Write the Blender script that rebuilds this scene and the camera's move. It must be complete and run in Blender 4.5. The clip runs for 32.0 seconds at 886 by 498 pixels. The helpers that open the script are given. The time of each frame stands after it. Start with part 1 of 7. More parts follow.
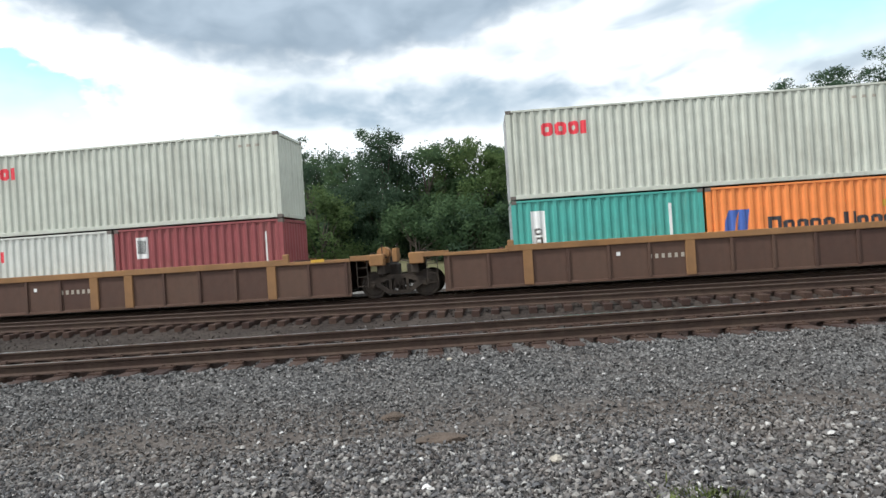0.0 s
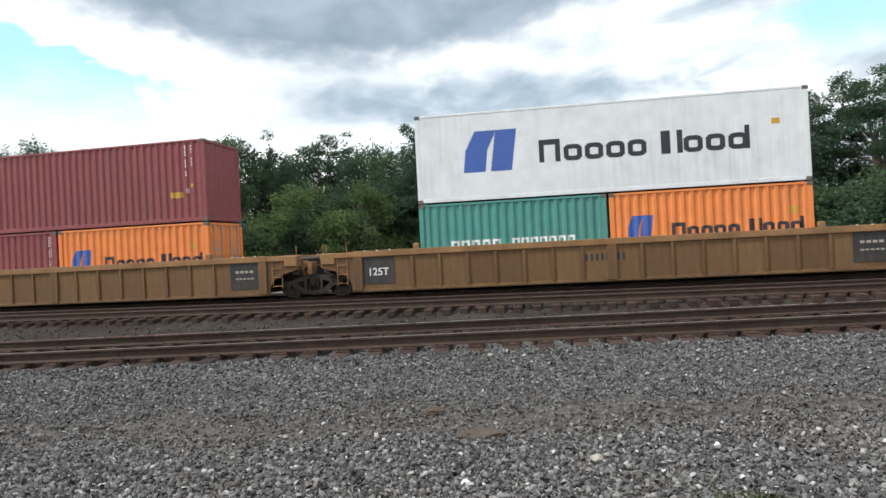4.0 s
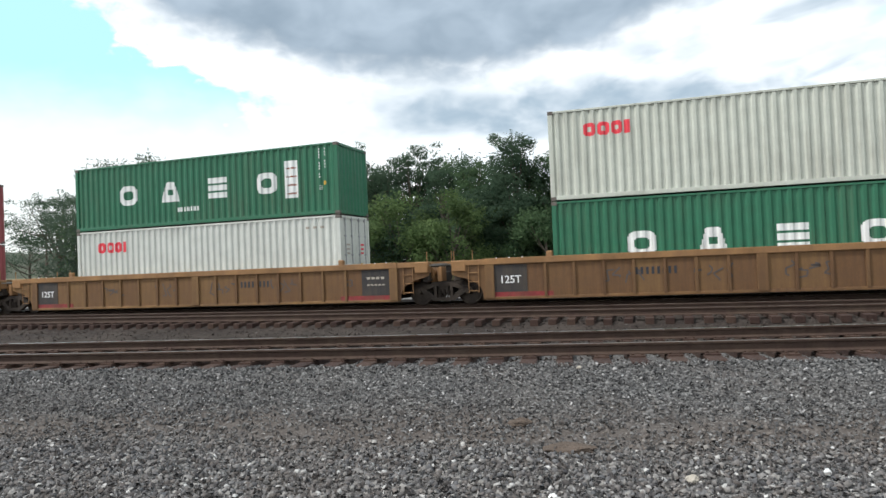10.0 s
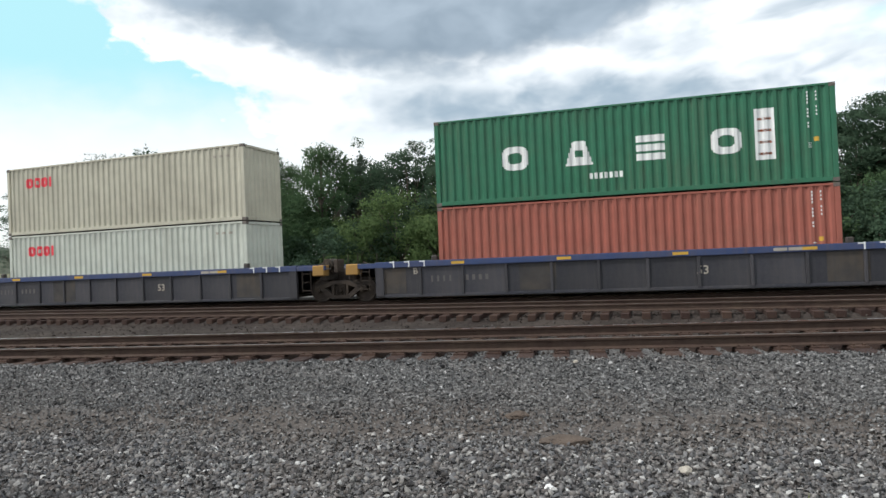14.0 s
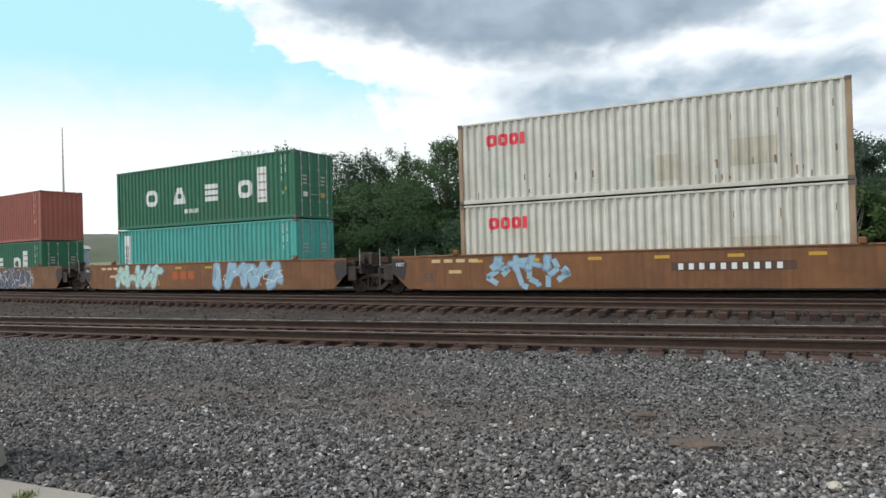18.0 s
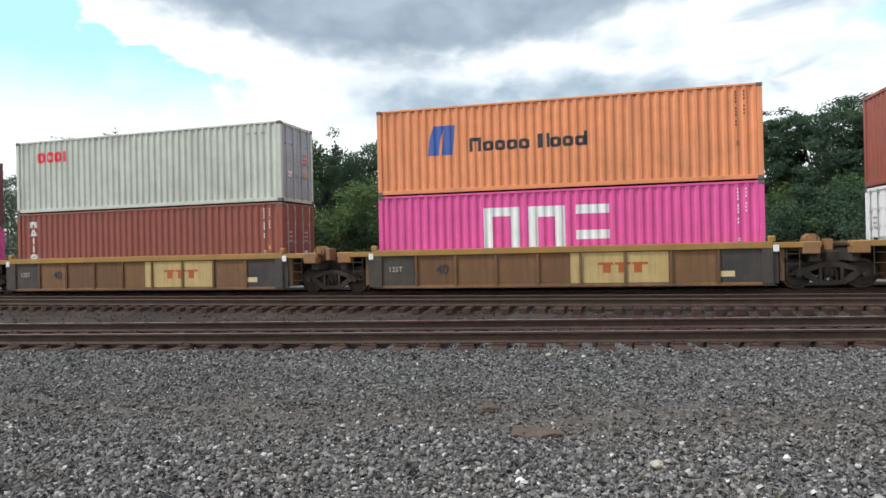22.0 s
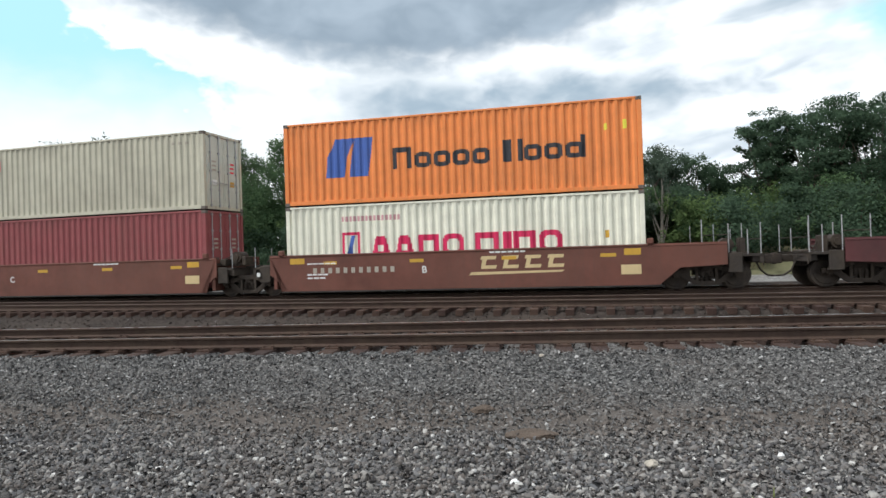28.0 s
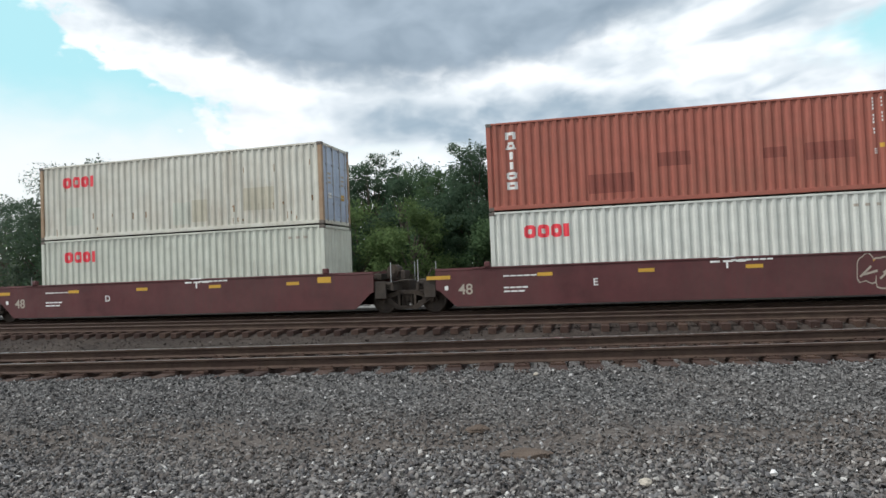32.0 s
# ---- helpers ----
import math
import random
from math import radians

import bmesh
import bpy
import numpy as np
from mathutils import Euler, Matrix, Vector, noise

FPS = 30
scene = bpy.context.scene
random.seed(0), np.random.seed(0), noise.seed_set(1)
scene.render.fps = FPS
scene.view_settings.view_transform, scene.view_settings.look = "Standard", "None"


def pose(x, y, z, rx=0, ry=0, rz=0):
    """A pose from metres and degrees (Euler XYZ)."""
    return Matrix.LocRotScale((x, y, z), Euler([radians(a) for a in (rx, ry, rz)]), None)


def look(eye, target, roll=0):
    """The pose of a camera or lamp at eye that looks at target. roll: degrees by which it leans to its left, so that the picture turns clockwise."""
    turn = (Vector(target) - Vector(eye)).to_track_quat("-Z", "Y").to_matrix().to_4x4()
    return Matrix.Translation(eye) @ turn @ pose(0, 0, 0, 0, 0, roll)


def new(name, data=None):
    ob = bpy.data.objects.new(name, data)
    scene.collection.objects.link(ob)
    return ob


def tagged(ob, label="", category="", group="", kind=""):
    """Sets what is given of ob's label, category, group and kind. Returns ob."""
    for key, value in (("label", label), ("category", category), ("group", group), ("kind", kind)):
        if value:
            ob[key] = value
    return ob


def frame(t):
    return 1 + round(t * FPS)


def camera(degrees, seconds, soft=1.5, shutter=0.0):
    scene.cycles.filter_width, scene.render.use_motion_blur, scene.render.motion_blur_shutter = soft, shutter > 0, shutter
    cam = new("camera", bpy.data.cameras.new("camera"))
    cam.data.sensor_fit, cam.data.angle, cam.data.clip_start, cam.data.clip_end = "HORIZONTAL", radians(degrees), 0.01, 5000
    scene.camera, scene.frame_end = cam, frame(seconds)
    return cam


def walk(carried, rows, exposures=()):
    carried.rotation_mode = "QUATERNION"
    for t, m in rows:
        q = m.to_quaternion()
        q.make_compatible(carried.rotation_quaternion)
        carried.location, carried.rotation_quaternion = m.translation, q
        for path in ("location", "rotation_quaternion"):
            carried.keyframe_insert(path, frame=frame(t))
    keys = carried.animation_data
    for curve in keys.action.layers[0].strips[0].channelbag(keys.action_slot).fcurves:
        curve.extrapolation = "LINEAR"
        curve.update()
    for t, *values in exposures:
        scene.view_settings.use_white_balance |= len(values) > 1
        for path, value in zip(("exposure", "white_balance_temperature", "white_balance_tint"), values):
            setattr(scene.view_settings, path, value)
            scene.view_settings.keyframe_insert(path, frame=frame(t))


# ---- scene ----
# ---------------------------------------------------------------- camera
EYE_Z = 1.434
cam = camera(68.19, 32.0, soft=1.55, shutter=0.0)

# seconds, heading, tilt, lean
PATH = [
    (0.0, 4.85, 0.19, 3.71), (0.5, 7.13, 0.37, 3.67), (1.0, 7.87, 0.05, 3.0), (1.5, 8.43, -0.09, 3.09),
    (2.0, 9.1, -0.1, 2.75), (2.5, 9.63, 0.01, 2.8), (4.5, 7.39, -0.11, 2.96), (5.0, 5.51, -0.33, 3.0),
    (5.5, 3.23, -0.17, 3.28), (6.0, 2.68, 0.2, 3.01), (6.5, 3.9, 0.56, 2.77), (7.0, 9.04, 0.73, 2.08),
    (7.5, 12.9, 0.89, 2.34), (8.0, 15.07, 0.79, 2.14), (8.5, 16.43, 0.94, 2.45), (9.0, 16.52, 0.88, 1.94),
    (9.5, 15.98, 1.08, 2.37), (10.0, 16.19, 1.18, 2.46), (10.5, 16.54, 1.3, 2.63), (11.0, 14.92, 1.32, 2.31),
    (11.5, 12.4, 1.14, 1.93), (12.0, 12.37, 1.34, 2.03), (12.5, 15.87, 1.4, 2.09), (13.0, 17.8, 1.27, 2.22),
    (13.5, 15.61, 0.78, 2.45), (15.5, 20.79, 0.84, 1.81), (16.0, 22.87, 0.74, 1.36), (16.5, 24.17, 0.63, 1.25),
    (17.0, 24.91, 0.55, 1.52), (17.5, 25.72, 0.46, 1.57), (18.0, 26.85, 0.5, 1.67), (18.5, 28.51, 0.34, 1.64),
    (19.0, 30.46, 0.27, 1.51), (19.5, 31.41, 0.25, 1.71), (20.0, 26.28, 0.14, 1.95), (20.5, 19.0, -0.01, 2.31),
    (21.0, 16.5, 0.33, 1.66), (21.5, 14.65, 0.6, 0.52), (22.0, 13.79, 0.13, 1.33), (22.5, 22.15, -0.18, 1.48),
    (23.0, 27.99, -0.92, 1.73), (23.5, 30.35, -0.69, 2.28), (24.0, 31.03, -0.64, 2.67), (24.5, 30.63, -0.46, 2.39),
    (25.0, 29.02, -0.31, 2.2), (25.5, 25.19, -0.22, 1.59), (26.0, 18.96, -0.26, 1.47), (26.5, 15.85, -0.14, 1.85),
    (28.5, 11.92, 0.64, 1.8), (29.0, 10.68, 1.13, 1.87), (29.5, 10.68, 1.42, 1.8), (30.0, 11.65, 1.9, 2.21),
    (30.5, 12.36, 2.02, 1.74), (31.0, 13.22, 2.13, 2.05), (31.5, 13.3, 1.91, 1.67), (32.0, 12.58, 1.81, 2.35),
]


# seconds, and how far the holder leans to the side, forward and up
SWAY = [(0.0, 0, 0, 0), (11.0, 0, 0, 0), (12.5, 0.02, -0.085, 0), (19.5, 0.02, -0.085, 0), (22.7, -0.02, 0.055, -0.05), (29.5, -0.02, 0.055, -0.05), (32.0, 0.01, 0.0, -0.02)]


def eye(t, yaw, pitch, roll):
    x, y, z = (float(np.interp(t, [r[0] for r in SWAY], [r[k] for r in SWAY])) for k in (1, 2, 3))
    return pose(x, y, EYE_Z + z, 90 + pitch, 0, yaw) @ pose(0, 0, 0, 0, 0, -roll)


walk(cam, [(t, eye(t, y, p, r)) for t, y, p, r in PATH], exposures=[(0.0, 0.08), (1.0, 0.0), (2.5, 0.05), (5.0, -0.05), (6.0, 0.04), (9.0, 0.02), (11.0, -0.02), (13.0, -0.18), (16.0, 0.02), (17.0, -0.08), (18.0, -0.14), (19.0, -0.24), (20.0, -0.12), (21.0, 0.02), (22.0, -0.02), (23.0, -0.06), (24.0, -0.16), (26.0, -0.12), (29.0, -0.08), (31.0, -0.10), (32.0, -0.2)])

# ---------------------------------------------------------------- world and sun
SUN_AZ, SUN_EL = -118.0, 52.0      # degrees from +y towards +x, and height


def make_world():
    w = bpy.data.worlds.new("sky")
    scene.world = w
    w.use_nodes = True
    nt = w.node_tree
    nt.nodes.clear()
    N, K = nt.nodes.new, nt.links.new
    out, bg = N("ShaderNodeOutputWorld"), N("ShaderNodeBackground")
    sky = N("ShaderNodeTexSky")
    sky.sky_type, sky.sun_disc = "NISHITA", False
    sky.sun_elevation, sky.sun_rotation = radians(SUN_EL), radians(SUN_AZ)
    sky.air_density, sky.dust_density, sky.ozone_density = 1.0, 0.6, 1.5
    co = N("ShaderNodeTexCoord")

    def math(op, a, b=0.0, clamp=False):
        n = N("ShaderNodeMath")
        n.operation, n.use_clamp = op, clamp
        for k, v in enumerate((a, b)):
            if isinstance(v, (int, float)):
                n.inputs[k].default_value = v
            else:
                K(v, n.inputs[k])
        return n.outputs[0]

    def ramp(v, lo, hi):
        n = N("ShaderNodeMapRange")
        n.interpolation_type = "SMOOTHSTEP"
        K(v, n.inputs[0])
        n.inputs[1].default_value, n.inputs[2].default_value = lo, hi
        return n.outputs[0]

    def mix(f, a, b):
        n = N("ShaderNodeMix")
        n.data_type = "RGBA"
        K(f, n.inputs[0])
        for k, v in ((6, a), (7, b)):
            if isinstance(v, tuple):
                n.inputs[k].default_value = (*v, 1)
            else:
                K(v, n.inputs[k])
        return n.outputs[2]

    sep = N("ShaderNodeSeparateXYZ")
    K(co.outputs["Generated"], sep.inputs[0])
    # heading and height of the direction, in degrees
    az = math("MULTIPLY", math("ARCTAN2", sep.outputs[0], sep.outputs[1]), 57.29578)
    el = math("MULTIPLY", math("ARCSINE", sep.outputs[2]), 57.29578)

    def cloud(wide, high, lean, detail, rough, off):
        """Puffs about wide by high degrees, rising to the right by lean."""
        v = N("ShaderNodeCombineXYZ")
        K(math("ADD", math("DIVIDE", az, wide), off), v.inputs[0])
        K(math("DIVIDE", math("SUBTRACT", el, math("MULTIPLY", az, lean)), high), v.inputs[1])
        n = N("ShaderNodeTexNoise")
        n.inputs["Scale"].default_value, n.inputs["Detail"].default_value, n.inputs["Roughness"].default_value = 1.0, detail, rough
        n.inputs["Distortion"].default_value = 0.35
        K(v.outputs[0], n.inputs["Vector"])
        return math("SUBTRACT", n.outputs["Fac"], 0.5)

    def bell(v, mid, half):
        return math("POWER", math("DIVIDE", math("SUBTRACT", v, mid), half), 2.0)

    big, puff, fine, wisp = cloud(11.0, 5.0, 0.0, 4, 0.5, 3.1), cloud(5.0, 2.8, 0.02, 3, 0.48, 7.7), cloud(1.8, 1.1, 0.0, 3, 0.5, 1.3), cloud(9.0, 2.4, 0.16, 3, 0.45, 5.5)
    ragged = math("ADD", math("MULTIPLY", puff, 6.0), math("MULTIPLY", fine, 2.0))
    # the great grey bank over the line: a flat belly that lifts to both sides
    belly = math("SUBTRACT", el, math("ADD", 15.7, math("MULTIPLY", math("POWER", math("ADD", az, 16.0), 2.0), 0.0085)))
    dark = ramp(math("ADD", belly, math("MULTIPLY", ragged, 0.55)), -1.1, 2.0)
    # lower grey clouds beneath it, with a lit gap between
    low = math("ADD", math("ADD", bell(az, -6.0, 21.0), bell(el, 12.7, 2.5)), math("MULTIPLY", ragged, 0.42))
    low = math("MULTIPLY", math("SUBTRACT", 1.0, ramp(low, -0.35, 1.6)), 1.0)
    # leaning grey wisps to the right
    streaks = math("MULTIPLY", math("MULTIPLY", ramp(wisp, -0.12, 0.28), ramp(az, -14.0, 8.0)), 0.8)
    # clear sky: left of a ragged cloud edge, and one hole to the right
    side = math("ADD", math("ADD", az, math("MULTIPLY", math("SUBTRACT", el, 11.5), 1.55)), 31.0)
    side = math("SUBTRACT", side, math("MULTIPLY", math("SUBTRACT", 1.0, ramp(math("ABSOLUTE", math("SUBTRACT", el, 14.6)), 0.2, 2.2)), 4.0))
    cover = ramp(math("ADD", side, math("ADD", math("MULTIPLY", ragged, 2.2), math("MULTIPLY", fine, 7.0))), -1.5, 1.5)
    hole = math("ADD", math("ADD", bell(az, 27.0, 9.5), bell(el, 15.5, 3.1)), math("MULTIPLY", ragged, 0.35))
    cover = math("MULTIPLY", cover, ramp(hole, 0.1, 1.25))
    rift = math("ADD", math("ADD", bell(az, -19.0, 9.0), bell(el, 10.3, 1.0)), math("MULTIPLY", ragged, 0.4))
    cover = math("MULTIPLY", cover, ramp(rift, -0.1, 1.2))
    # overhead and behind the viewer the cover closes again
    cover = math("MAXIMUM", cover, math("MAXIMUM", math("MULTIPLY", ramp(el, 24.0, 36.0), 0.85), ramp(math("MULTIPLY", az, -1.0), 78.0, 100.0)))
    white = mix(math("MULTIPLY", ramp(math("ADD", big, math("MULTIPLY", fine, 0.25)), -0.14, 0.2), 0.8), (1.37, 1.42, 1.46), (0.80, 0.90, 0.98))
    cl = mix(math("MAXIMUM", low, streaks), white, (0.44, 0.57, 0.69))
    cl = mix(dark, cl, mix(ramp(math("ADD", puff, math("MULTIPLY", belly, 0.03)), -0.25, 0.5), (0.315, 0.41, 0.51), (0.54, 0.655, 0.775)))
    # the cover is duller on the side away from the sun
    to_sun = N("ShaderNodeVectorMath")
    to_sun.operation = "DOT_PRODUCT"
    K(co.outputs["Generated"], to_sun.inputs[0])
    to_sun.inputs[1].default_value = (math_sin(SUN_AZ) * math_cos(SUN_EL), math_cos(SUN_AZ) * math_cos(SUN_EL), math_sin(SUN_EL))
    cl = mix(ramp(to_sun.outputs["Value"], -0.62, -0.25), (0.40, 0.45, 0.50), cl)
    blue = N("ShaderNodeMix")
    blue.data_type, blue.blend_type = "RGBA", "MULTIPLY"
    blue.inputs[0].default_value = 1.0
    K(sky.outputs[0], blue.inputs[6])
    blue.inputs[7].default_value = (0.13, 0.13, 0.13, 1)
    haze = mix(ramp(math("ADD", el, math("MULTIPLY", ragged, 0.5)), 9.0, 16.5), (1.2, 1.24, 1.24), (0.60, 1.07, 1.15))
    clear = N("ShaderNodeMix")
    clear.data_type, clear.blend_type = "RGBA", "MIX"
    clear.inputs[0].default_value = 0.88
    K(blue.outputs[2], clear.inputs[6])
    K(haze, clear.inputs[7])
    K(mix(cover, clear.outputs[2], cl), bg.inputs[0])
    bg.inputs[1].default_value = 1.0
    K(bg.outputs[0], out.inputs[0])


def math_sin(d):
    return math.sin(radians(d))


def math_cos(d):
    return math.cos(radians(d))


make_world()
sun = new("sun", bpy.data.lights.new("sun", "SUN"))
sun.data.energy, sun.data.angle, sun.data.color = 3.15, radians(6), (1.0, 0.985, 0.965)
sun.matrix_world = look((math_sin(SUN_AZ) * 60, math_cos(SUN_AZ) * 60, 60 * math.tan(radians(SUN_EL))), (0, 0, 0))

# ---------------------------------------------------------------- materials
MATS = {}


def material(name, base, rough=0.6, metal=0.0, vary=0.15, scale=3.0, fine=40.0, dirt=(0.12, 0.09, 0.06), dirty=0.0,
             streak=0.0, bump=0.0, bump_scale=60.0, island=0.0, obj=0.0, spots=0.0, spot_col=(0.16, 0.06, 0.03), spec=0.35):
    """A painted, rusty or natural surface: two sizes of mottling, grime, rain streaks, rust spots, relief."""
    if name in MATS:
        return MATS[name]
    m = bpy.data.materials.new(name)
    m.use_nodes = True
    nt = m.node_tree
    N, K = nt.nodes.new, nt.links.new
    b = nt.nodes["Principled BSDF"]
    co = N("ShaderNodeTexCoord")

    def noise_tex(s, d=4, vec=None, r=0.6):
        n = N("ShaderNodeTexNoise")
        n.inputs["Scale"].default_value, n.inputs["Detail"].default_value, n.inputs["Roughness"].default_value = s, d, r
        K(vec or co.outputs["Object"], n.inputs["Vector"])
        return n.outputs["Fac"]

    def rng(v, lo, hi, a=0.0, c=1.0):
        n = N("ShaderNodeMapRange")
        K(v, n.inputs[0])
        for k, x in enumerate((lo, hi, a, c)):
            n.inputs[k + 1].default_value = x
        return n.outputs[0]

    def mixc(f, a, c):
        n = N("ShaderNodeMix")
        n.data_type = "RGBA"
        if isinstance(f, float):
            n.inputs[0].default_value = f
        else:
            K(f, n.inputs[0])
        for k, x in ((6, a), (7, c)):
            if isinstance(x, tuple):
                n.inputs[k].default_value = (*x, 1)
            else:
                K(x, n.inputs[k])
        return n.outputs[2]

    def mul(a, c):
        n = N("ShaderNodeMath")
        n.operation = "MULTIPLY"
        K(a, n.inputs[0])
        if isinstance(c, float):
            n.inputs[1].default_value = c
        else:
            K(c, n.inputs[1])
        return n.outputs[0]

    lo, hi = tuple(c * (1 - vary) for c in base), tuple(min(1.0, c * (1 + vary)) for c in base)
    col = mixc(rng(noise_tex(scale), 0.3, 0.7), lo, hi)
    col = mixc(rng(noise_tex(fine, 3), 0.35, 0.75, 0.0, vary), col, dirt)
    if dirty:
        col = mixc(rng(noise_tex(scale * 0.45, 6), 0.42, 0.72, 0.0, dirty), col, dirt)
    if streak:
        mp = N("ShaderNodeMapping")
        mp.inputs["Scale"].default_value = (7.0, 7.0, 0.35)
        K(co.outputs["Object"], mp.inputs[0])
        s1 = rng(noise_tex(1.0, 5, mp.outputs[0]), 0.44, 0.70)
        s2 = rng(noise_tex(0.35, 3), 0.4, 0.65)
        col = mixc(mul(mul(s1, s2), streak), col, dirt)
    if spots:
        sp = rng(noise_tex(5.5, 8, None, 0.75), 0.66, 0.74)
        col = mixc(mul(sp, spots), col, spot_col)
    if island or obj:
        g = N("ShaderNodeNewGeometry" if island else "ShaderNodeObjectInfo")
        r = g.outputs["Random Per Island" if island else "Random"]
        amount = island or obj
        hv = N("ShaderNodeHueSaturation")
        K(rng(r, 0, 1, 1 - amount, 1 + amount), hv.inputs["Value"])
        K(rng(mul(r, 7.31), 0, 7.31, 0.5 - amount * 0.03, 0.5 + amount * 0.03), hv.inputs["Hue"])
        K(col, hv.inputs["Color"])
        col = hv.outputs[0]
    K(col, b.inputs["Base Color"])
    K(rng(noise_tex(scale * 2.3), 0.3, 0.7, max(0.05, rough - 0.12), min(1.0, rough + 0.12)), b.inputs["Roughness"])
    b.inputs["Metallic"].default_value = metal
    b.inputs["Specular IOR Level"].default_value = spec
    if bump:
        bp = N("ShaderNodeBump")
        bp.inputs["Strength"].default_value, bp.inputs["Distance"].default_value = bump, 0.02
        K(noise_tex(bump_scale, 6), bp.inputs["Height"])
        K(bp.outputs[0], b.inputs["Normal"])
    MATS[name] = m
    return m


def dirt_lane(nt, co, patches, fac, band):
    """A trodden lane of earth along the track, about 6.5 m out, broken up by the patches."""
    if not band:
        return fac
    N, K = nt.nodes.new, nt.links.new
    sp = N("ShaderNodeSeparateXYZ")
    K(co.outputs["Object"], sp.inputs[0])

    def m(op, a, b):
        n = N("ShaderNodeMath")
        n.operation = op
        for k, v in enumerate((a, b)):
            if isinstance(v, (int, float)):
                n.inputs[k].default_value = v
            else:
                K(v, n.inputs[k])
        return n.outputs[0]
    y = m("SUBTRACT", sp.outputs[1], m("MULTIPLY", sp.outputs[0], 0.09))
    y = m("ADD", y, m("MULTIPLY", m("SUBTRACT", patches.outputs["Fac"], 0.5), 3.0))
    near = m("SUBTRACT", 1.0, m("MULTIPLY", m("ABSOLUTE", m("SUBTRACT", y, 6.5), 0.0), 1.2))
    lane = m("MULTIPLY", m("MAXIMUM", near, 0.0), band * 1.4)
    return m("MINIMUM", m("MAXIMUM", fac, lane), band)


def stone_material(name, tones, brown=0.3, patch=0.5, band=0.0):
    """Crushed stone: each stone its own tone, with earth-brown patches over the ground."""
    m = bpy.data.materials.new(name)
    m.use_nodes = True
    nt = m.node_tree
    N, K = nt.nodes.new, nt.links.new
    b = nt.nodes["Principled BSDF"]
    g, co = N("ShaderNodeNewGeometry"), N("ShaderNodeTexCoord")
    r = N("ShaderNodeValToRGB")
    r.color_ramp.interpolation = "LINEAR"
    el = r.color_ramp.elements
    while len(el) < len(tones):
        el.new(0.5)
    for e, (p, c) in zip(el, tones):
        e.position, e.color = p, (*c, 1)
    K(g.outputs["Random Per Island"], r.inputs[0])
    n = N("ShaderNodeTexNoise")
    n.inputs["Scale"].default_value, n.inputs["Detail"].default_value = 0.55, 5
    K(co.outputs["Object"], n.inputs["Vector"])
    mr = N("ShaderNodeMapRange")
    K(n.outputs["Fac"], mr.inputs[0])
    mr.inputs[1].default_value, mr.inputs[2].default_value, mr.inputs[4].default_value = 0.45, 0.65, patch
    mx = N("ShaderNodeMix")
    mx.data_type = "RGBA"
    K(dirt_lane(nt, co, n, mr.outputs[0], band), mx.inputs[0])
    K(r.outputs[0], mx.inputs[6])
    mx.inputs[7].default_value = (0.150, 0.122, 0.100, 1)
    n2 = N("ShaderNodeTexNoise")
    n2.inputs["Scale"].default_value, n2.inputs["Detail"].default_value = 55.0, 5
    K(co.outputs["Object"], n2.inputs["Vector"])
    mx2 = N("ShaderNodeMix")
    mx2.data_type, mx2.blend_type = "RGBA", "OVERLAY"
    mx2.inputs[0].default_value = 0.45
    K(mx.outputs[2], mx2.inputs[6])
    K(n2.outputs["Fac"], mx2.inputs[7])
    K(mx2.outputs[2], b.inputs["Base Color"])
    b.inputs["Roughness"].default_value = 0.85
    b.inputs["Specular IOR Level"].default_value = 0.25
    return m


def grit_material(name, tones, scale, band=0.0):
    """Fine gravel too small to pick apart: cells of random tone with dark joints, and dust over it."""
    m = bpy.data.materials.new(name)
    m.use_nodes = True
    nt = m.node_tree
    N, K = nt.nodes.new, nt.links.new
    b = nt.nodes["Principled BSDF"]
    co = N("ShaderNodeTexCoord")
    v, e = N("ShaderNodeTexVoronoi"), N("ShaderNodeTexVoronoi")
    e.feature = "DISTANCE_TO_EDGE"
    for n in (v, e):
        n.inputs["Scale"].default_value = scale
        K(co.outputs["Object"], n.inputs["Vector"])
    sp = N("ShaderNodeSeparateColor")
    K(v.outputs["Color"], sp.inputs[0])
    r = N("ShaderNodeValToRGB")
    el = r.color_ramp.elements
    while len(el) < len(tones):
        el.new(0.5)
    for q, (p, c) in zip(el, tones):
        q.position, q.color = p, (*c, 1)
    K(sp.outputs[0], r.inputs[0])
    d = N("ShaderNodeTexNoise")
    d.inputs["Scale"].default_value, d.inputs["Detail"].default_value = 0.7, 6
    K(co.outputs["Object"], d.inputs["Vector"])
    mr = N("ShaderNodeMapRange")
    K(d.outputs["Fac"], mr.inputs[0])
    mr.inputs[1].default_value, mr.inputs[2].default_value, mr.inputs[4].default_value = 0.42, 0.7, 0.4
    mx = N("ShaderNodeMix")
    mx.data_type = "RGBA"
    K(dirt_lane(nt, co, d, mr.outputs[0], band), mx.inputs[0])
    K(r.outputs[0], mx.inputs[6])
    mx.inputs[7].default_value = (0.098, 0.080, 0.068, 1)
    K(mx.outputs[2], b.inputs["Base Color"])
    bp = N("ShaderNodeBump")
    bp.inputs["Strength"].default_value, bp.inputs["Distance"].default_value = 0.9, 0.3 / scale
    K(e.outputs["Distance"], bp.inputs["Height"])
    K(bp.outputs[0], b.inputs["Normal"])
    b.inputs["Roughness"].default_value = 0.92
    b.inputs["Specular IOR Level"].default_value = 0.2
    return m


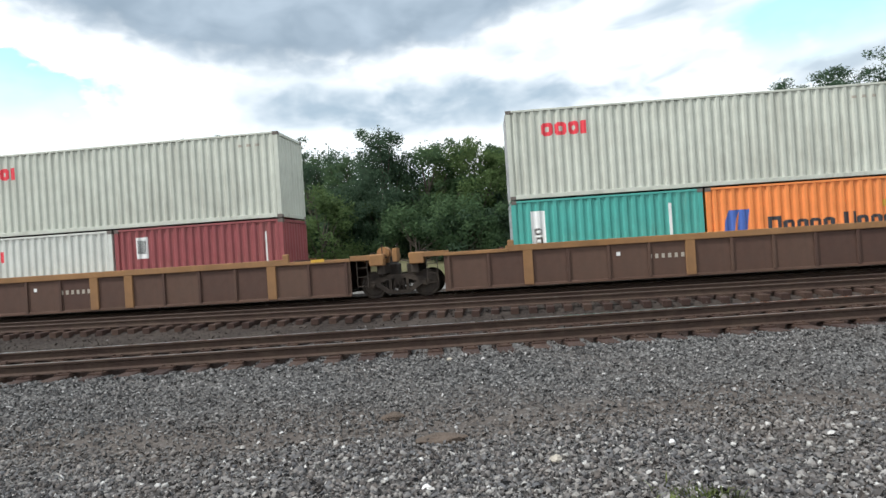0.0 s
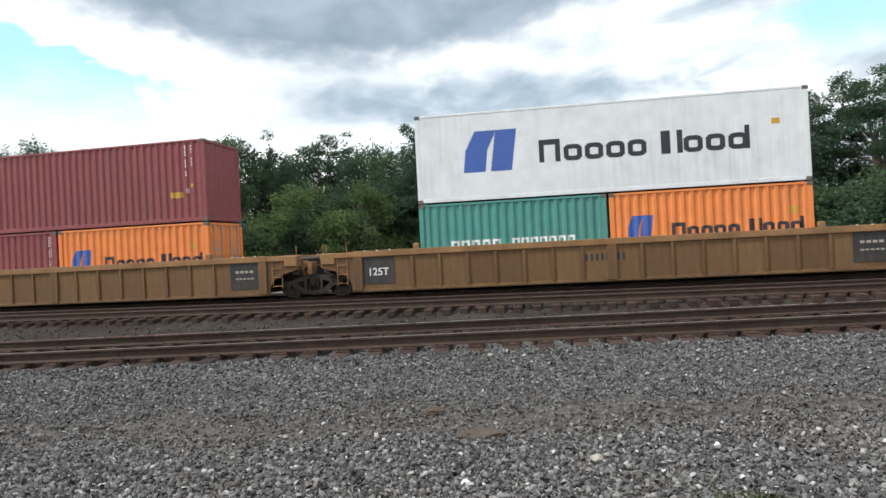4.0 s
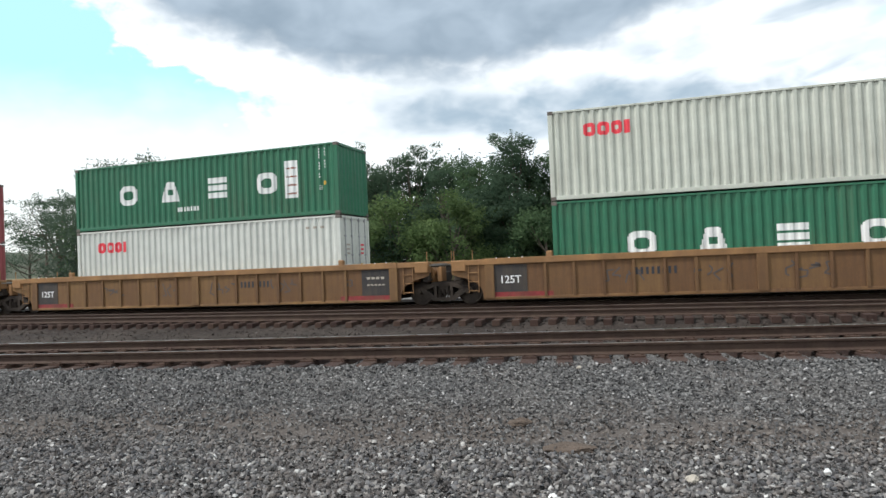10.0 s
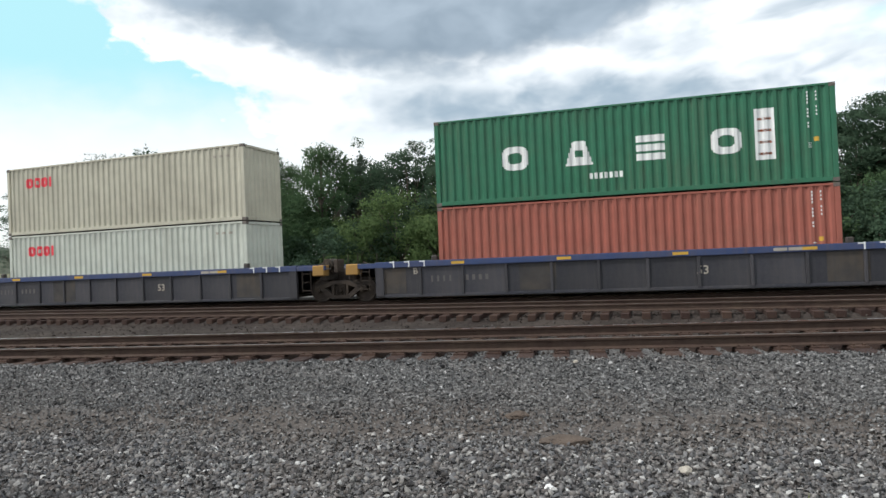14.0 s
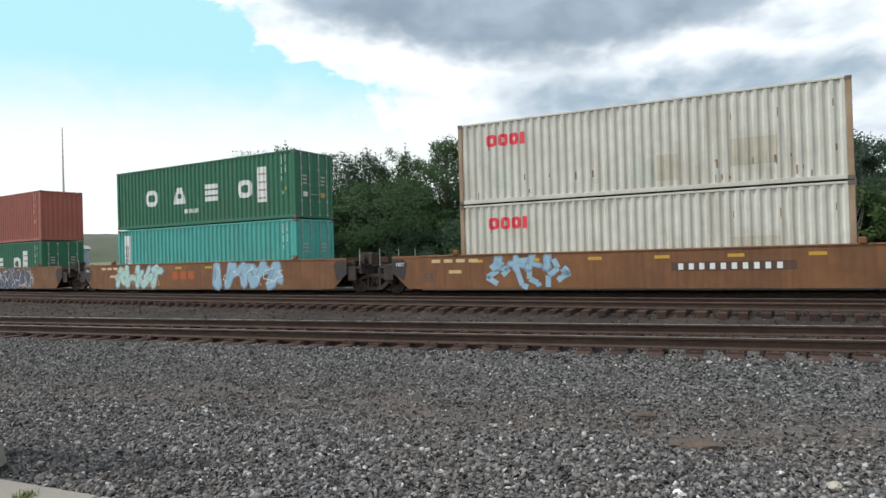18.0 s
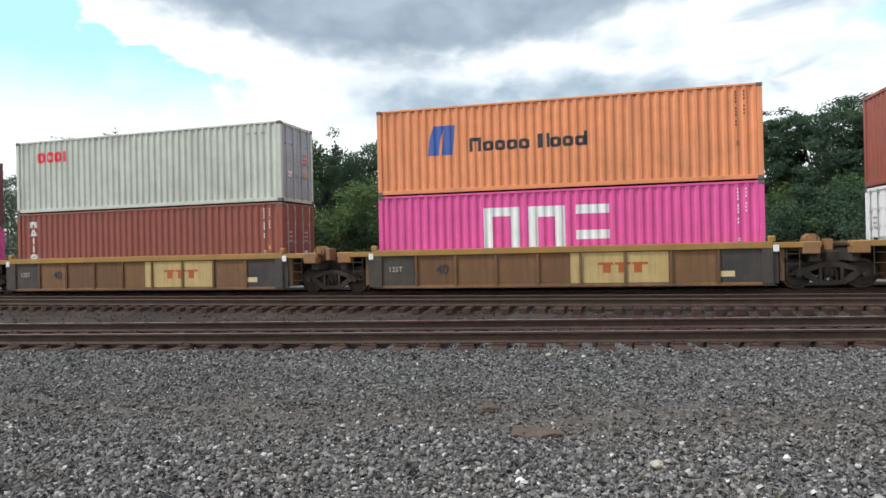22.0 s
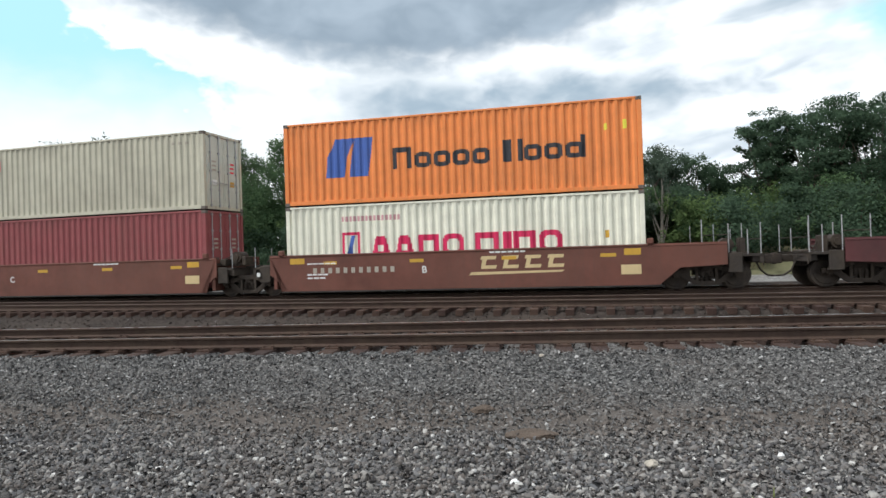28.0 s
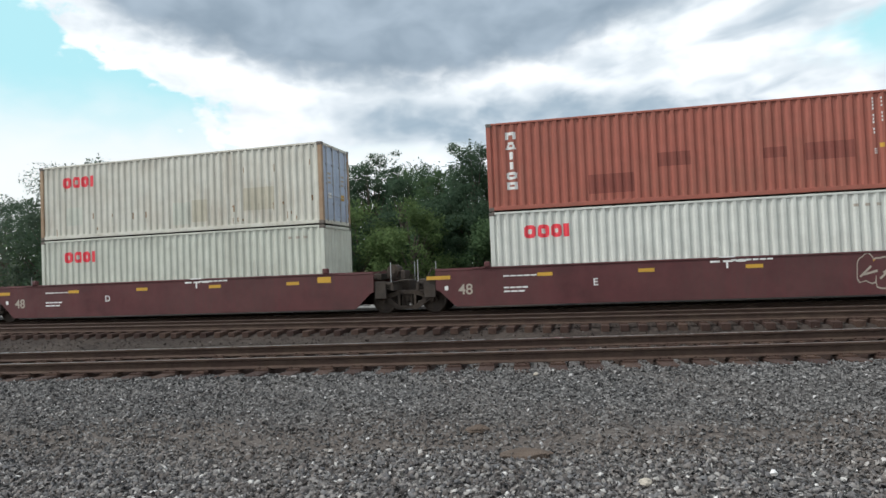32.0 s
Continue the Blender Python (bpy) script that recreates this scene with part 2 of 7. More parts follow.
def leaf_material(name, dark, light):
    m = bpy.data.materials.new(name)
    m.use_nodes = True
    nt = m.node_tree
    N, K = nt.nodes.new, nt.links.new
    b = nt.nodes["Principled BSDF"]
    g, co = N("ShaderNodeNewGeometry"), N("ShaderNodeTexCoord")
    n = N("ShaderNodeTexNoise")
    n.inputs["Scale"].default_value, n.inputs["Detail"].default_value = 0.6, 3
    K(co.outputs["Object"], n.inputs["Vector"])
    ad = N("ShaderNodeMath")
    ad.operation = "ADD"
    K(g.outputs["Random Per Island"], ad.inputs[0])
    K(n.outputs["Fac"], ad.inputs[1])
    mr = N("ShaderNodeMapRange")
    K(ad.outputs[0], mr.inputs[0])
    mr.inputs[1].default_value, mr.inputs[2].default_value = 0.45, 1.45
    mx = N("ShaderNodeMix")
    mx.data_type = "RGBA"
    K(mr.outputs[0], mx.inputs[0])
    mx.inputs[6].default_value, mx.inputs[7].default_value = (*dark, 1), (*light, 1)
    K(mx.outputs[2], b.inputs["Base Color"])
    b.inputs["Roughness"].default_value = 0.7
    b.inputs["Specular IOR Level"].default_value = 0.12
    # leaves share in the light of the clump they sit on
    out = N("ShaderNodeVectorMath")
    out.operation = "SUBTRACT"
    K(co.outputs["Generated"], out.inputs[0])
    out.inputs[1].default_value = (0.5, 0.5, 0.30)
    nrm = N("ShaderNodeVectorMath")
    nrm.operation = "NORMALIZE"
    K(out.outputs[0], nrm.inputs[0])
    lean = N("ShaderNodeVectorMath")
    lean.operation = "SCALE"
    K(g.outputs["Normal"], lean.inputs[0])
    lean.inputs["Scale"].default_value = 0.55
    both = N("ShaderNodeVectorMath")
    both.operation = "ADD"
    K(nrm.outputs[0], both.inputs[0])
    K(lean.outputs[0], both.inputs[1])
    unit = N("ShaderNodeVectorMath")
    unit.operation = "NORMALIZE"
    K(both.outputs[0], unit.inputs[0])
    K(unit.outputs[0], b.inputs["Normal"])
    tr = N("ShaderNodeBsdfTranslucent")
    K(mx.outputs[2], tr.inputs[0])
    ms = N("ShaderNodeMixShader")
    ms.inputs[0].default_value = 0.38
    K(b.outputs[0], ms.inputs[1])
    K(tr.outputs[0], ms.inputs[2])
    K(ms.outputs[0], nt.nodes["Material Output"].inputs[0])
    return m


def paint(name, base, **k):
    o = dict(rough=0.5, vary=0.08, scale=1.6, fine=30.0, dirty=0.14, streak=0.35, spots=0.12, bump=0.05)
    o.update(k)
    return material(name, base, **o)


P = dict(
    pale=paint("pale grey container paint", (0.555, 0.58, 0.505)),
    pale_clean=paint("fresh pale container paint", (0.61, 0.63, 0.58), dirty=0.06, streak=0.18, spots=0.04),
    pale_yellow=paint("yellowed pale container paint", (0.53, 0.505, 0.40), dirty=0.2),
    pale_rusty=paint("rust-streaked pale container paint", (0.60, 0.60, 0.53), dirty=0.22, streak=0.38, spots=0.4, dirt=(0.22, 0.14, 0.07)),
    rust_post=paint("rust-eaten pale paint", (0.36, 0.26, 0.17), dirty=0.7, streak=0.6, spots=0.8, dirt=(0.16, 0.08, 0.04)),
    maroon=paint("maroon container paint", (0.27, 0.068, 0.073), spots=0.05),
    maroon_dark=paint("dark weathered maroon container paint", (0.175, 0.052, 0.058), spots=0.06, dirty=0.2),
    oxide=paint("oxide red container paint", (0.34, 0.105, 0.075), spots=0.05),
    oxide_dark=paint("dull brown-red container paint", (0.28, 0.082, 0.06), spots=0.08),
    green=paint("deep green container paint", (0.026, 0.150, 0.082), spots=0.03, dirty=0.08),
    teal=paint("teal container paint", (0.07, 0.37, 0.32), spots=0.03, dirty=0.1),
    teal_dull=paint("dull sea green container paint", (0.08, 0.29, 0.25), spots=0.05),
    orange=paint("orange container paint", (0.82, 0.255, 0.07), spots=0.06, dirty=0.08),
    orange_faded=paint("sun-faded orange container paint", (0.78, 0.29, 0.13), spots=0.08, dirty=0.15),
    pink=paint("magenta container paint", (0.74, 0.10, 0.33), spots=0.02, dirty=0.05),
    white=paint("white container paint", (0.78, 0.80, 0.80), dirty=0.07, streak=0.2, spots=0.02),
    cream=paint("cream reefer paint", (0.80, 0.79, 0.66), dirty=0.12, streak=0.3, spots=0.03),
    navy=paint("navy container paint", (0.045, 0.085, 0.22), dirty=0.1),
    slate=paint("slate grey container paint", (0.24, 0.31, 0.37), dirty=0.2),
    # pale ends turned from the sun: their shade is mixed into these two colours
    end_blue_shade=paint("pale doors in blue shade", (0.44, 0.52, 0.64), dirty=0.15, spots=0.1),
    end_grey_shade=paint("pale doors in grey shade", (0.36, 0.40, 0.44), dirty=0.2, spots=0.15),
    car_brown=paint("brown car paint under road grime", (0.100, 0.053, 0.038), obj=0.16, vary=0.28, scale=0.9, rough=0.75, dirty=0.6, streak=0.5, dirt=(0.072, 0.045, 0.034), spots=0.3),
    car_chord=paint("worn orange sill paint", (0.29, 0.15, 0.058), vary=0.26, scale=0.9, rough=0.7, dirty=0.45, spots=0.3, dirt=(0.17, 0.10, 0.06)),
    car_tan=paint("rusty orange-tan car paint", (0.215, 0.115, 0.044), obj=0.16, vary=0.32, scale=0.9, rough=0.7, dirty=0.65, streak=0.8, spots=0.35, dirt=(0.10, 0.056, 0.032)),
    # brighter copy of the tan, with the top chord's highlight in the colour
    car_tan_highlit=paint("worn tan sill paint with highlight", (0.29, 0.155, 0.062), rough=0.7, vary=0.26, dirty=0.4, spots=0.3, dirt=(0.17, 0.10, 0.06)),
    car_yellow=paint("dirty yellow car paint", (0.36, 0.215, 0.062), obj=0.10, vary=0.26, scale=0.9, rough=0.65, dirty=0.35, streak=0.4, spots=0.15, dirt=(0.19, 0.13, 0.07)),
    car_ochre=paint("ochre car paint", (0.205, 0.100, 0.042), obj=0.18, vary=0.32, scale=0.9, rough=0.7, dirty=0.55, streak=0.8, spots=0.3, dirt=(0.085, 0.052, 0.033)),
    car_edge=paint("yellow sill edge paint", (0.36, 0.20, 0.05), rough=0.65, dirty=0.3, spots=0.2),
    car_buff=paint("buff repainted panel", (0.55, 0.40, 0.17), rough=0.7, dirty=0.2, spots=0.05),
    car_blue=paint("weathered blue car paint", (0.023, 0.026, 0.037), obj=0.22, vary=0.28, scale=0.9, rough=0.65, dirty=0.4, streak=0.4, dirt=(0.09, 0.08, 0.075), spots=0.15),
    car_bluetop=paint("blue sill paint", (0.035, 0.06, 0.15), rough=0.6, dirty=0.2),
    car_grey=paint("grey road-grimed panel", (0.042, 0.041, 0.042), rough=0.8, dirty=0.5),
    car_orange=paint("rust-brown orange car paint", (0.23, 0.105, 0.042), vary=0.28, scale=0.9, rough=0.65, dirty=0.55, streak=0.8, spots=0.3, dirt=(0.105, 0.052, 0.032)),
    car_red=paint("mineral red car paint", (0.1482, 0.053, 0.0374), vary=0.26, scale=0.9, rough=0.65, dirty=0.3, streak=0.35, dirt=(0.11, 0.06, 0.045), spots=0.1),
    car_wine=paint("dark wine car paint", (0.098, 0.028, 0.030), vary=0.26, scale=0.9, rough=0.6, dirty=0.35, streak=0.4, dirt=(0.07, 0.045, 0.04), spots=0.1),
    car_black=paint("black stencil panel", (0.035, 0.034, 0.036), rough=0.7, dirty=0.3),
)
STEEL = material("grimy cast steel", (0.036, 0.029, 0.026), 0.75, 0.3, 0.3, 4, 50, dirty=0.4, bump=0.25)
WHEEL = material("wheel steel", (0.045, 0.038, 0.035), 0.55, 0.6, 0.25, 6, 60, dirty=0.4)
DARK = material("dark underframe", (0.035, 0.03, 0.028), 0.85, 0.1, 0.3, 4, 40, dirty=0.3)
CAST = material("corner casting steel", (0.16, 0.14, 0.125), 0.7, 0.3, 0.25, 8, 60, spots=0.4)
BAR = material("galvanised and highlit bar", (0.42, 0.43, 0.44), 0.5, 0.5, 0.15, 8, 60, dirty=0.2)
SILVER = material("bare metal grating", (0.34, 0.33, 0.32), 0.6, 0.6, 0.2, 8, 60, dirty=0.3)
RAIL = material("rusty rail web", (0.056, 0.034, 0.027), 0.8, 0.2, 0.2, 5, 60, dirty=0.3, bump=0.2)
RAIL_TOP = material("worn rail head", (0.50, 0.50, 0.51), 0.28, 0.95, 0.08, 2, 30)
RAIL_DULL = material("half-worn rail head", (0.24, 0.21, 0.19), 0.42, 0.7, 0.15, 2, 30)
TIE = material("creosoted tie timber", (0.045, 0.026, 0.020), 0.9, 0.0, 0.3, 6, 70, dirty=0.5, dirt=(0.068, 0.038, 0.028), bump=0.6, bump_scale=90, obj=0.28)
PLATE = material("rusty tie plate", (0.0638, 0.0357, 0.0272), 0.85, 0.2, 0.25, 12, 80, obj=0.2)
CONCRETE = material("weathered concrete", (0.25, 0.225, 0.195), 0.9, 0.0, 0.1, 1.4, 55, dirty=0.3, dirt=(0.22, 0.19, 0.15), bump=0.35, bump_scale=120)
POST = material("grey enamelled post", (0.44, 0.475, 0.485), 0.45, 0.0, 0.05, 2, 30, dirty=0.1)
BARK = material("bark", (0.10, 0.085, 0.07), 0.9, 0.0, 0.3, 5, 50, bump=0.6)
BIRCH = material("pale bark", (0.22, 0.205, 0.18), 0.85, 0.0, 0.25, 5, 40, bump=0.4)
SOIL = grit_material("fine gravel and dust", [(0.0, (0.03, 0.03, 0.03)), (0.45, (0.08, 0.079, 0.077)), (0.85, (0.15, 0.145, 0.14)), (1.0, (0.3, 0.29, 0.28))], 55.0, 0.7)
SOIL_AND_SHADE = grit_material("dark dusty track bed with train shade", [(0.0, (0.0130, 0.0100, 0.0085)), (0.5, (0.0310, 0.0240, 0.0205)), (1.0, (0.0620, 0.0495, 0.0425))], 30.0)
GRIT = grit_material("pale grey service road gravel", [(0.0, (0.12, 0.12, 0.115)), (0.5, (0.20, 0.197, 0.19)), (1.0, (0.30, 0.295, 0.285))], 16.0)
GRASSLAND = material("rough dry grass", (0.125, 0.125, 0.065), 0.95, 0.0, 0.3, 0.2, 5, dirty=0.6, dirt=(0.20, 0.175, 0.11), bump=0.7, bump_scale=9)
STONE_NEAR = stone_material("mixed crushed stone", [(0.0, (0.050, 0.050, 0.053)), (0.22, (0.105, 0.092, 0.084)), (0.42, (0.104, 0.106, 0.112)), (0.60, (0.168, 0.150, 0.138)), (0.76, (0.150, 0.150, 0.152)), (0.88, (0.225, 0.212, 0.200)), (0.965, (0.31, 0.30, 0.285)), (1.0, (0.56, 0.55, 0.53))], patch=0.2, band=0.4)
STONE_PALE = stone_material("pale limestone lumps", [(0.0, (0.16, 0.15, 0.14)), (0.4, (0.23, 0.22, 0.205)), (0.8, (0.33, 0.32, 0.30)), (1.0, (0.60, 0.59, 0.57))], patch=0.15, band=0.3)
STONE_BLUE = stone_material("grey ballast", [(0.0, (0.05, 0.048, 0.048)), (0.35, (0.1, 0.098, 0.097)), (0.74, (0.16, 0.157, 0.153)), (0.97, (0.225, 0.22, 0.212)), (1.0, (0.5, 0.49, 0.48))], patch=0.12)
STONE_VERGE = stone_material("dusty grey-brown ballast", [(0.0, (0.033, 0.028, 0.025)), (0.4, (0.050, 0.043, 0.039)), (0.85, (0.085, 0.074, 0.068)), (0.985, (0.14, 0.126, 0.117)), (1.0, (0.40, 0.39, 0.38))], patch=0.2)
STONE_FAR = stone_material("dusty brown ballast", [(0.0, (0.0160, 0.0120, 0.0105)), (0.5, (0.0370, 0.0285, 0.0240)), (0.9, (0.0600, 0.0480, 0.0420)), (0.993, (0.0900, 0.0760, 0.0700)), (1.0, (0.3225, 0.3160, 0.3096))], patch=0.2)
LEAF = [leaf_material("dark leaves", (0.042, 0.077, 0.048), (0.076, 0.124, 0.072)),
        leaf_material("mid green leaves", (0.050, 0.096, 0.045), (0.092, 0.150, 0.067)),
        leaf_material("light green leaves", (0.072, 0.124, 0.044), (0.128, 0.186, 0.068)),
        leaf_material("grey-green leaves", (0.060, 0.091, 0.066), (0.100, 0.138, 0.095))]
GRASS = leaf_material("grass blades", (0.10, 0.135, 0.04), (0.22, 0.26, 0.09))
DRY = leaf_material("dry weeds", (0.12, 0.10, 0.05), (0.24, 0.20, 0.10))


def ink(name, c, rough=0.55):
    return material(name + " marking paint", c, rough, 0.0, 0.06, 3, 40, dirty=0.1, streak=0.1)


RED_INK, WHITE_INK, NAVY_INK = ink("red", (0.80, 0.055, 0.08)), ink("white", (0.78, 0.79, 0.77)), ink("navy", (0.035, 0.07, 0.28))
BLACK_INK, YELLOW_INK, GREEN_INK = ink("black", (0.03, 0.035, 0.045)), ink("yellow", (0.58, 0.34, 0.045)), ink("green", (0.03, 0.12, 0.06))
CRIMSON_INK, RUST_INK, BLUE_INK = ink("crimson", (0.62, 0.02, 0.10)), ink("rust red", (0.42, 0.10, 0.03)), ink("blue", (0.06, 0.13, 0.42))
FADED_INK, SKY_INK, ACID_INK = ink("faded", (0.40, 0.36, 0.30)), ink("light blue", (0.30, 0.48, 0.60)), ink("acid yellow", (0.72, 0.66, 0.07))
MINT_INK, STEEL_INK, GOLD_INK = ink("mint", (0.42, 0.66, 0.62)), ink("steel blue", (0.22, 0.29, 0.36)), ink("gold", (0.62, 0.48, 0.26))
STREAK_INK = ink("rust streak", (0.26, 0.17, 0.09))
FLASH_INK = material("faded sprayed red", (0.25, 0.025, 0.032), 0.7, 0.0, 0.3, 3, 30, dirty=0.6, dirt=(0.12, 0.07, 0.045))
PATCH_INK = ink("patch", (0.22, 0.062, 0.046))
NIGHT_INK = ink("night blue", (0.06, 0.075, 0.11))
DARKTAG, DIM_INK = ink("dark", (0.09, 0.075, 0.07)), ink("grimed grey", (0.11, 0.105, 0.10))


# ---------------------------------------------------------------- mesh tools
def box(bm, x0, x1, y0, y1, z0, z1):
    v = [bm.verts.new(c) for c in ((x0, y0, z0), (x1, y0, z0), (x1, y1, z0), (x0, y1, z0), (x0, y0, z1), (x1, y0, z1), (x1, y1, z1), (x0, y1, z1))]
    for f in ((3, 2, 1, 0), (4, 5, 6, 7), (0, 1, 5, 4), (1, 2, 6, 5), (2, 3, 7, 6), (3, 0, 4, 7)):
        bm.faces.new([v[i] for i in f])
    return v


def prism(bm, pts, y0, y1):
    """A plate: the outline pts in x and z, from y0 to y1."""
    a, b = [bm.verts.new((x, y0, z)) for x, z in pts], [bm.verts.new((x, y1, z)) for x, z in pts]
    bm.faces.new(a)
    bm.faces.new(list(reversed(b)))
    for i in range(len(pts)):
        j = (i + 1) % len(pts)
        bm.faces.new((a[j], a[i], b[i], b[j]))


def rod(bm, p, q, r, n=8, r2=None):
    p, q = Vector(p), Vector(q)
    m = (q - p).to_track_quat("Z", "Y").to_matrix()
    rings = []
    for c, rad in ((p, r), (q, r if r2 is None else r2)):
        rings.append([bm.verts.new(c + m @ Vector((rad * math.cos(2 * math.pi * k / n), rad * math.sin(2 * math.pi * k / n), 0))) for k in range(n)])
    for k in range(n):
        j = (k + 1) % n
        bm.faces.new((rings[0][k], rings[0][j], rings[1][j], rings[1][k]))
    bm.faces.new(list(reversed(rings[0])))
    bm.faces.new(rings[1])


def tube(bm, pts, r, n=6):
    for p, q in zip(pts, pts[1:]):
        rod(bm, p, q, r, n)


def mesh_of(name, bm, bevel=0.0):
    bmesh.ops.recalc_face_normals(bm, faces=bm.faces)
    if bevel:
        bmesh.ops.bevel(bm, geom=list(bm.edges), offset=bevel, segments=1, affect="EDGES")
    me = bpy.data.meshes.new(name)
    bm.to_mesh(me)
    bm.free()
    return me


SHARED = {}


def shared(key, make, bevel=0.0):
    """One mesh for all alike pieces."""
    if key not in SHARED:
        bm = bmesh.new()
        make(bm)
        SHARED[key] = mesh_of(str(key[0]), bm, bevel)
        SHARED[key].materials.append(None)
    return SHARED[key]


def piece(name, me, mat, parent, at=None, label=""):
    ob = new(name, me)
    if not len(me.materials):
        me.materials.append(None)
    ob.material_slots[0].link = "OBJECT"
    ob.material_slots[0].material = mat
    ob.parent = parent
    if at is not None:
        ob.matrix_basis = at
    return tagged(ob, label) if label else ob


def part(name, bm, mat, parent, label="", bevel=0.0, at=None):
    return piece(name, mesh_of(name, bm, bevel), mat, parent, at, label)


def thing(name, label, category, group="", kind=""):
    return tagged(new(name), label, category, group, kind)


def fast_mesh(name, verts, faces):
    """Many loose pieces at once; faces is an array of equal-sided faces."""
    me = bpy.data.meshes.new(name)
    nf, k = faces.shape
    me.vertices.add(len(verts))
    me.vertices.foreach_set("co", np.ascontiguousarray(verts, dtype=np.float32).ravel())
    me.loops.add(nf * k)
    me.loops.foreach_set("vertex_index", np.ascontiguousarray(faces, dtype=np.int32).ravel())
    me.polygons.add(nf)
    me.polygons.foreach_set("loop_start", np.arange(0, nf * k, k, dtype=np.int32))
    me.update(calc_edges=True)
    return me


TEXTS = {}


def lettering(text, size):
    """Built-in font as a flat mesh that faces -y, centred."""
    key = (text, size)
    if key not in TEXTS:
        cu = bpy.data.curves.new("lettering", "FONT")
        cu.body, cu.size, cu.align_x, cu.align_y, cu.extrude = text, size, "CENTER", "CENTER", 0.003
        cu.offset = size * 0.012
        ob = bpy.data.objects.new("lettering", cu)
        scene.collection.objects.link(ob)
        me = bpy.data.meshes.new_from_object(ob)
        scene.collection.objects.unlink(ob)
        bpy.data.objects.remove(ob)
        me.transform(Matrix.Rotation(radians(90), 4, "X"))
        me.materials.clear()
        me.materials.append(None)
        TEXTS[key] = me
    return TEXTS[key]


# ---------------------------------------------------------------- the two tracks and the ground
R_CURVE, FAR_Y = 403.6, 22.525


def far_line(s):
    """Pose on the train's track, rail height, s metres along it; a curve with straight ends."""
    c = max(-65.0, min(28.0, s))
    a = c / R_CURVE
    d = s - c
    return pose(R_CURVE * math.sin(a) + d * math.cos(a), FAR_Y + R_CURVE * (1 - math.cos(a)) + d * math.sin(a), 0, 0, 0, math.degrees(a))


def bent(y0, slope, x, lo=-60.0, hi=28.0):
    """Sideways place of a gently bent track at x."""
    c = np.clip(x, lo, hi)
    return y0 + slope * c + c * c / (2 * R_CURVE) + (x - c) * (slope + c / R_CURVE)


NEAR_Z = 0.27


def near_y(x):
    return bent(9.80, 0.1112, x)


def mid_y(x):
    return bent(18.85, -0.0249, x)


def far_y(x):
    return bent(FAR_Y, 0.0, x)


def near_line(x):
    c = max(-60.0, min(28.0, x))
    return pose(x, float(near_y(x)), NEAR_Z, 0, 0, math.degrees(math.atan(0.1112 + c / R_CURVE)))


def mid_line(x):
    c = max(-60.0, min(28.0, x))
    return pose(x, float(mid_y(x)), 0, 0, 0, math.degrees(math.atan(-0.0249 + c / R_CURVE)))


def ground_z(x, y):
    """Height of the ground: three ballast beds, a low bank behind."""
    x, y = np.asarray(x, dtype=float), np.asarray(y, dtype=float)
    a, m, b = y - near_y(x), y - mid_y(x), y - far_y(x)
    za = np.interp(a, [-4.6, -3.4, -1.75, -1.36, -0.92, -0.84, -0.62, 0.62, 0.84, 0.92, 1.4, 1.8, 3.8], [-0.33, -0.31, -0.02, 0.088, 0.060, -0.02, 0.02, 0.02, -0.02, 0.040, 0.035, -0.06, -0.5])
    zm = np.interp(m, [-3.6, -1.75, -1.36, -1.26, -1.0, -0.88, -0.62, 0.62, 0.88, 1.0, 1.38, 1.7, 3.6], [-0.5, -0.44, -0.40, -0.33, -0.29, -0.33, -0.29, -0.29, -0.33, -0.235, -0.26, -0.29, -0.5])
    zb = np.interp(b, [-3.6, -1.6, -1.38, -1.2, 1.2, 1.38, 1.6, 2.2, 2.8, 4.0, 11.0, 12.5, 15.0, 40.0, 400.0], [-0.5, -0.27, -0.26, -0.30, -0.30, -0.26, -0.27, 0.0, 0.0, -0.36, -0.33, 0.35, 1.15, 1.5, 3.0])
    z = np.maximum(np.maximum(za, zm), np.where(b > 1.8, -9, zb))
    z = np.where(np.abs(a) < 1.4, za, np.where(np.abs(m) < 1.4, zm, np.where(np.abs(b) < 1.2, zb, z)))
    return np.where(b > 1.8, zb, z)

# ---------------------------------------------------------------- ground sheet
def axis(stops):
    out = []
    for a, b, n in stops:
        out.extend(np.linspace(a, b, n, endpoint=False))
    return np.array(out + [stops[-1][1]])


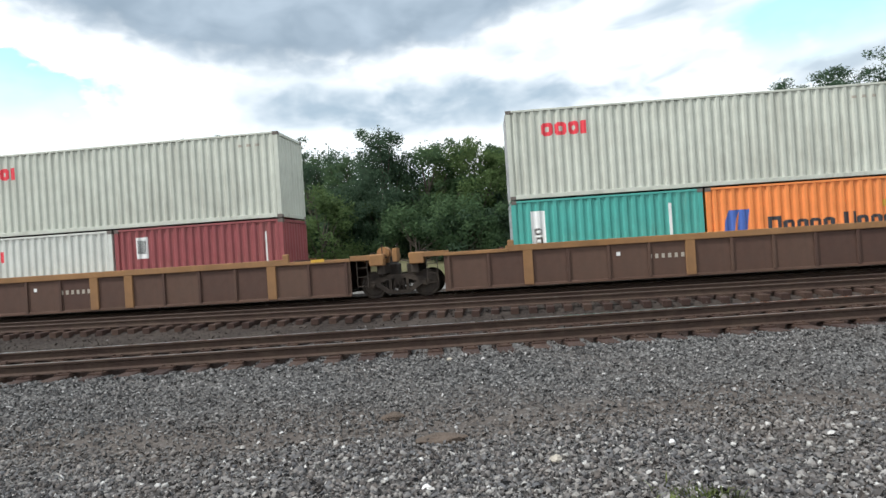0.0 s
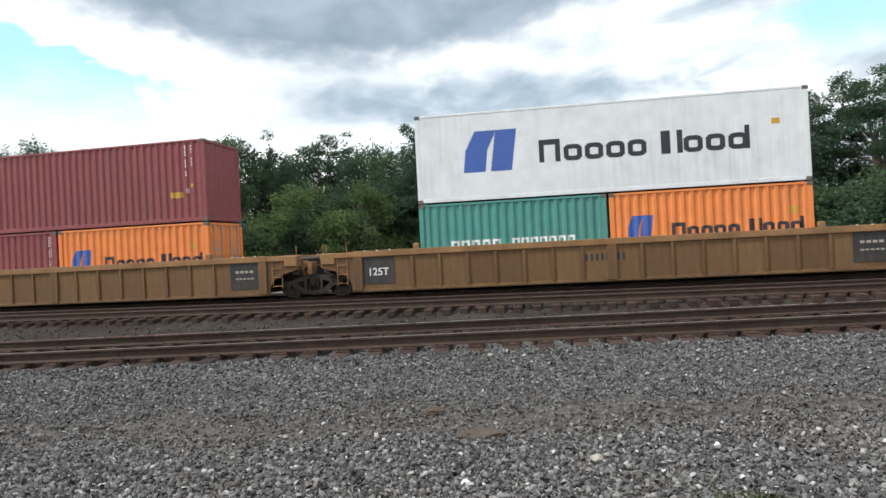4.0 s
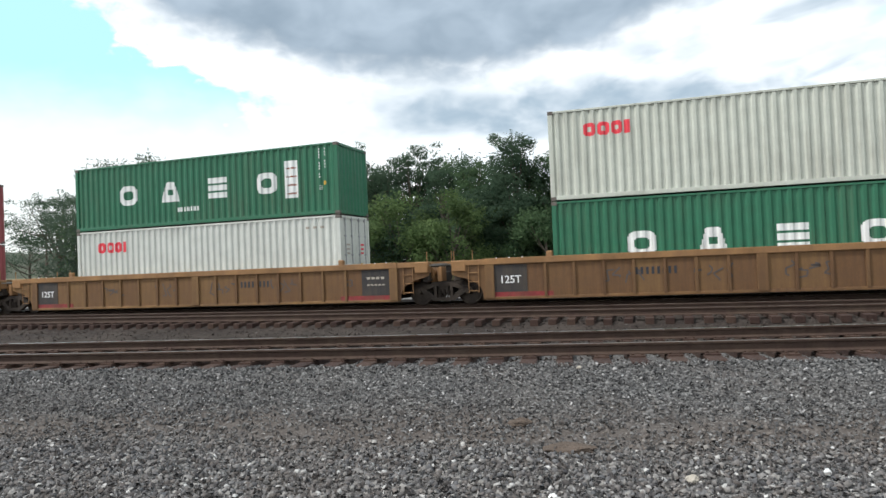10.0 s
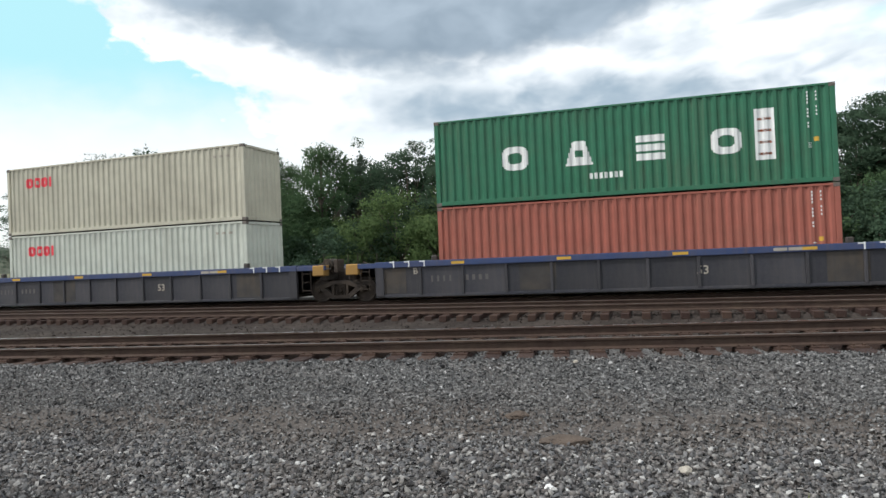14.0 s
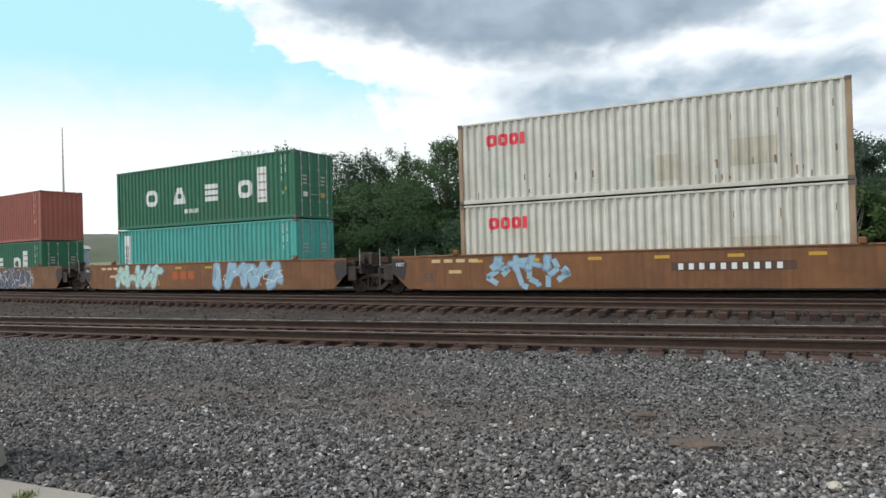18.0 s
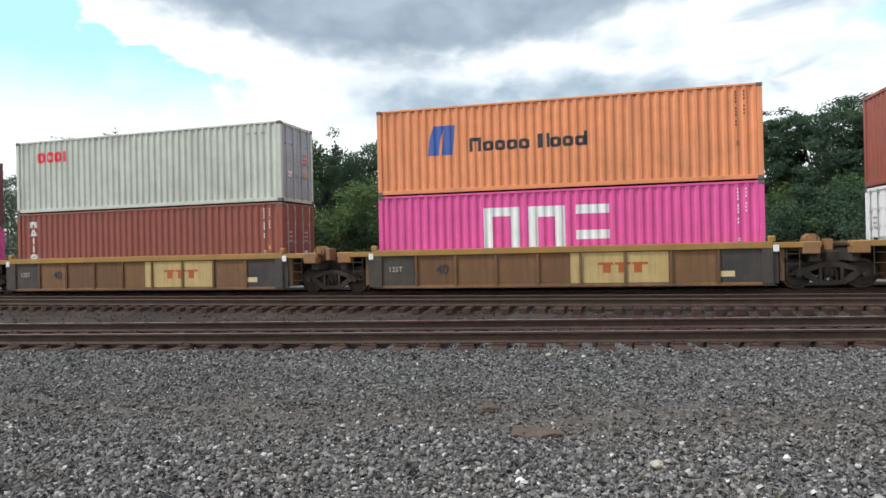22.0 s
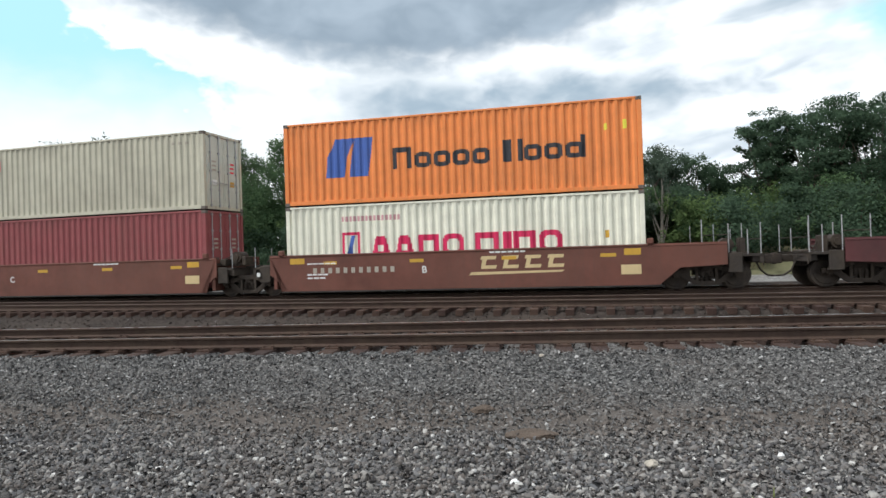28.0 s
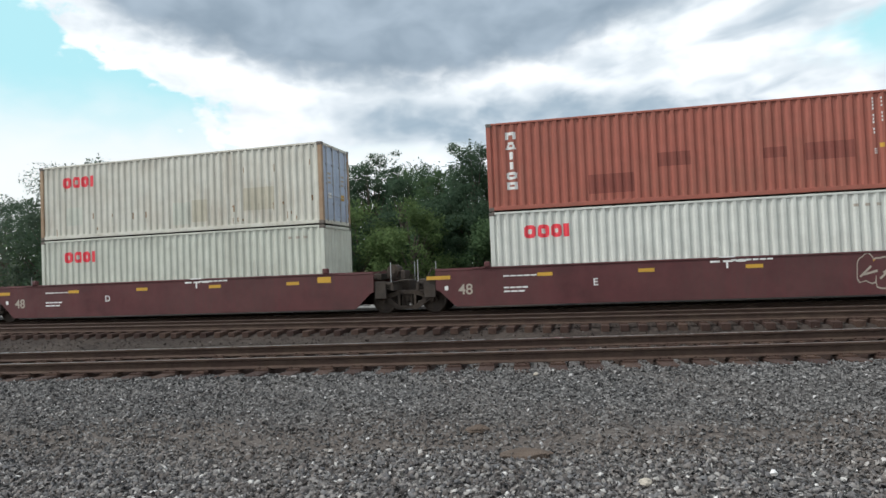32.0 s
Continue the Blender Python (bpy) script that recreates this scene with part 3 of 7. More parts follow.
def build_ground():
    xs = axis([(-1500, -300, 10), (-300, -60, 24), (-60, -30, 40), (-30, 16, 150), (16, 40, 36), (40, 300, 24), (300, 1500, 10)])
    ys = axis([(-600, -40, 10), (-40, 2, 14), (2, 13, 60), (13, 30, 85), (30, 70, 40), (70, 300, 20), (300, 2500, 12)])
    X, Y = np.meshgrid(xs, ys)
    Z = ground_z(X, Y)
    rough = np.array([noise.noise(Vector((x * 0.9, y * 0.9, 0))) for x, y in zip(X.ravel(), Y.ravel())]).reshape(X.shape)
    fade = np.clip((Y - 2) / 2, 0, 1) * (np.abs(Y - near_y(X)) > 1.9) * (np.abs(Y - mid_y(X)) > 1.7) * (np.abs(Y - far_y(X)) > 1.7)
    Z = Z + rough * 0.006 * fade - 0.012
    far = np.clip((np.hypot(X, Y) - 120) / 300, 0, 1)
    Z = Z + far * rough * 4
    verts = np.stack([X, Y, Z], -1).reshape(-1, 3)
    ny, nx = X.shape
    i = (np.arange(ny - 1)[:, None] * nx + np.arange(nx - 1)[None, :]).ravel()
    faces = np.stack([i, i + 1, i + nx + 1, i + nx], 1)
    me = fast_mesh("ground", verts, faces)
    me.materials.append(SOIL)
    me.materials.append(GRASSLAND)
    cx, cy = verts[faces].mean(1)[:, 0], verts[faces].mean(1)[:, 1]
    back = cy - far_y(cx)
    me.materials.append(GRIT)
    me.materials.append(SOIL_AND_SHADE)
    # the dark bed runs on past the far rails, painting the shade beneath the train
    me.polygons.foreach_set("material_index", np.where(back > 11.4, 1, np.where(back > 3.2, 2, np.where(cy - near_y(cx) > 0.9, 3, 0))).astype(np.int32))
    me.polygons.foreach_set("use_smooth", np.ones(len(faces), dtype=bool))
    tagged(new("ground", me), "gravel and soil ground with rough grass beyond the tracks", "ground", kind="structure")


build_ground()


def stones(name, label, n, region, size, mat, seed, lift=0.35, plain=False):
    """Angular crushed stones scattered over a region; region(rng, n) gives x and y."""
    rng = np.random.default_rng(seed)
    x, y = region(rng, n)
    n = len(x)
    z = ground_z(x, y)
    s = size(rng, x, y, n)
    base = np.array([(-1, -1, -1), (1, -1, -1), (1, 1, -1), (-1, 1, -1), (-1, -1, 1), (1, -1, 1), (1, 1, 1), (-1, 1, 1)], float)
    v = base[None] * rng.uniform(0.45, 1.0, (n, 8, 3))
    v[:, 4:, :2] *= rng.uniform(0.45, 1.0, (n, 1, 2))
    v *= rng.uniform([0.8, 0.5, 0.3], [1.5, 0.95, 0.62], (n, 3))[:, None, :]
    q = rng.normal(size=(n, 4))
    q[:, 1:3] *= 0.45
    q /= np.linalg.norm(q, axis=1)[:, None]
    w, a, b, c = q.T
    m = np.stack([1 - 2 * (b * b + c * c), 2 * (a * b - c * w), 2 * (a * c + b * w), 2 * (a * b + c * w), 1 - 2 * (a * a + c * c), 2 * (b * c - a * w),
                  2 * (a * c - b * w), 2 * (b * c + a * w), 1 - 2 * (a * a + b * b)], 1).reshape(n, 3, 3)
    v = np.einsum("nij,nkj->nki", m, v) * s[:, None, None]
    v += np.stack([x, y, z + s * lift * rng.uniform(0.0, 1.4, n)], 1)[:, None, :]
    if plain:
        # a ridged splinter in place of a block
        v = np.concatenate([v[:, :4], (v[:, 4:5] + v[:, 7:8]) / 2, (v[:, 5:6] + v[:, 6:7]) / 2], 1)
        f = np.array([(0, 1, 5), (0, 5, 4), (2, 3, 4), (2, 4, 5), (1, 2, 5), (3, 0, 4)])
    else:
        f = np.array([(4, 5, 6, 7), (0, 1, 5, 4), (1, 2, 6, 5), (2, 3, 7, 6), (3, 0, 4, 7)])
    faces = (np.arange(n)[:, None, None] * v.shape[1] + f[None]).reshape(-1, f.shape[1])
    me = fast_mesh(name, v.reshape(-1, 3), faces)
    me.materials.append(mat)
    return tagged(new(name, me), label, "ballast", kind="stuff")


def wedge(y0, y1, dense=1.0):
    """The stretch of ground before the near track that the walk looks over."""
    def region(rng, n):
        y = y0 + (y1 - y0) * rng.random(n) ** dense
        x = rng.uniform(-2.25, 0.72, n) * (y + 0.8)
        return x, y
    return region


def near_bed(lo, hi, x0=-28.0, x1=14.0):
    def region(rng, n):
        x = rng.uniform(x0, x1, n)
        return x, near_y(x) + rng.uniform(lo, hi, n)
    return region


def far_bed(lo, hi, x0=-60.0, x1=24.0):
    def region(rng, n):
        x = rng.uniform(x0, x1, n)
        return x, far_y(x) + rng.uniform(lo, hi, n)
    return region


def between(rng, n):
    x = rng.uniform(-50.0, 22.0, n)
    a, b = near_y(x) + 1.3, mid_y(x) - 1.2
    return x, a + (b - a) * rng.random(n)


def mixed(lo, hi):
    return lambda rng, x, y, n: lo + (hi - lo) * rng.random(n) ** 2.2


def lane_at(x):
    """Middle of the trodden dust lane, and its half width, at x."""
    return 6.5 + 0.09 * x + 0.16 * np.sin(x * 0.9 + 0.4) + 0.07 * np.sin(x * 2.7), 0.24 + 0.14 * np.sin(x * 1.7 + 1.0) + 0.08 * np.sin(x * 4.3)


def off_slab(region, side=0):
    """Keeps stones off the pavement and thin on the dust lane; side -1: only on the viewer's side of it."""
    def inner(rng, n):
        x, y = region(rng, n)
        mid, half = lane_at(x)
        lane = np.clip(1.35 - np.abs(y - mid) / np.maximum(half, 0.08), 0, 1)
        keep = ~((x < -2.2) & (y < 3.16)) & (np.hypot(x, y) > 1.5) & (rng.random(len(x)) > 0.66 * lane)
        if side:
            keep &= y < mid + rng.uniform(-0.1, 0.5, len(x)) ** 3 * 4
        return x[keep], y[keep]
    return inner


def sunny(region):
    """The part of the ground where pale stone lies thickest."""
    def inner(rng, n):
        x, y = region(rng, n)
        thick = np.clip((x + 5.0) / 5.0, 0.12, 1) * np.clip(1.25 - np.abs(y - 0.09 * x - 5.0) / 1.3, 0.05, 1)
        keep = rng.random(len(x)) < thick
        return x[keep], y[keep]
    return inner


stones("gravel", "loose mixed grey and white crushed stone before the track", 50000, off_slab(wedge(2.9, 6.9, 1.0), -1), mixed(0.012, 0.034), STONE_NEAR, 1)
stones("fine_gravel", "fine dark grey stone chips between the larger stones", 36000, off_slab(wedge(2.9, 7.4, 1.0)), mixed(0.009, 0.018), STONE_NEAR, 11, plain=True)
stones("pale_gravel", "scattered pale limestone lumps lying on the gravel", 3600, sunny(off_slab(wedge(3.2, 6.6, 1.0), -1)), mixed(0.012, 0.034), STONE_PALE, 12, lift=0.6)
stones("shoulder_ballast", "grey ballast shoulder along the near track", 50000, off_slab(near_bed(-3.9, -1.30, -19.0, 7.0)), mixed(0.014, 0.027), STONE_BLUE, 2, plain=True)
stones("crib_ballast", "grey ballast heaped between the tie ends of the near track", 9500, near_bed(-1.42, -0.86, -20.0, 7.0), mixed(0.015, 0.026), STONE_BLUE, 3, lift=0.1, plain=True)
stones("crib_ballast", "dark dusty ballast between the rails of the near track", 4500, near_bed(-0.82, 0.84, -22.0, 8.0), mixed(0.018, 0.03), STONE_FAR, 7, lift=0.1, plain=True)
stones("verge_ballast", "grey-brown ballast heaped along the far tie ends of the near track", 15000, near_bed(0.86, 2.3, -30.0, 11.0), mixed(0.016, 0.032), STONE_VERGE, 8, lift=0.15, plain=True)
stones("verge_ballast", "dusty ballast between the two tracks", 14000, between, mixed(0.020, 0.042), STONE_FAR, 4, plain=True)
stones("bed_ballast", "dusty ballast under the two far tracks", 10000, far_bed(-5.0, 1.8, -45.0, 20.0), mixed(0.025, 0.045), STONE_FAR, 5, lift=0.0, plain=True)


# ---------------------------------------------------------------- rails and ties
def rail_profile():
    """Half section of a rail, from the foot up; the top is at z = 0."""
    half = [(0.076, -0.185), (0.076, -0.172), (0.03, -0.158), (0.011, -0.145), (0.011, -0.052), (0.034, -0.040), (0.037, -0.012), (0.028, 0.0)]
    return half, half + [(-x, z) for x, z in reversed(half)]


def sweep_rail(name, line, s0, s1, step, off, head, tall):
    _, ring = rail_profile()
    bm = bmesh.new()
    prev = None
    n = int((s1 - s0) / step)
    for i in range(n + 1):
        m = line(s0 + (s1 - s0) * i / n)
        cur = [bm.verts.new(m @ Vector((0, off + a, z * tall))) for a, z in ring]
        if prev:
            for k in range(len(ring)):
                j = (k + 1) % len(ring)
                f = bm.faces.new((prev[k], prev[j], cur[j], cur[k]))
                f.material_index = 1 if k == 7 else 0
        prev = cur
    me = mesh_of(name, bm)
    me.materials.append(RAIL)
    me.materials.append(head)
    return new(name, me)


def tie_mesh(bm):
    box(bm, -0.11, 0.11, -1.3, 1.3, -0.17, 0.0)


def plate_mesh(bm):
    box(bm, -0.095, 0.095, -0.18, 0.18, 0.0, 0.022)
    for sx in (-0.06, 0.06):
        for sy in (-0.105, 0.105):
            box(bm, sx - 0.014, sx + 0.014, sy - 0.018, sy + 0.018, 0.02, 0.045)


def build_track(name, label, line, s0, s1, pick0, pick1, gauge_off, heads, seed, pitch=0.497, tall=1.0):
    rng = random.Random(seed)
    track = thing(name, label, "railway track", kind="structure")
    for off, head in zip((-gauge_off, gauge_off), heads):
        r = sweep_rail("rail", line, s0, s1, 1.0, off, head, tall)
        r.parent = track
    tm, pm = shared(("tie",), tie_mesh, 0.012), shared(("tie_plate",), plate_mesh)
    rest = bmesh.new()
    s = s0
    while s < s1:
        m = line(s) @ pose(0, rng.uniform(-0.05, 0.05), -0.022 - 0.185 * tall + rng.uniform(-0.012, 0.004), 0, 0, rng.uniform(-1.2, 1.2))
        if pick0 < s < pick1:
            piece("tie", tm, TIE, track, m)
            for off in (-gauge_off, gauge_off):
                piece("tie_plate", pm, PLATE, track, m @ pose(0, off, 0))
        else:
            v = box(rest, -0.11, 0.11, -1.3, 1.3, -0.17, 0.0)
            for q in v:
                q.co = m @ q.co
        s += pitch + rng.uniform(-0.02, 0.02)
    tagged(part("ties_beyond", rest, TIE, track), kind="stuff")


build_track("near_track", "near railway track with rusty worn rails on dark timber ties", near_line, -160, 120, -30, 16, 0.7545, (RAIL_DULL, RAIL_TOP), 4, 0.455, 0.80)
build_track("middle_track", "middle railway track with dull rails on dusty dark ties", mid_line, -160, 120, -40, 18, 0.7545, (RAIL_DULL, RAIL_DULL), 6)
build_track("far_track", "far railway track under the train, dark and dusty", far_line, -200, 160, -40, 18, 0.7545, (RAIL_TOP, RAIL_TOP), 5)


# ---------------------------------------------------------------- platform corner, sign, litter
def build_slab():
    bm = bmesh.new()
    for x0, x1 in ((-14.0, -10.5), (-10.48, -7.3), (-7.28, -4.4), (-4.38, -2.6)):
        a, b = 2.955 + 0.06 * (x0 + 5.6), 2.955 + 0.06 * (x1 + 5.6)
        prism2 = [(x0, -6.0), (x1, -6.0), (x1, b), (x0, a)]
        lo, hi = [bm.verts.new((x, y, -0.5)) for x, y in prism2], [bm.verts.new((x, y, -0.24)) for x, y in prism2]
        bm.faces.new(hi)
        bm.faces.new(list(reversed(lo)))
        for i in range(4):
            j = (i + 1) % 4
            bm.faces.new((lo[i], lo[j], hi[j], hi[i]))
    me = mesh_of("pavement", bm, 0.015)
    me.materials.append(CONCRETE)
    tagged(new("pavement", me), "weathered concrete pavement slabs beside the gravel", "pavement", kind="structure")


build_slab()


def weed(name, label, x, y, z, n, h, spread, mat, seed):
    rng = np.random.default_rng(seed)
    a = rng.uniform(0, 2 * math.pi, n)
    r = spread * np.sqrt(rng.random(n))
    p = np.stack([x + r * np.cos(a), y + r * np.sin(a), np.full(n, z)], 1)
    hh = h * rng.uniform(0.4, 1.0, n)
    lean = rng.normal(0, 0.45, (n, 2)) * hh[:, None]
    w = rng.uniform(0.003, 0.008, n)
    t = np.stack([np.cos(a + 1.5), np.sin(a + 1.5), np.zeros(n)], 1) * w[:, None]
    mid = p + np.concatenate([lean * 0.35, hh[:, None] * 0.6], 1)
    top = p + np.concatenate([lean, hh[:, None] * rng.uniform(0.75, 1.0, (n, 1))], 1)
    v = np.stack([p - t, p + t, mid + t * 0.8, mid - t * 0.8, top + t * 0.15, top - t * 0.15], 1).reshape(-1, 3)
    i = np.arange(n)[:, None] * 6
    f = np.concatenate([i + np.array([[0, 1, 2, 3]]), i + np.array([[3, 2, 4, 5]])])
    me = fast_mesh(name, v, f)
    me.materials.append(mat)
    return tagged(new(name, me), label, "weed", kind="stuff")


weed("grass_tuft", "small green grass tuft growing through the gravel", 1.28, 4.42, -0.34, 280, 0.085, 0.24, GRASS, 1)
weed("grass_tuft", "thin green grass growing through the gravel", 1.10, 4.55, -0.34, 30, 0.13, 0.2, GRASS, 2)
weed("weed", "small weed in a joint of the concrete", -4.90, 2.78, -0.25, 70, 0.07, 0.09, GRASS, 3)
weed("weed", "small weed in a joint of the concrete", -4.03, 2.87, -0.25, 50, 0.06, 0.08, GRASS, 4)


def build_sign():
    ob = thing("information_sign", "grey information sign with a round post on a concrete footing", "sign")
    for x in (0.0, -1.9):
        bm = bmesh.new()
        rod(bm, (x, 0, -0.3), (x, 0, -0.10), 0.325, 28, 0.30)
        part("footing", bm, CONCRETE, ob, "round concrete footing", 0.012)
        bm = bmesh.new()
        rod(bm, (x, 0, -0.10), (x, 0, -0.03), 0.225, 28)
        part("collar", bm, POST, ob, "grey enamelled collar", 0.008)
        bm = bmesh.new()
        rod(bm, (x, 0, -0.04), (x, 0, 2.57), 0.142, 32)
        part("post", bm, POST, ob, "", 0.006)
    bm = bmesh.new()
    box(bm, -1.80, -0.10, -0.07, 0.07, 0.58, 2.55)
    board = part("board", bm, POST, ob, "flat grey board", 0.01)
    bm = bmesh.new()
    for x0, x1, z0, z1 in ((-1.7, -0.16, 0.78, 0.82), (-1.7, -0.16, 1.95, 1.99), (-1.7, -1.66, 0.82, 1.95), (-0.20, -0.16, 0.82, 1.95)):
        box(bm, x0, x1, -0.10, -0.065, z0, z1)
    part("frame", bm, WHITE_INK, board, "white poster frame", 0.003)
    bm = bmesh.new()
    box(bm, -1.66, -0.20, -0.078, -0.068, 0.82, 1.95)
    part("poster", bm, ink("poster", (0.50, 0.55, 0.56)), board, "pale printed poster")
    bm = bmesh.new()
    box(bm, -1.66, -0.20, -0.084, -0.072, 1.36, 1.40)
    part("poster_band", bm, NAVY_INK, board, "dark blue band")
    bm = bmesh.new()
    box(bm, -1.6, -0.24, -0.084, -0.072, 0.90, 1.00)
    part("poster_foot", bm, BLUE_INK, board, "blue band")
    bm = bmesh.new()
    for k in range(6):
        box(bm, -0.9 + k * 0.13, -0.81 + k * 0.13, -0.078, -0.068, 0.66, 0.71)
    part("caption", bm, FADED_INK, board, "row of grey bars")
    ob.matrix_basis = pose(-6.255, 3.04, 0, 0, -2.4, 10)


build_sign()


def lump(name, label, category, x, y, sx, sy, sz, mat, seed, rz=0.0):
    """A worn irregular lump that lies half sunk in the gravel."""
    bm = bmesh.new()
    bmesh.ops.create_icosphere(bm, subdivisions=3, radius=1.0)
    for v in bm.verts:
        d = noise.noise(v.co * 1.3 + Vector((seed * 3.7, 0, 0))) * 0.35 + noise.noise(v.co * 3.4 + Vector((seed, 5, 0))) * 0.14
        v.co = v.co * (1 + d)
        v.co.x, v.co.y, v.co.z = v.co.x * sx, v.co.y * sy, max(-0.6, v.co.z) * sz
    me = mesh_of(name, bm)
    me.materials.append(mat)
    ob = new(name, me)
    ob.matrix_basis = pose(x, y, float(ground_z(x, y)) + sz * 0.35, 0, 0, rz)
    return tagged(ob, label, category)


EARTH = material("packed brown earth", (0.105, 0.080, 0.064), 0.95, 0.0, 0.25, 6, 60, bump=0.8, bump_scale=70)
PALE = material("pale limestone", (0.42, 0.38, 0.32), 0.85, 0.0, 0.12, 8, 60, bump=0.4)
CHALK = material("chalky white stone", (0.78, 0.78, 0.76), 0.85, 0.0, 0.08, 8, 60, bump=0.3)
lump("earth_clod", "flat brown slab of packed earth half sunk in the gravel", "clod", -0.64, 6.03, 0.23, 0.12, 0.045, EARTH, 1, 4)
lump("earth_clod", "small grey-brown clod lying behind the larger one", "clod", -1.19, 6.64, 0.11, 0.07, 0.045, EARTH, 2, 30)
lump("pale_stone", "large pale stone lying on the gravel", "stone", 0.35, 5.38, 0.055, 0.042, 0.036, PALE, 3, 20)
lump("white_stone", "chalk-white stone lying on the gravel", "stone", -0.65, 4.85, 0.034, 0.036, 0.026, CHALK, 4, 50)
lump("white_stone", "small white stone lying on the ballast shoulder", "stone", -0.71, 8.25, 0.034, 0.022, 0.02, PALE, 5)
lump("white_stone", "small white stone lying in the gravel", "stone", 1.36, 5.70, 0.05, 0.025, 0.025, CHALK, 6, 60)

# ---------------------------------------------------------------- shipping containers
HALF, RIDGE, DEPTH, PITCH = 1.219, 1.207, 0.045, 0.278
MOVERS = []


def wave(x):
    """How far the corrugated side lies behind its ridges at x."""
    k = (x / PITCH) % 1.0
    return DEPTH * (0.0 if k < 0.30 else (k - 0.30) / 0.20 if k < 0.5 else 1.0 if k < 0.80 else 1 - (k - 0.80) / 0.20)


def cuts(x0, x1):
    out = [x0]
    n = math.floor(x0 / PITCH)
    while n * PITCH < x1:
        for k in (0.0, 0.30, 0.5, 0.80):
            c = (n + k) * PITCH
            if x0 + 1e-4 < c < x1 - 1e-4:
                out.append(c)
        n += 1
    return out + [x1]


def side_mesh(L, H):
    def make(bm):
        xs = cuts(-L / 2 + 0.1, L / 2 - 0.1)
        prev = None
        for x in xs:
            y = -RIDGE + wave(x)
            cur = [bm.verts.new(c) for c in ((x, y, 0.13), (x, y, H - 0.055), (x, -1.14, H - 0.055), (x, -1.14, 0.13))]
            if prev:
                for i in range(4):
                    j = (i + 1) % 4
                    bm.faces.new((prev[i], prev[j], cur[j], cur[i]))
            else:
                bm.faces.new(cur)
            prev = cur
        bm.faces.new(list(reversed(prev)))
    return shared(("side_panel", L, H), make)


def flat_side_mesh(L, H):
    def make(bm):
        box(bm, -L / 2 + 0.1, L / 2 - 0.1, -RIDGE, -1.14, 0.13, H - 0.055)
    return shared(("flat_side_panel", L, H), make)


def end_mesh(H):
    """A corrugated front end at x = 0, facing +x."""
    def make(bm):
        prev = None
        for i in range(33):
            y = -1.1 + 2.2 * i / 32
            d = -0.04 if i % 4 in (1, 2) else 0.0
            cur = [bm.verts.new(c) for c in ((d, y, 0.13), (d, y, H - 0.09), (-0.09, y, H - 0.09), (-0.09, y, 0.13))]
            if prev:
                for k in range(4):
                    j = (k + 1) % 4
                    bm.faces.new((prev[k], prev[j], cur[j], cur[k]))
            else:
                bm.faces.new(cur)
            prev = cur
        bm.faces.new(list(reversed(prev)))
    return shared(("end_panel", H), make)


def door_mesh(H):
    def make(bm):
        box(bm, -0.06, -0.012, -1.11, -0.008, 0.14, H - 0.1)
        for k in range(4):
            z = 0.22 + k * (H - 0.45) / 4
            box(bm, -0.016, 0.004, -1.02, -0.09, z + 0.1, z + (H - 0.45) / 4)
        for z in (0.35, 0.9, H - 1.0, H - 0.4):
            box(bm, -0.03, 0.015, -1.14, -1.07, z, z + 0.12)
    return shared(("door", H), make)


def lock_mesh(H):
    def make(bm):
        rod(bm, (0, 0, 0.1), (0, 0, H - 0.06), 0.019, 8)
        for z in (0.16, 0.75, H * 0.5, H - 0.75, H - 0.15):
            box(bm, -0.03, 0.02, -0.045, 0.045, z - 0.035, z + 0.035)
        rod(bm, (0.015, 0, 1.05), (0.015, 0.42, 1.02), 0.012, 6)
    return shared(("locking_bar", H), make)


def bm_box(*a):
    return lambda bm: box(bm, *a)


def casting_mesh():
    def make(bm):
        box(bm, -0.089, 0.089, -0.081, 0.081, -0.059, 0.059)
        box(bm, -0.035, 0.035, -0.083, -0.079, -0.022, 0.022)
    return shared(("corner_casting",), make, 0.006)


def roof_mesh(L):
    def make(bm):
        box(bm, -L / 2 + 0.1, L / 2 - 0.1, -1.16, 1.16, -0.05, -0.022)
        n = int(L / 0.42)
        for k in range(n):
            x = -L / 2 + 0.25 + k * (L - 0.5) / n
            box(bm, x, x + 0.2, -1.1, 1.1, -0.024, -0.006)
    return shared(("roof_panel", L), make)


def frame_mesh(L):
    def make(bm):
        box(bm, -L / 2 + 0.1, L / 2 - 0.1, -1.1, 1.1, 0.03, 0.13)
        for k in range(int(L / 0.6)):
            x = -L / 2 + 0.3 + k * 0.6
            box(bm, x, x + 0.08, -1.12, 1.12, 0.0, 0.05)
    return shared(("underframe", L), make)


def runs(rects):
    """Patches that touch, one list for each shape."""
    out, box4 = [], None
    for x0, x1, z0, z1 in rects:
        if box4 and x0 < box4[1] + 0.02 and x1 > box4[0] - 0.02 and z0 < box4[3] + 0.02 and z1 > box4[2] - 0.02:
            out[-1].append((x0, x1, z0, z1))
            box4 = (min(x0, box4[0]), max(x1, box4[1]), min(z0, box4[2]), max(z1, box4[3]))
        else:
            out.append([(x0, x1, z0, z1)])
            box4 = (x0, x1, z0, z1)
    return out


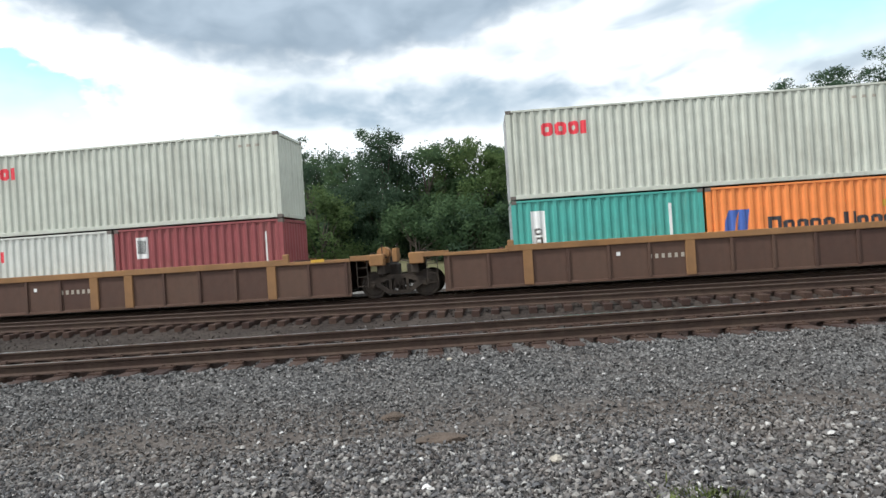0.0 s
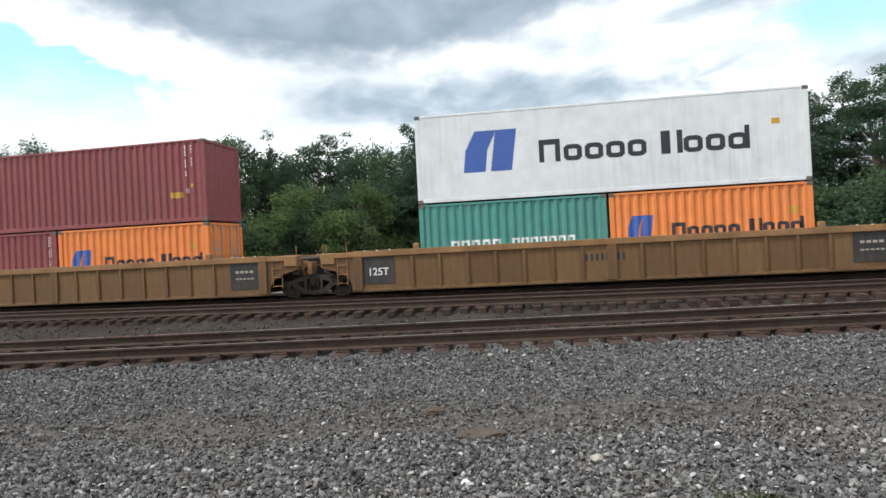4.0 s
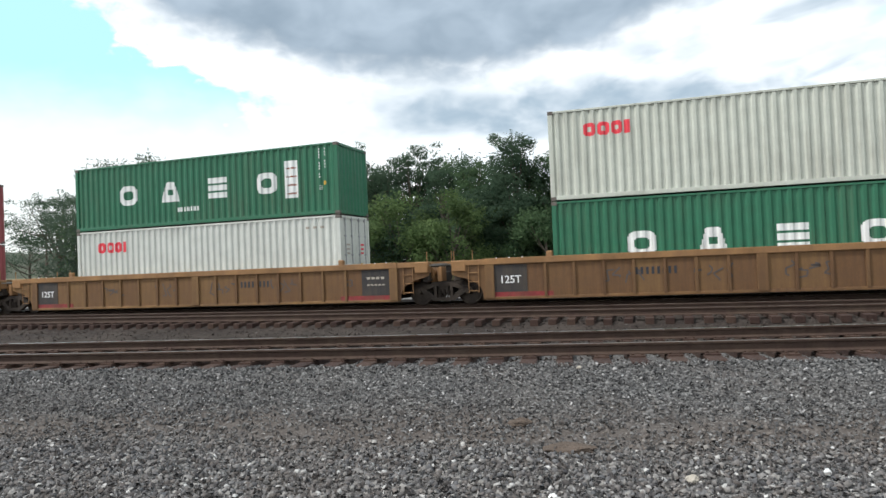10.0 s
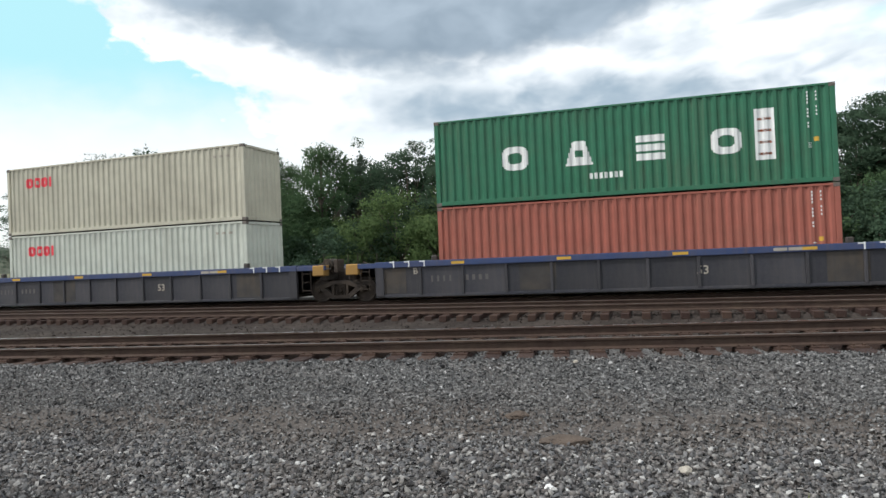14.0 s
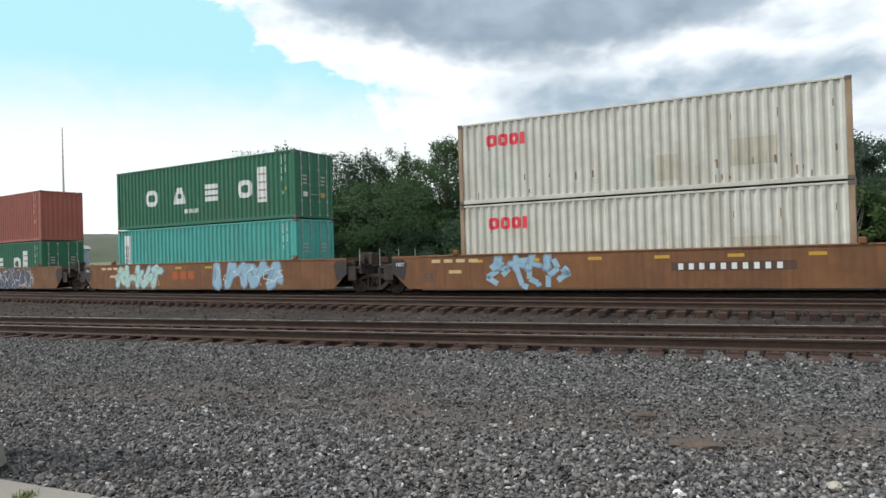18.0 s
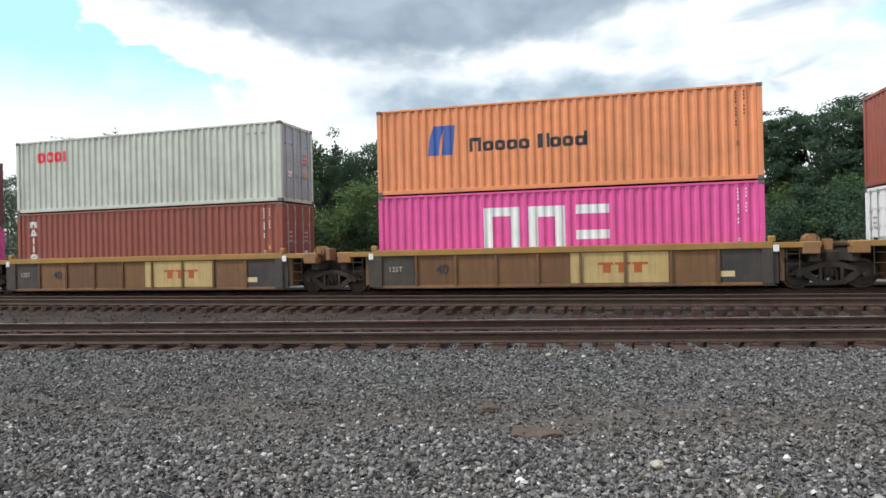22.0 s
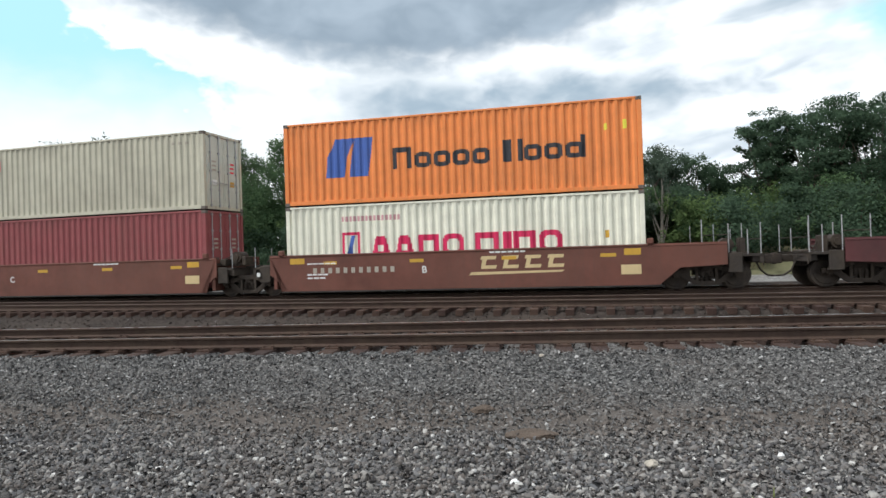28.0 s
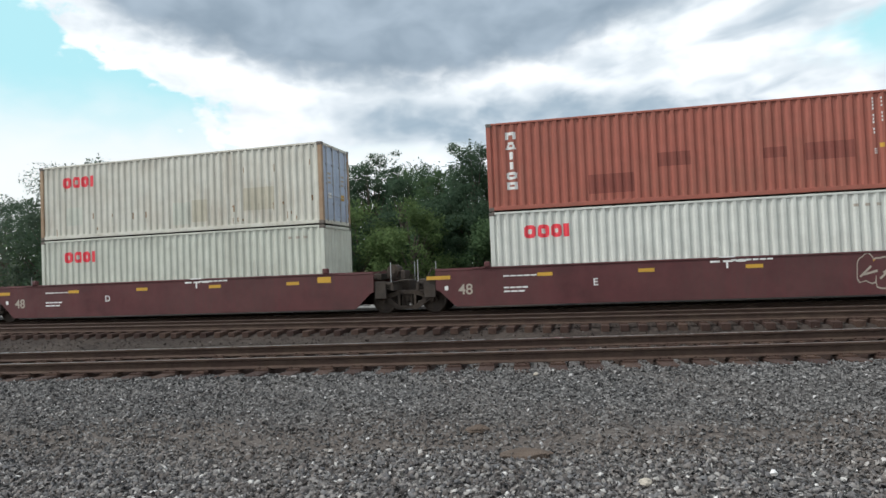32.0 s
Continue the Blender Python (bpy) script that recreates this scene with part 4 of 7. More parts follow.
def mark(parent, name, rects, mat, flat=False, label="", y0=RIDGE, side=-1):
    """Paint on a container side: upright patches (x0, x1, z0, z1) that follow the corrugation."""
    if name in ("line_mark", "caution_label"):
        shapes = runs(rects)
        if len(shapes) > 1:
            for q in shapes:
                mark(parent, "letter_block" if name == "line_mark" else name, q, mat, flat, "", y0, side)
            return None
    bm = bmesh.new()
    for x0, x1, z0, z1 in rects:
        xs = [x0, x1] if flat else cuts(x0, x1)
        for a, b in zip(xs, xs[1:]):
            ya, yb = (-y0 - 0.003 + (0 if flat else wave(c)) for c in (a, b))
            bm.faces.new([bm.verts.new(c) for c in ((a, ya, z0), (b, yb, z0), (b, yb, z1), (a, ya, z1))])
    me = bpy.data.meshes.new(name)
    bm.to_mesh(me)
    bm.free()
    ob = piece(name, me, mat, parent, None, label)
    return tagged(ob, label, kind="stuff") if name in ("code_block", "panel_mark", "web_line", "repair_patch", "rust_streak") else ob


def ring(x, z, w, h, s):
    """A plain hollow block."""
    return [(x, x + s, z, z + h), (x + s, x + w - s, z, z + s), (x + w - s, x + w, z, z + h), (x + s, x + w - s, z + h - s, z + h)]


def blocks(x0, x1, n, z, h, fill=0.72, s=0.22):
    """A row of n plain blocks between x0 and x1."""
    out, step = [], (x1 - x0) / n
    for k in range(n):
        w = step * fill
        out += ring(x0 + k * step, z, w, h, min(w, h) * s)
    return out


def figure(kind, x, z, w, h, s):
    """One plain painted shape as upright strips: o rounded ring, b square ring, t pierced trapezoid, e three bars, n slotted block, i bar, q ring with a tall bar."""
    if kind == "i":
        return [(x, x + w, z, z + h)]
    if kind == "b":
        return ring(x, z, w, h, s)
    if kind == "e":
        return [(x, x + w, z + k * (h - s) / 2, z + k * (h - s) / 2 + s) for k in range(3)]
    if kind == "n":
        return [(x, x + s * 1.1, z, z + h), (x + s * 1.1, x + w - s * 1.1, z + h - s * 1.2, z + h), (x + w - s * 1.1, x + w, z, z + h)]
    if kind == "q":
        return figure("o", x, z, w, h * 0.7, s) + [(x + w - s * 0.6, x + w + s * 0.4, z, z + h)]
    out, n = [], max(9, int(w / 0.05))
    for k in range(n):
        u = abs(2 * (k + 0.5) / n - 1)
        a, b = x + w * k / n, x + w * (k + 1) / n
        if kind == "t":
            top = h * min(1.0, (1 - u) / 0.55)
            out += [(a, b, z, z + top)] if u > 0.26 else [(a, b, z, z + h * 0.34), (a, b, z + h * 0.62, z + top)]
            continue
        hh = h / 2 * (1 - u ** 3.4) ** (1 / 3.4)
        m = u * w / (w - 2 * s)
        ih = (h / 2 - s) * (1 - m ** 3.4) ** (1 / 3.4) if m < 1 else 0.0
        out += [(a, b, z + h / 2 - hh, z + h / 2 + hh)] if ih <= 0.01 else [(a, b, z + h / 2 - hh, z + h / 2 - ih), (a, b, z + h / 2 + ih, z + h / 2 + hh)]
    return out


def figures(parent, spec, x0, x1, z, h, s, mat, flat=False, label="", fill=0.86):
    """A row of plain shapes; spec is a list of (kind, share of the width)."""
    k = (x1 - x0) / sum(w for _, w in spec)
    for kind, w in spec:
        if kind != " ":
            mark(parent, "painted_shape", figure(kind, x0, z, w * k * fill, h * (0.72 if kind in "o" and len(spec) > 9 else 1.0), s), mat, flat, label)
        x0 += w * k


RED_ROW = [("o", 1.12), ("o", 1.12), ("o", 1.0), ("i", 0.55)]
LONG_ROW = [("n", 1.0), ("o", 0.85), ("o", 0.85), ("o", 0.85), ("o", 0.85), (" ", 0.45), ("i", 0.42), (" ", 0.2), ("i", 0.25), ("o", 0.85), ("o", 0.85), ("q", 0.85)]


def stack(parent, x, w, n, z0, z1, mat, kinds="toieon"):
    """An upright column of plain shapes, read from the top down."""
    step = (z1 - z0) / n
    for k in range(n):
        q = kinds[k % len(kinds)]
        wide = w * (0.34 if q == "i" else 1.0)
        mark(parent, "painted_shape", figure(q, x + (w - wide) / 2, z1 - (k + 1) * step + step * 0.14, wide, step * 0.74, w * 0.26), mat)


def slant(x, w, z0, z1, lean, n=9):
    """A leaning bar."""
    h = (z1 - z0) / n
    return [(x + lean * (k + 0.5) / n, x + w + lean * (k + 0.5) / n, z0 + k * h, z0 + (k + 1) * h) for k in range(n)]


def shield(x, w, z0, z1):
    return slant(x, w * 0.42, z0, (z0 + z1) / 2, w * 0.05) + slant(x + w * 0.04, w * 0.42, (z0 + z1) / 2, z1, w * 0.20) + slant(x + w * 0.52, w * 0.40, z0, z1, w * 0.12)


def side_columns(ob, L, H, mat, flat=False, label_mat=None):
    """Small upright columns of unreadable code near the right end."""
    r = []
    for k in range(11):
        if k not in (4, 8):
            r.append((L * 0.437, L * 0.437 + 0.042, H * 0.93 - k * 0.1 - 0.065, H * 0.93 - k * 0.1))
    for k in range(7):
        if k not in (3,):
            r.append((L * 0.456, L * 0.456 + 0.04, H * 0.93 - k * 0.11 - 0.06, H * 0.93 - k * 0.11))
    r += [(L * 0.437, L * 0.437 + 0.1, H * 0.40 - k * 0.06, H * 0.40 - k * 0.06 + 0.022) for k in range(3)]
    mark(ob, "code_block", r, mat, flat)
    if label_mat:
        mark(ob, "caution_label", [(L * 0.45, L * 0.45 + 0.12, H * 0.42, H * 0.42 + 0.13)], label_mat, flat)


def markings(ob, kind, L, H, colour="pale"):
    x = lambda f: -L / 2 + f * L
    if kind == "red":
        figures(ob, RED_ROW, x(0.092), x(0.212), H - 0.90, 0.42, 0.125, RED_INK)
        mark(ob, "code_block", [(x(0.885) + k * 0.3, x(0.885) + k * 0.3 + 0.14, H - 0.45, H - 0.36) for k in range(3)], FADED_INK)
    elif kind == "red_worn":
        figures(ob, RED_ROW, x(0.092), x(0.212), H - 0.90, 0.42, 0.125, RED_INK)
        mark(ob, "repair_patch", [(x(0.10), x(0.165), H * 0.18, H * 0.42), (x(0.50), x(0.56), H * 0.06 + 0.1, H * 0.38)], P["pale"], label="greyer repainted patches")
        mark(ob, "repair_patch", [(x(0.74), x(0.845), H * 0.22, H * 0.50), (x(0.565), x(0.62), H * 0.12, H * 0.40)], P["pale_yellow"], label="yellowed stained patches")
        rng = random.Random(round(L * H * 10) + ord(colour[0]))
        r = []
        for k in range(26):
            f = rng.choice((rng.uniform(0.02, 0.98), rng.uniform(0.68, 0.98), rng.uniform(0.2, 0.4)))
            z1 = H * rng.choice((0.12, 0.14, 0.18, 0.3, rng.uniform(0.2, 0.9)))
            r.append((x(f), x(f) + rng.uniform(0.02, 0.06), z1 - rng.uniform(0.06, 0.3), z1))
        mark(ob, "rust_streak", [q for q in r if q[2] > 0.14], STREAK_INK, label="brown rust streaks")
    elif kind == "red20":
        figures(ob, RED_ROW, x(0.115), x(0.325), H - 0.86, 0.38, 0.11, RED_INK)
    elif kind == "white_letters":
        for c, q in zip((0.215, 0.385, 0.565, 0.745), "otee"):
            mark(ob, "painted_shape", figure(q if q != "e" or c < 0.6 else "o", x(c + 0.01) - 0.43, H * 0.36, 0.86, 0.78, 0.21), WHITE_INK)
        mark(ob, "white_panel", [(x(0.82), x(0.865), H * 0.27, H * 0.80)], WHITE_INK)
        mark(ob, "code_block", [(x(0.42) + k * 0.155, x(0.42) + k * 0.155 + 0.1, H * 0.20, H * 0.265) for k in range(7)], WHITE_INK)
        mark(ob, "panel_mark", [(x(0.826), x(0.858), H * (0.32 + 0.12 * k), H * (0.345 + 0.12 * k)) for k in range(4)], RUST_INK)
        side_columns(ob, L, H, WHITE_INK, label_mat=YELLOW_INK)
    elif kind == "green_letters":
        for c, q in zip((0.215, 0.385, 0.565, 0.745), "oteo"):
            mark(ob, "painted_shape", figure(q, x(c) - 0.4, H * 0.425, 0.78, 0.60, 0.17), GREEN_INK, True)
        mark(ob, "code_block", [(x(0.89) + k * 0.12, x(0.89) + k * 0.12 + 0.08, H * 0.8, H * 0.83) for k in range(6)] + [(x(0.90), x(0.903), H * 0.6, H * 0.66), (x(0.93), x(0.933), H * 0.6, H * 0.66)], FADED_INK, True)
        mark(ob, "caution_label", [(x(0.885), x(0.905), H * 0.45, H * 0.52)], YELLOW_INK, True)
    elif kind in ("slanted_big", "slanted_white"):
        fl = kind == "slanted_white"
        mark(ob, "emblem", shield(x(0.128), L * 0.14, H * 0.32, H * 0.78), BLUE_INK, fl, "blue leaning block emblem")
        figures(ob, LONG_ROW, x(0.33), x(0.86), H * 0.38, H * 0.25, 0.145, BLACK_INK, fl)
        if fl:
            mark(ob, "caution_label", [(x(0.91), x(0.93), H * 0.62, H * 0.68)], YELLOW_INK, True)
        else:
            mark(ob, "caution_label", [(x(0.905), x(0.913), H * 0.66, H * 0.73), (x(0.952), x(0.962), H * 0.66, H * 0.76)], ACID_INK)
    elif kind == "slanted_small":
        mark(ob, "emblem", shield(x(0.148), L * 0.075, H * 0.44, H * 0.78), BLUE_INK, label="blue leaning block emblem")
        figures(ob, LONG_ROW, x(0.265), x(0.58), H * 0.46, 0.46, 0.10, BLACK_INK)
        side_columns(ob, L, H, BLACK_INK, label_mat=None)
    elif kind == "slanted20":
        mark(ob, "emblem", shield(x(0.085), L * 0.13, H * 0.44, H * 0.71), BLUE_INK, label="blue leaning block emblem")
        figures(ob, LONG_ROW, x(0.31), x(0.955), H * 0.42, 0.47, 0.10, BLACK_INK)
        mark(ob, "caution_label", [(x(0.885), x(0.92), H * 0.64, H * 0.72)], YELLOW_INK)
    elif kind == "one":
        for c, q in ((0.30, "b"), (0.42, "n"), (0.545, "e")):
            mark(ob, "painted_shape", figure(q, x(c), H * 0.16, L * (0.097 if q != "e" else 0.085), H * 0.66, 0.29), WHITE_INK)
        side_columns(ob, L, H, WHITE_INK)
    elif kind == "crimson":
        mark(ob, "emblem", ring(x(0.172), H * 0.34, L * 0.055, H * 0.33, 0.10), CRIMSON_INK, label="crimson square emblem")
        mark(ob, "emblem_core", slant(x(0.185), 0.16, H * 0.38, H * 0.63, 0.18) + [(x(0.192), x(0.205), H * 0.36, H * 0.5)], BLUE_INK)
        figures(ob, [("t", 1.0), ("t", 1.0), ("n", 1.0), ("o", 1.0), (" ", 0.3), ("n", 1.1), ("i", 0.4), ("n", 1.0), ("o", 1.0)], x(0.258), x(0.80), H * 0.34, H * 0.27, 0.17, CRIMSON_INK)
        mark(ob, "web_line", [(x(0.172) + k * 0.145, x(0.172) + k * 0.145 + 0.1, H * 0.80, H * 0.86) for k in range(15)], ink("pale coral", (0.60, 0.33, 0.34)))
        mark(ob, "caution_label", [(x(0.90), x(0.91), H * 0.5, H * 0.58)], YELLOW_INK)
    elif kind in ("stack6", "stack6p"):
        stack(ob, x(0.052), 0.34, 6, H * 0.22, H * 0.90, WHITE_INK, "ntiiob")
        side_columns(ob, L, H, WHITE_INK, label_mat=YELLOW_INK)
        if kind == "stack6p":
            mark(ob, "repair_patch", [(x(0.265), x(0.38), H * 0.13, H * 0.34), (x(0.44), x(0.52), H * 0.38, H * 0.53), (x(0.69), x(0.745), H * 0.39, H * 0.50), (x(0.787), x(0.895), H * 0.34, H * 0.52)], PATCH_INK, label="darker repainted patches")
    elif kind == "stack3":
        stack(ob, x(0.048), 0.36, 3, H * 0.46, H * 0.90, WHITE_INK, "tot")
        side_columns(ob, L, H, WHITE_INK, label_mat=YELLOW_INK)
        mark(ob, "caution_label", [(x(0.885), x(0.925), H * 0.30, H * 0.37)], YELLOW_INK)
    elif kind == "stack2":
        for z0, z1 in ((0.62, 0.78), (0.36, 0.52)):
            mark(ob, "line_mark", slant(x(0.06), 0.24, H * z0, H * z1, 0.1), WHITE_INK)
        mark(ob, "code_block", [(x(0.56) + k * 0.17, x(0.56) + k * 0.17 + 0.12, H * 0.33, H * 0.37) for k in range(24)], WHITE_INK)
    elif kind == "badge_small":
        mark(ob, "badge", [(x(0.052), x(0.083), H * 0.74, H * 0.90)], WHITE_INK, label="small white and dark square badge")
        mark(ob, "badge_core", [(x(0.056), x(0.079), H * 0.79, H * 0.87)], BLACK_INK)
        mark(ob, "badge_core", slant(x(0.06), 0.06, H * 0.80, H * 0.86, 0.1), YELLOW_INK)
        side_columns(ob, L, H, WHITE_INK, label_mat=YELLOW_INK)
    elif kind == "badge_big":
        mark(ob, "badge", [(x(0.045), x(0.138), H * 0.62, H * 0.86)], WHITE_INK, label="white rectangular badge with yellow and blue bars")
        mark(ob, "badge_core", [(x(0.075), x(0.135), H * 0.77, H * 0.84)], GOLD_INK)
        mark(ob, "badge_core", [(x(0.050), x(0.056), H * 0.64, H * 0.80)] + blocks(x(0.063), x(0.133), 6, H * 0.65, 0.24, 0.8, 0.28), NAVY_INK)
        side_columns(ob, L, H, WHITE_INK)
    elif kind == "upright_panel":
        mark(ob, "white_panel", [(x(0.04), x(0.04) + 0.48, H * 0.24, H * 0.90)], WHITE_INK, label="upright white panel with dark bars")
        stack(ob, x(0.04) + 0.1, 0.28, 4, H * 0.28, H * 0.74, DARKTAG, "obno")
        side_columns(ob, L, H, WHITE_INK)
    elif kind == "upright_panel20":
        mark(ob, "white_panel", [(x(0.10), x(0.175), H * 0.18, H * 0.86)], WHITE_INK, label="upright white panel with dark bars")
        stack(ob, x(0.115), 0.26, 4, H * 0.2, H * 0.66, DARKTAG, "obno")
        mark(ob, "code_block", [(x(0.82), x(0.835), H * 0.2, H * 0.85)], WHITE_INK)
    elif kind == "row20":
        mark(ob, "line_mark", blocks(x(0.17), x(0.45), 5, H * 0.36, 0.42, 0.8, 0.3) + blocks(x(0.50), x(0.84), 7, H * 0.36, 0.42, 0.8, 0.3), WHITE_INK, label="two rows of white block shapes")
    elif kind == "name20":
        mark(ob, "line_mark", blocks(x(0.145), x(0.30), 5, H * 0.70, 0.28, 0.84, 0.32), WHITE_INK, label="row of white block shapes")
        mark(ob, "line_mark", [(x(0.09), x(0.135), H * 0.70, H * 0.75)], RED_INK)
        mark(ob, "code_block", [(x(0.87), x(0.885), H * 0.5, H * 0.9), (x(0.92), x(0.935), H * 0.6, H * 0.9)], WHITE_INK)
    elif kind == "faded20":
        mark(ob, "line_mark", blocks(x(0.11), x(0.29), 6, H * 0.56, 0.3, 0.84, 0.3), SKY_INK, label="row of faded pale block shapes")
        mark(ob, "white_panel", [(x(0.43), x(0.58), H * 0.55, H * 0.82)], SKY_INK, label="faded pale patch")
        mark(ob, "code_block", [(x(0.87), x(0.885), H * 0.4, H * 0.85)], WHITE_INK)
    elif kind == "plain20":
        mark(ob, "code_block", [(x(0.86), x(0.872), H * 0.4, H * 0.9), (x(0.91), x(0.922), H * 0.6, H * 0.9)], WHITE_INK)
    elif kind == "badge20":
        mark(ob, "badge", [(x(0.13), x(0.20), H * 0.60, H * 0.88)], WHITE_INK, label="small white and dark square badge")
        mark(ob, "badge_core", [(x(0.14), x(0.19), H * 0.66, H * 0.84)], BLACK_INK)
        mark(ob, "code_block", [(x(0.89), x(0.90), H * 0.3, H * 0.85)], WHITE_INK)
    elif kind == "codes":
        side_columns(ob, L, H, WHITE_INK, label_mat=YELLOW_INK)


def container(u, dx, z, L, H, colour, marks, door, label, end=None, reefer=False):
    """One shipping container on the unit at u; door: 'R' or 'L', the end with the doors."""
    body, endm = P[colour], P[end or colour]
    ob = thing("shipping_container", label, "container", "containers on the train")
    sp = flat_side_mesh(L, H) if reefer else side_mesh(L, H)
    piece("side_panel", sp, body, ob)
    piece("side_panel", sp, body, ob, pose(0, 0, 0, 0, 0, 180))
    piece("roof_panel", roof_mesh(L), body, ob, pose(0, 0, H))
    tagged(piece("underframe", frame_mesh(L), DARK, ob), kind="stuff")
    turn = 0 if door == "R" else 180
    for sy in (1, -1):
        d = piece("door", door_mesh(H), endm, ob, pose(0, 0, 0, 0, 0, turn) @ pose(L / 2 - 0.03, 0, 0) @ Matrix.Diagonal((1, sy, 1, 1)))
        for y in (-0.3, -0.82):
            # pale bars on every colour: on coloured doors this paints in their highlights
            piece("locking_bar", lock_mesh(H), BAR, d, pose(0.03, y, 0))
        if not reefer:
            bm = bmesh.new()
            for k in range(3):
                box(bm, 0.005, 0.009, -0.72 + 0.02 * k, -0.45, H * 0.62 - k * 0.16, H * 0.62 - k * 0.16 + 0.07)
            part("stencil_mark", bm, RED_INK if marks in ("red",) and sy < 0 else FADED_INK, d)
        plate = shared(("placard",), bm_box(0.004, 0.012, -0.13, 0.13, -0.1, 0.1))
        piece("placard", plate, (WHITE_INK, DARKTAG, YELLOW_INK)[(len(MOVERS) + (sy > 0)) % 3], d, pose(0, -0.56, H * 0.36))
    piece("end_panel", end_mesh(H), endm, ob, pose(0, 0, 0, 0, 0, turn + 180) @ pose(L / 2 - 0.03, 0, 0))
    pm = shared(("corner_post", H), bm_box(-0.075, 0.075, -0.07, 0.07, 0.11, H - 0.11), 0.012)
    tm = shared(("top_rail", L), bm_box(-L / 2 + 0.17, L / 2 - 0.17, -0.035, 0.035, -0.075, -0.005), 0.008)
    bmm = shared(("bottom_rail", L), bm_box(-L / 2 + 0.17, L / 2 - 0.17, -0.03, 0.03, 0.02, 0.15), 0.008)
    hm = shared(("header",), bm_box(-0.06, 0.06, -1.12, 1.12, -0.11, -0.01), 0.008)
    sm = shared(("end_sill",), bm_box(-0.06, 0.06, -1.12, 1.12, 0.02, 0.15), 0.008)
    cm = casting_mesh()
    for sx in (-1, 1):
        piece("header", hm, body, ob, pose(sx * (L / 2 - 0.07), 0, H))
        piece("end_sill", sm, body, ob, pose(sx * (L / 2 - 0.07), 0, 0))
        for sy in (-1, 1):
            piece("corner_post", pm, P["rust_post"] if colour == "pale_rusty" else body, ob, pose(sx * (L / 2 - 0.078), sy * (HALF - 0.075), 0))
            for zz in (0.059, H - 0.059):
                piece("corner_casting", cm, CAST, ob, pose(sx * (L / 2 - 0.089), sy * (HALF - 0.081), zz, 0, 0, 0 if sy < 0 else 180))
    for sy in (-1, 1):
        piece("top_rail", tm, body, ob, pose(0, sy * (HALF - 0.038), H))
        piece("bottom_rail", bmm, body, ob, pose(0, sy * (HALF - 0.034), 0))
    markings(ob, marks, L, H, colour)
    MOVERS.append((ob, u, pose(dx, 0, z)))
    return ob


def genset(u, dx, z):
    """The clip-on generator on a reefer's front end."""
    ob = thing("clip_on_generator", "blue and orange clip-on generator hung on a cream reefer container", "generator", "")
    bm = bmesh.new()
    box(bm, -0.46, 0.0, -0.58, 0.88, 0.0, 0.92)
    part("casing", bm, P["navy"], ob, "dark blue casing", 0.09)
    bm = bmesh.new()
    box(bm, -0.485, -0.40, -0.50, 0.62, 0.26, 0.84)
    part("side_door", bm, P["orange"], ob, "orange side door", 0.02)
    bm = bmesh.new()
    for k in range(6):
        box(bm, -0.495, -0.455, -0.1, 0.42, 0.32 + k * 0.08, 0.36 + k * 0.08)
    part("grille", bm, DARK, ob)
    bm = bmesh.new()
    rod(bm, (-0.12, -0.62, -0.06), (-0.12, -0.62, 0.88), 0.035, 8)
    part("hose", bm, DARK, ob)
    MOVERS.append((ob, u, pose(dx, 0, z)))


# ---------------------------------------------------------------- well cars
def wheel_mesh(bm):
    for y0, y1, r in ((-0.065, 0.07, 0.435), (0.05, 0.085, 0.46), (-0.085, -0.06, 0.13)):
        rod(bm, (0, y0, 0), (0, y1, 0), r, 28)
    rod(bm, (0, -0.075, 0), (0, -0.05, 0), 0.34, 24, 0.4)


def frame_side_mesh(bm):
    """The cast side frame of a three-piece truck."""
    outer = [(-1.06, 0.42), (-1.06, 0.56), (-0.84, 0.62), (-0.50, 0.70), (-0.32, 0.78), (0.32, 0.78), (0.50, 0.70), (0.84, 0.62), (1.06, 0.56), (1.06, 0.42),
             (0.80, 0.42), (0.70, 0.36), (0.36, 0.16), (0.28, 0.13), (-0.28, 0.13), (-0.36, 0.16), (-0.70, 0.36), (-0.80, 0.42)]
    for seg in (outer[:5] + [(-0.30, 0.62), (-0.62, 0.52), (-0.84, 0.46)], [(-0.32, 0.78), (0.32, 0.78), (0.30, 0.64), (-0.30, 0.64)],
                [(-x, z) for x, z in reversed(outer[:5] + [(-0.30, 0.62), (-0.62, 0.52), (-0.84, 0.46)])],
                [(-0.84, 0.46), (-0.62, 0.52), (-0.26, 0.24), (-0.36, 0.14)], [(0.84, 0.46), (0.36, 0.14), (0.26, 0.24), (0.62, 0.52)],
                [(-0.36, 0.14), (-0.26, 0.25), (0.26, 0.25), (0.36, 0.14)], [(-0.33, 0.24), (-0.24, 0.24), (-0.24, 0.66), (-0.33, 0.66)],
                [(0.24, 0.24), (0.33, 0.24), (0.33, 0.66), (0.24, 0.66)]):
        prism(bm, seg, -0.07, 0.07)


def spring_mesh(bm):
    for k in range(6):
        rod(bm, (0, 0, 0.25 + k * 0.05), (0, 0, 0.28 + k * 0.05), 0.062, 10)


def cap_mesh(bm):
    rod(bm, (0, -0.10, 0), (0, 0.05, 0), 0.095, 14)
    rod(bm, (0, -0.12, 0), (0, -0.09, 0), 0.05, 8)


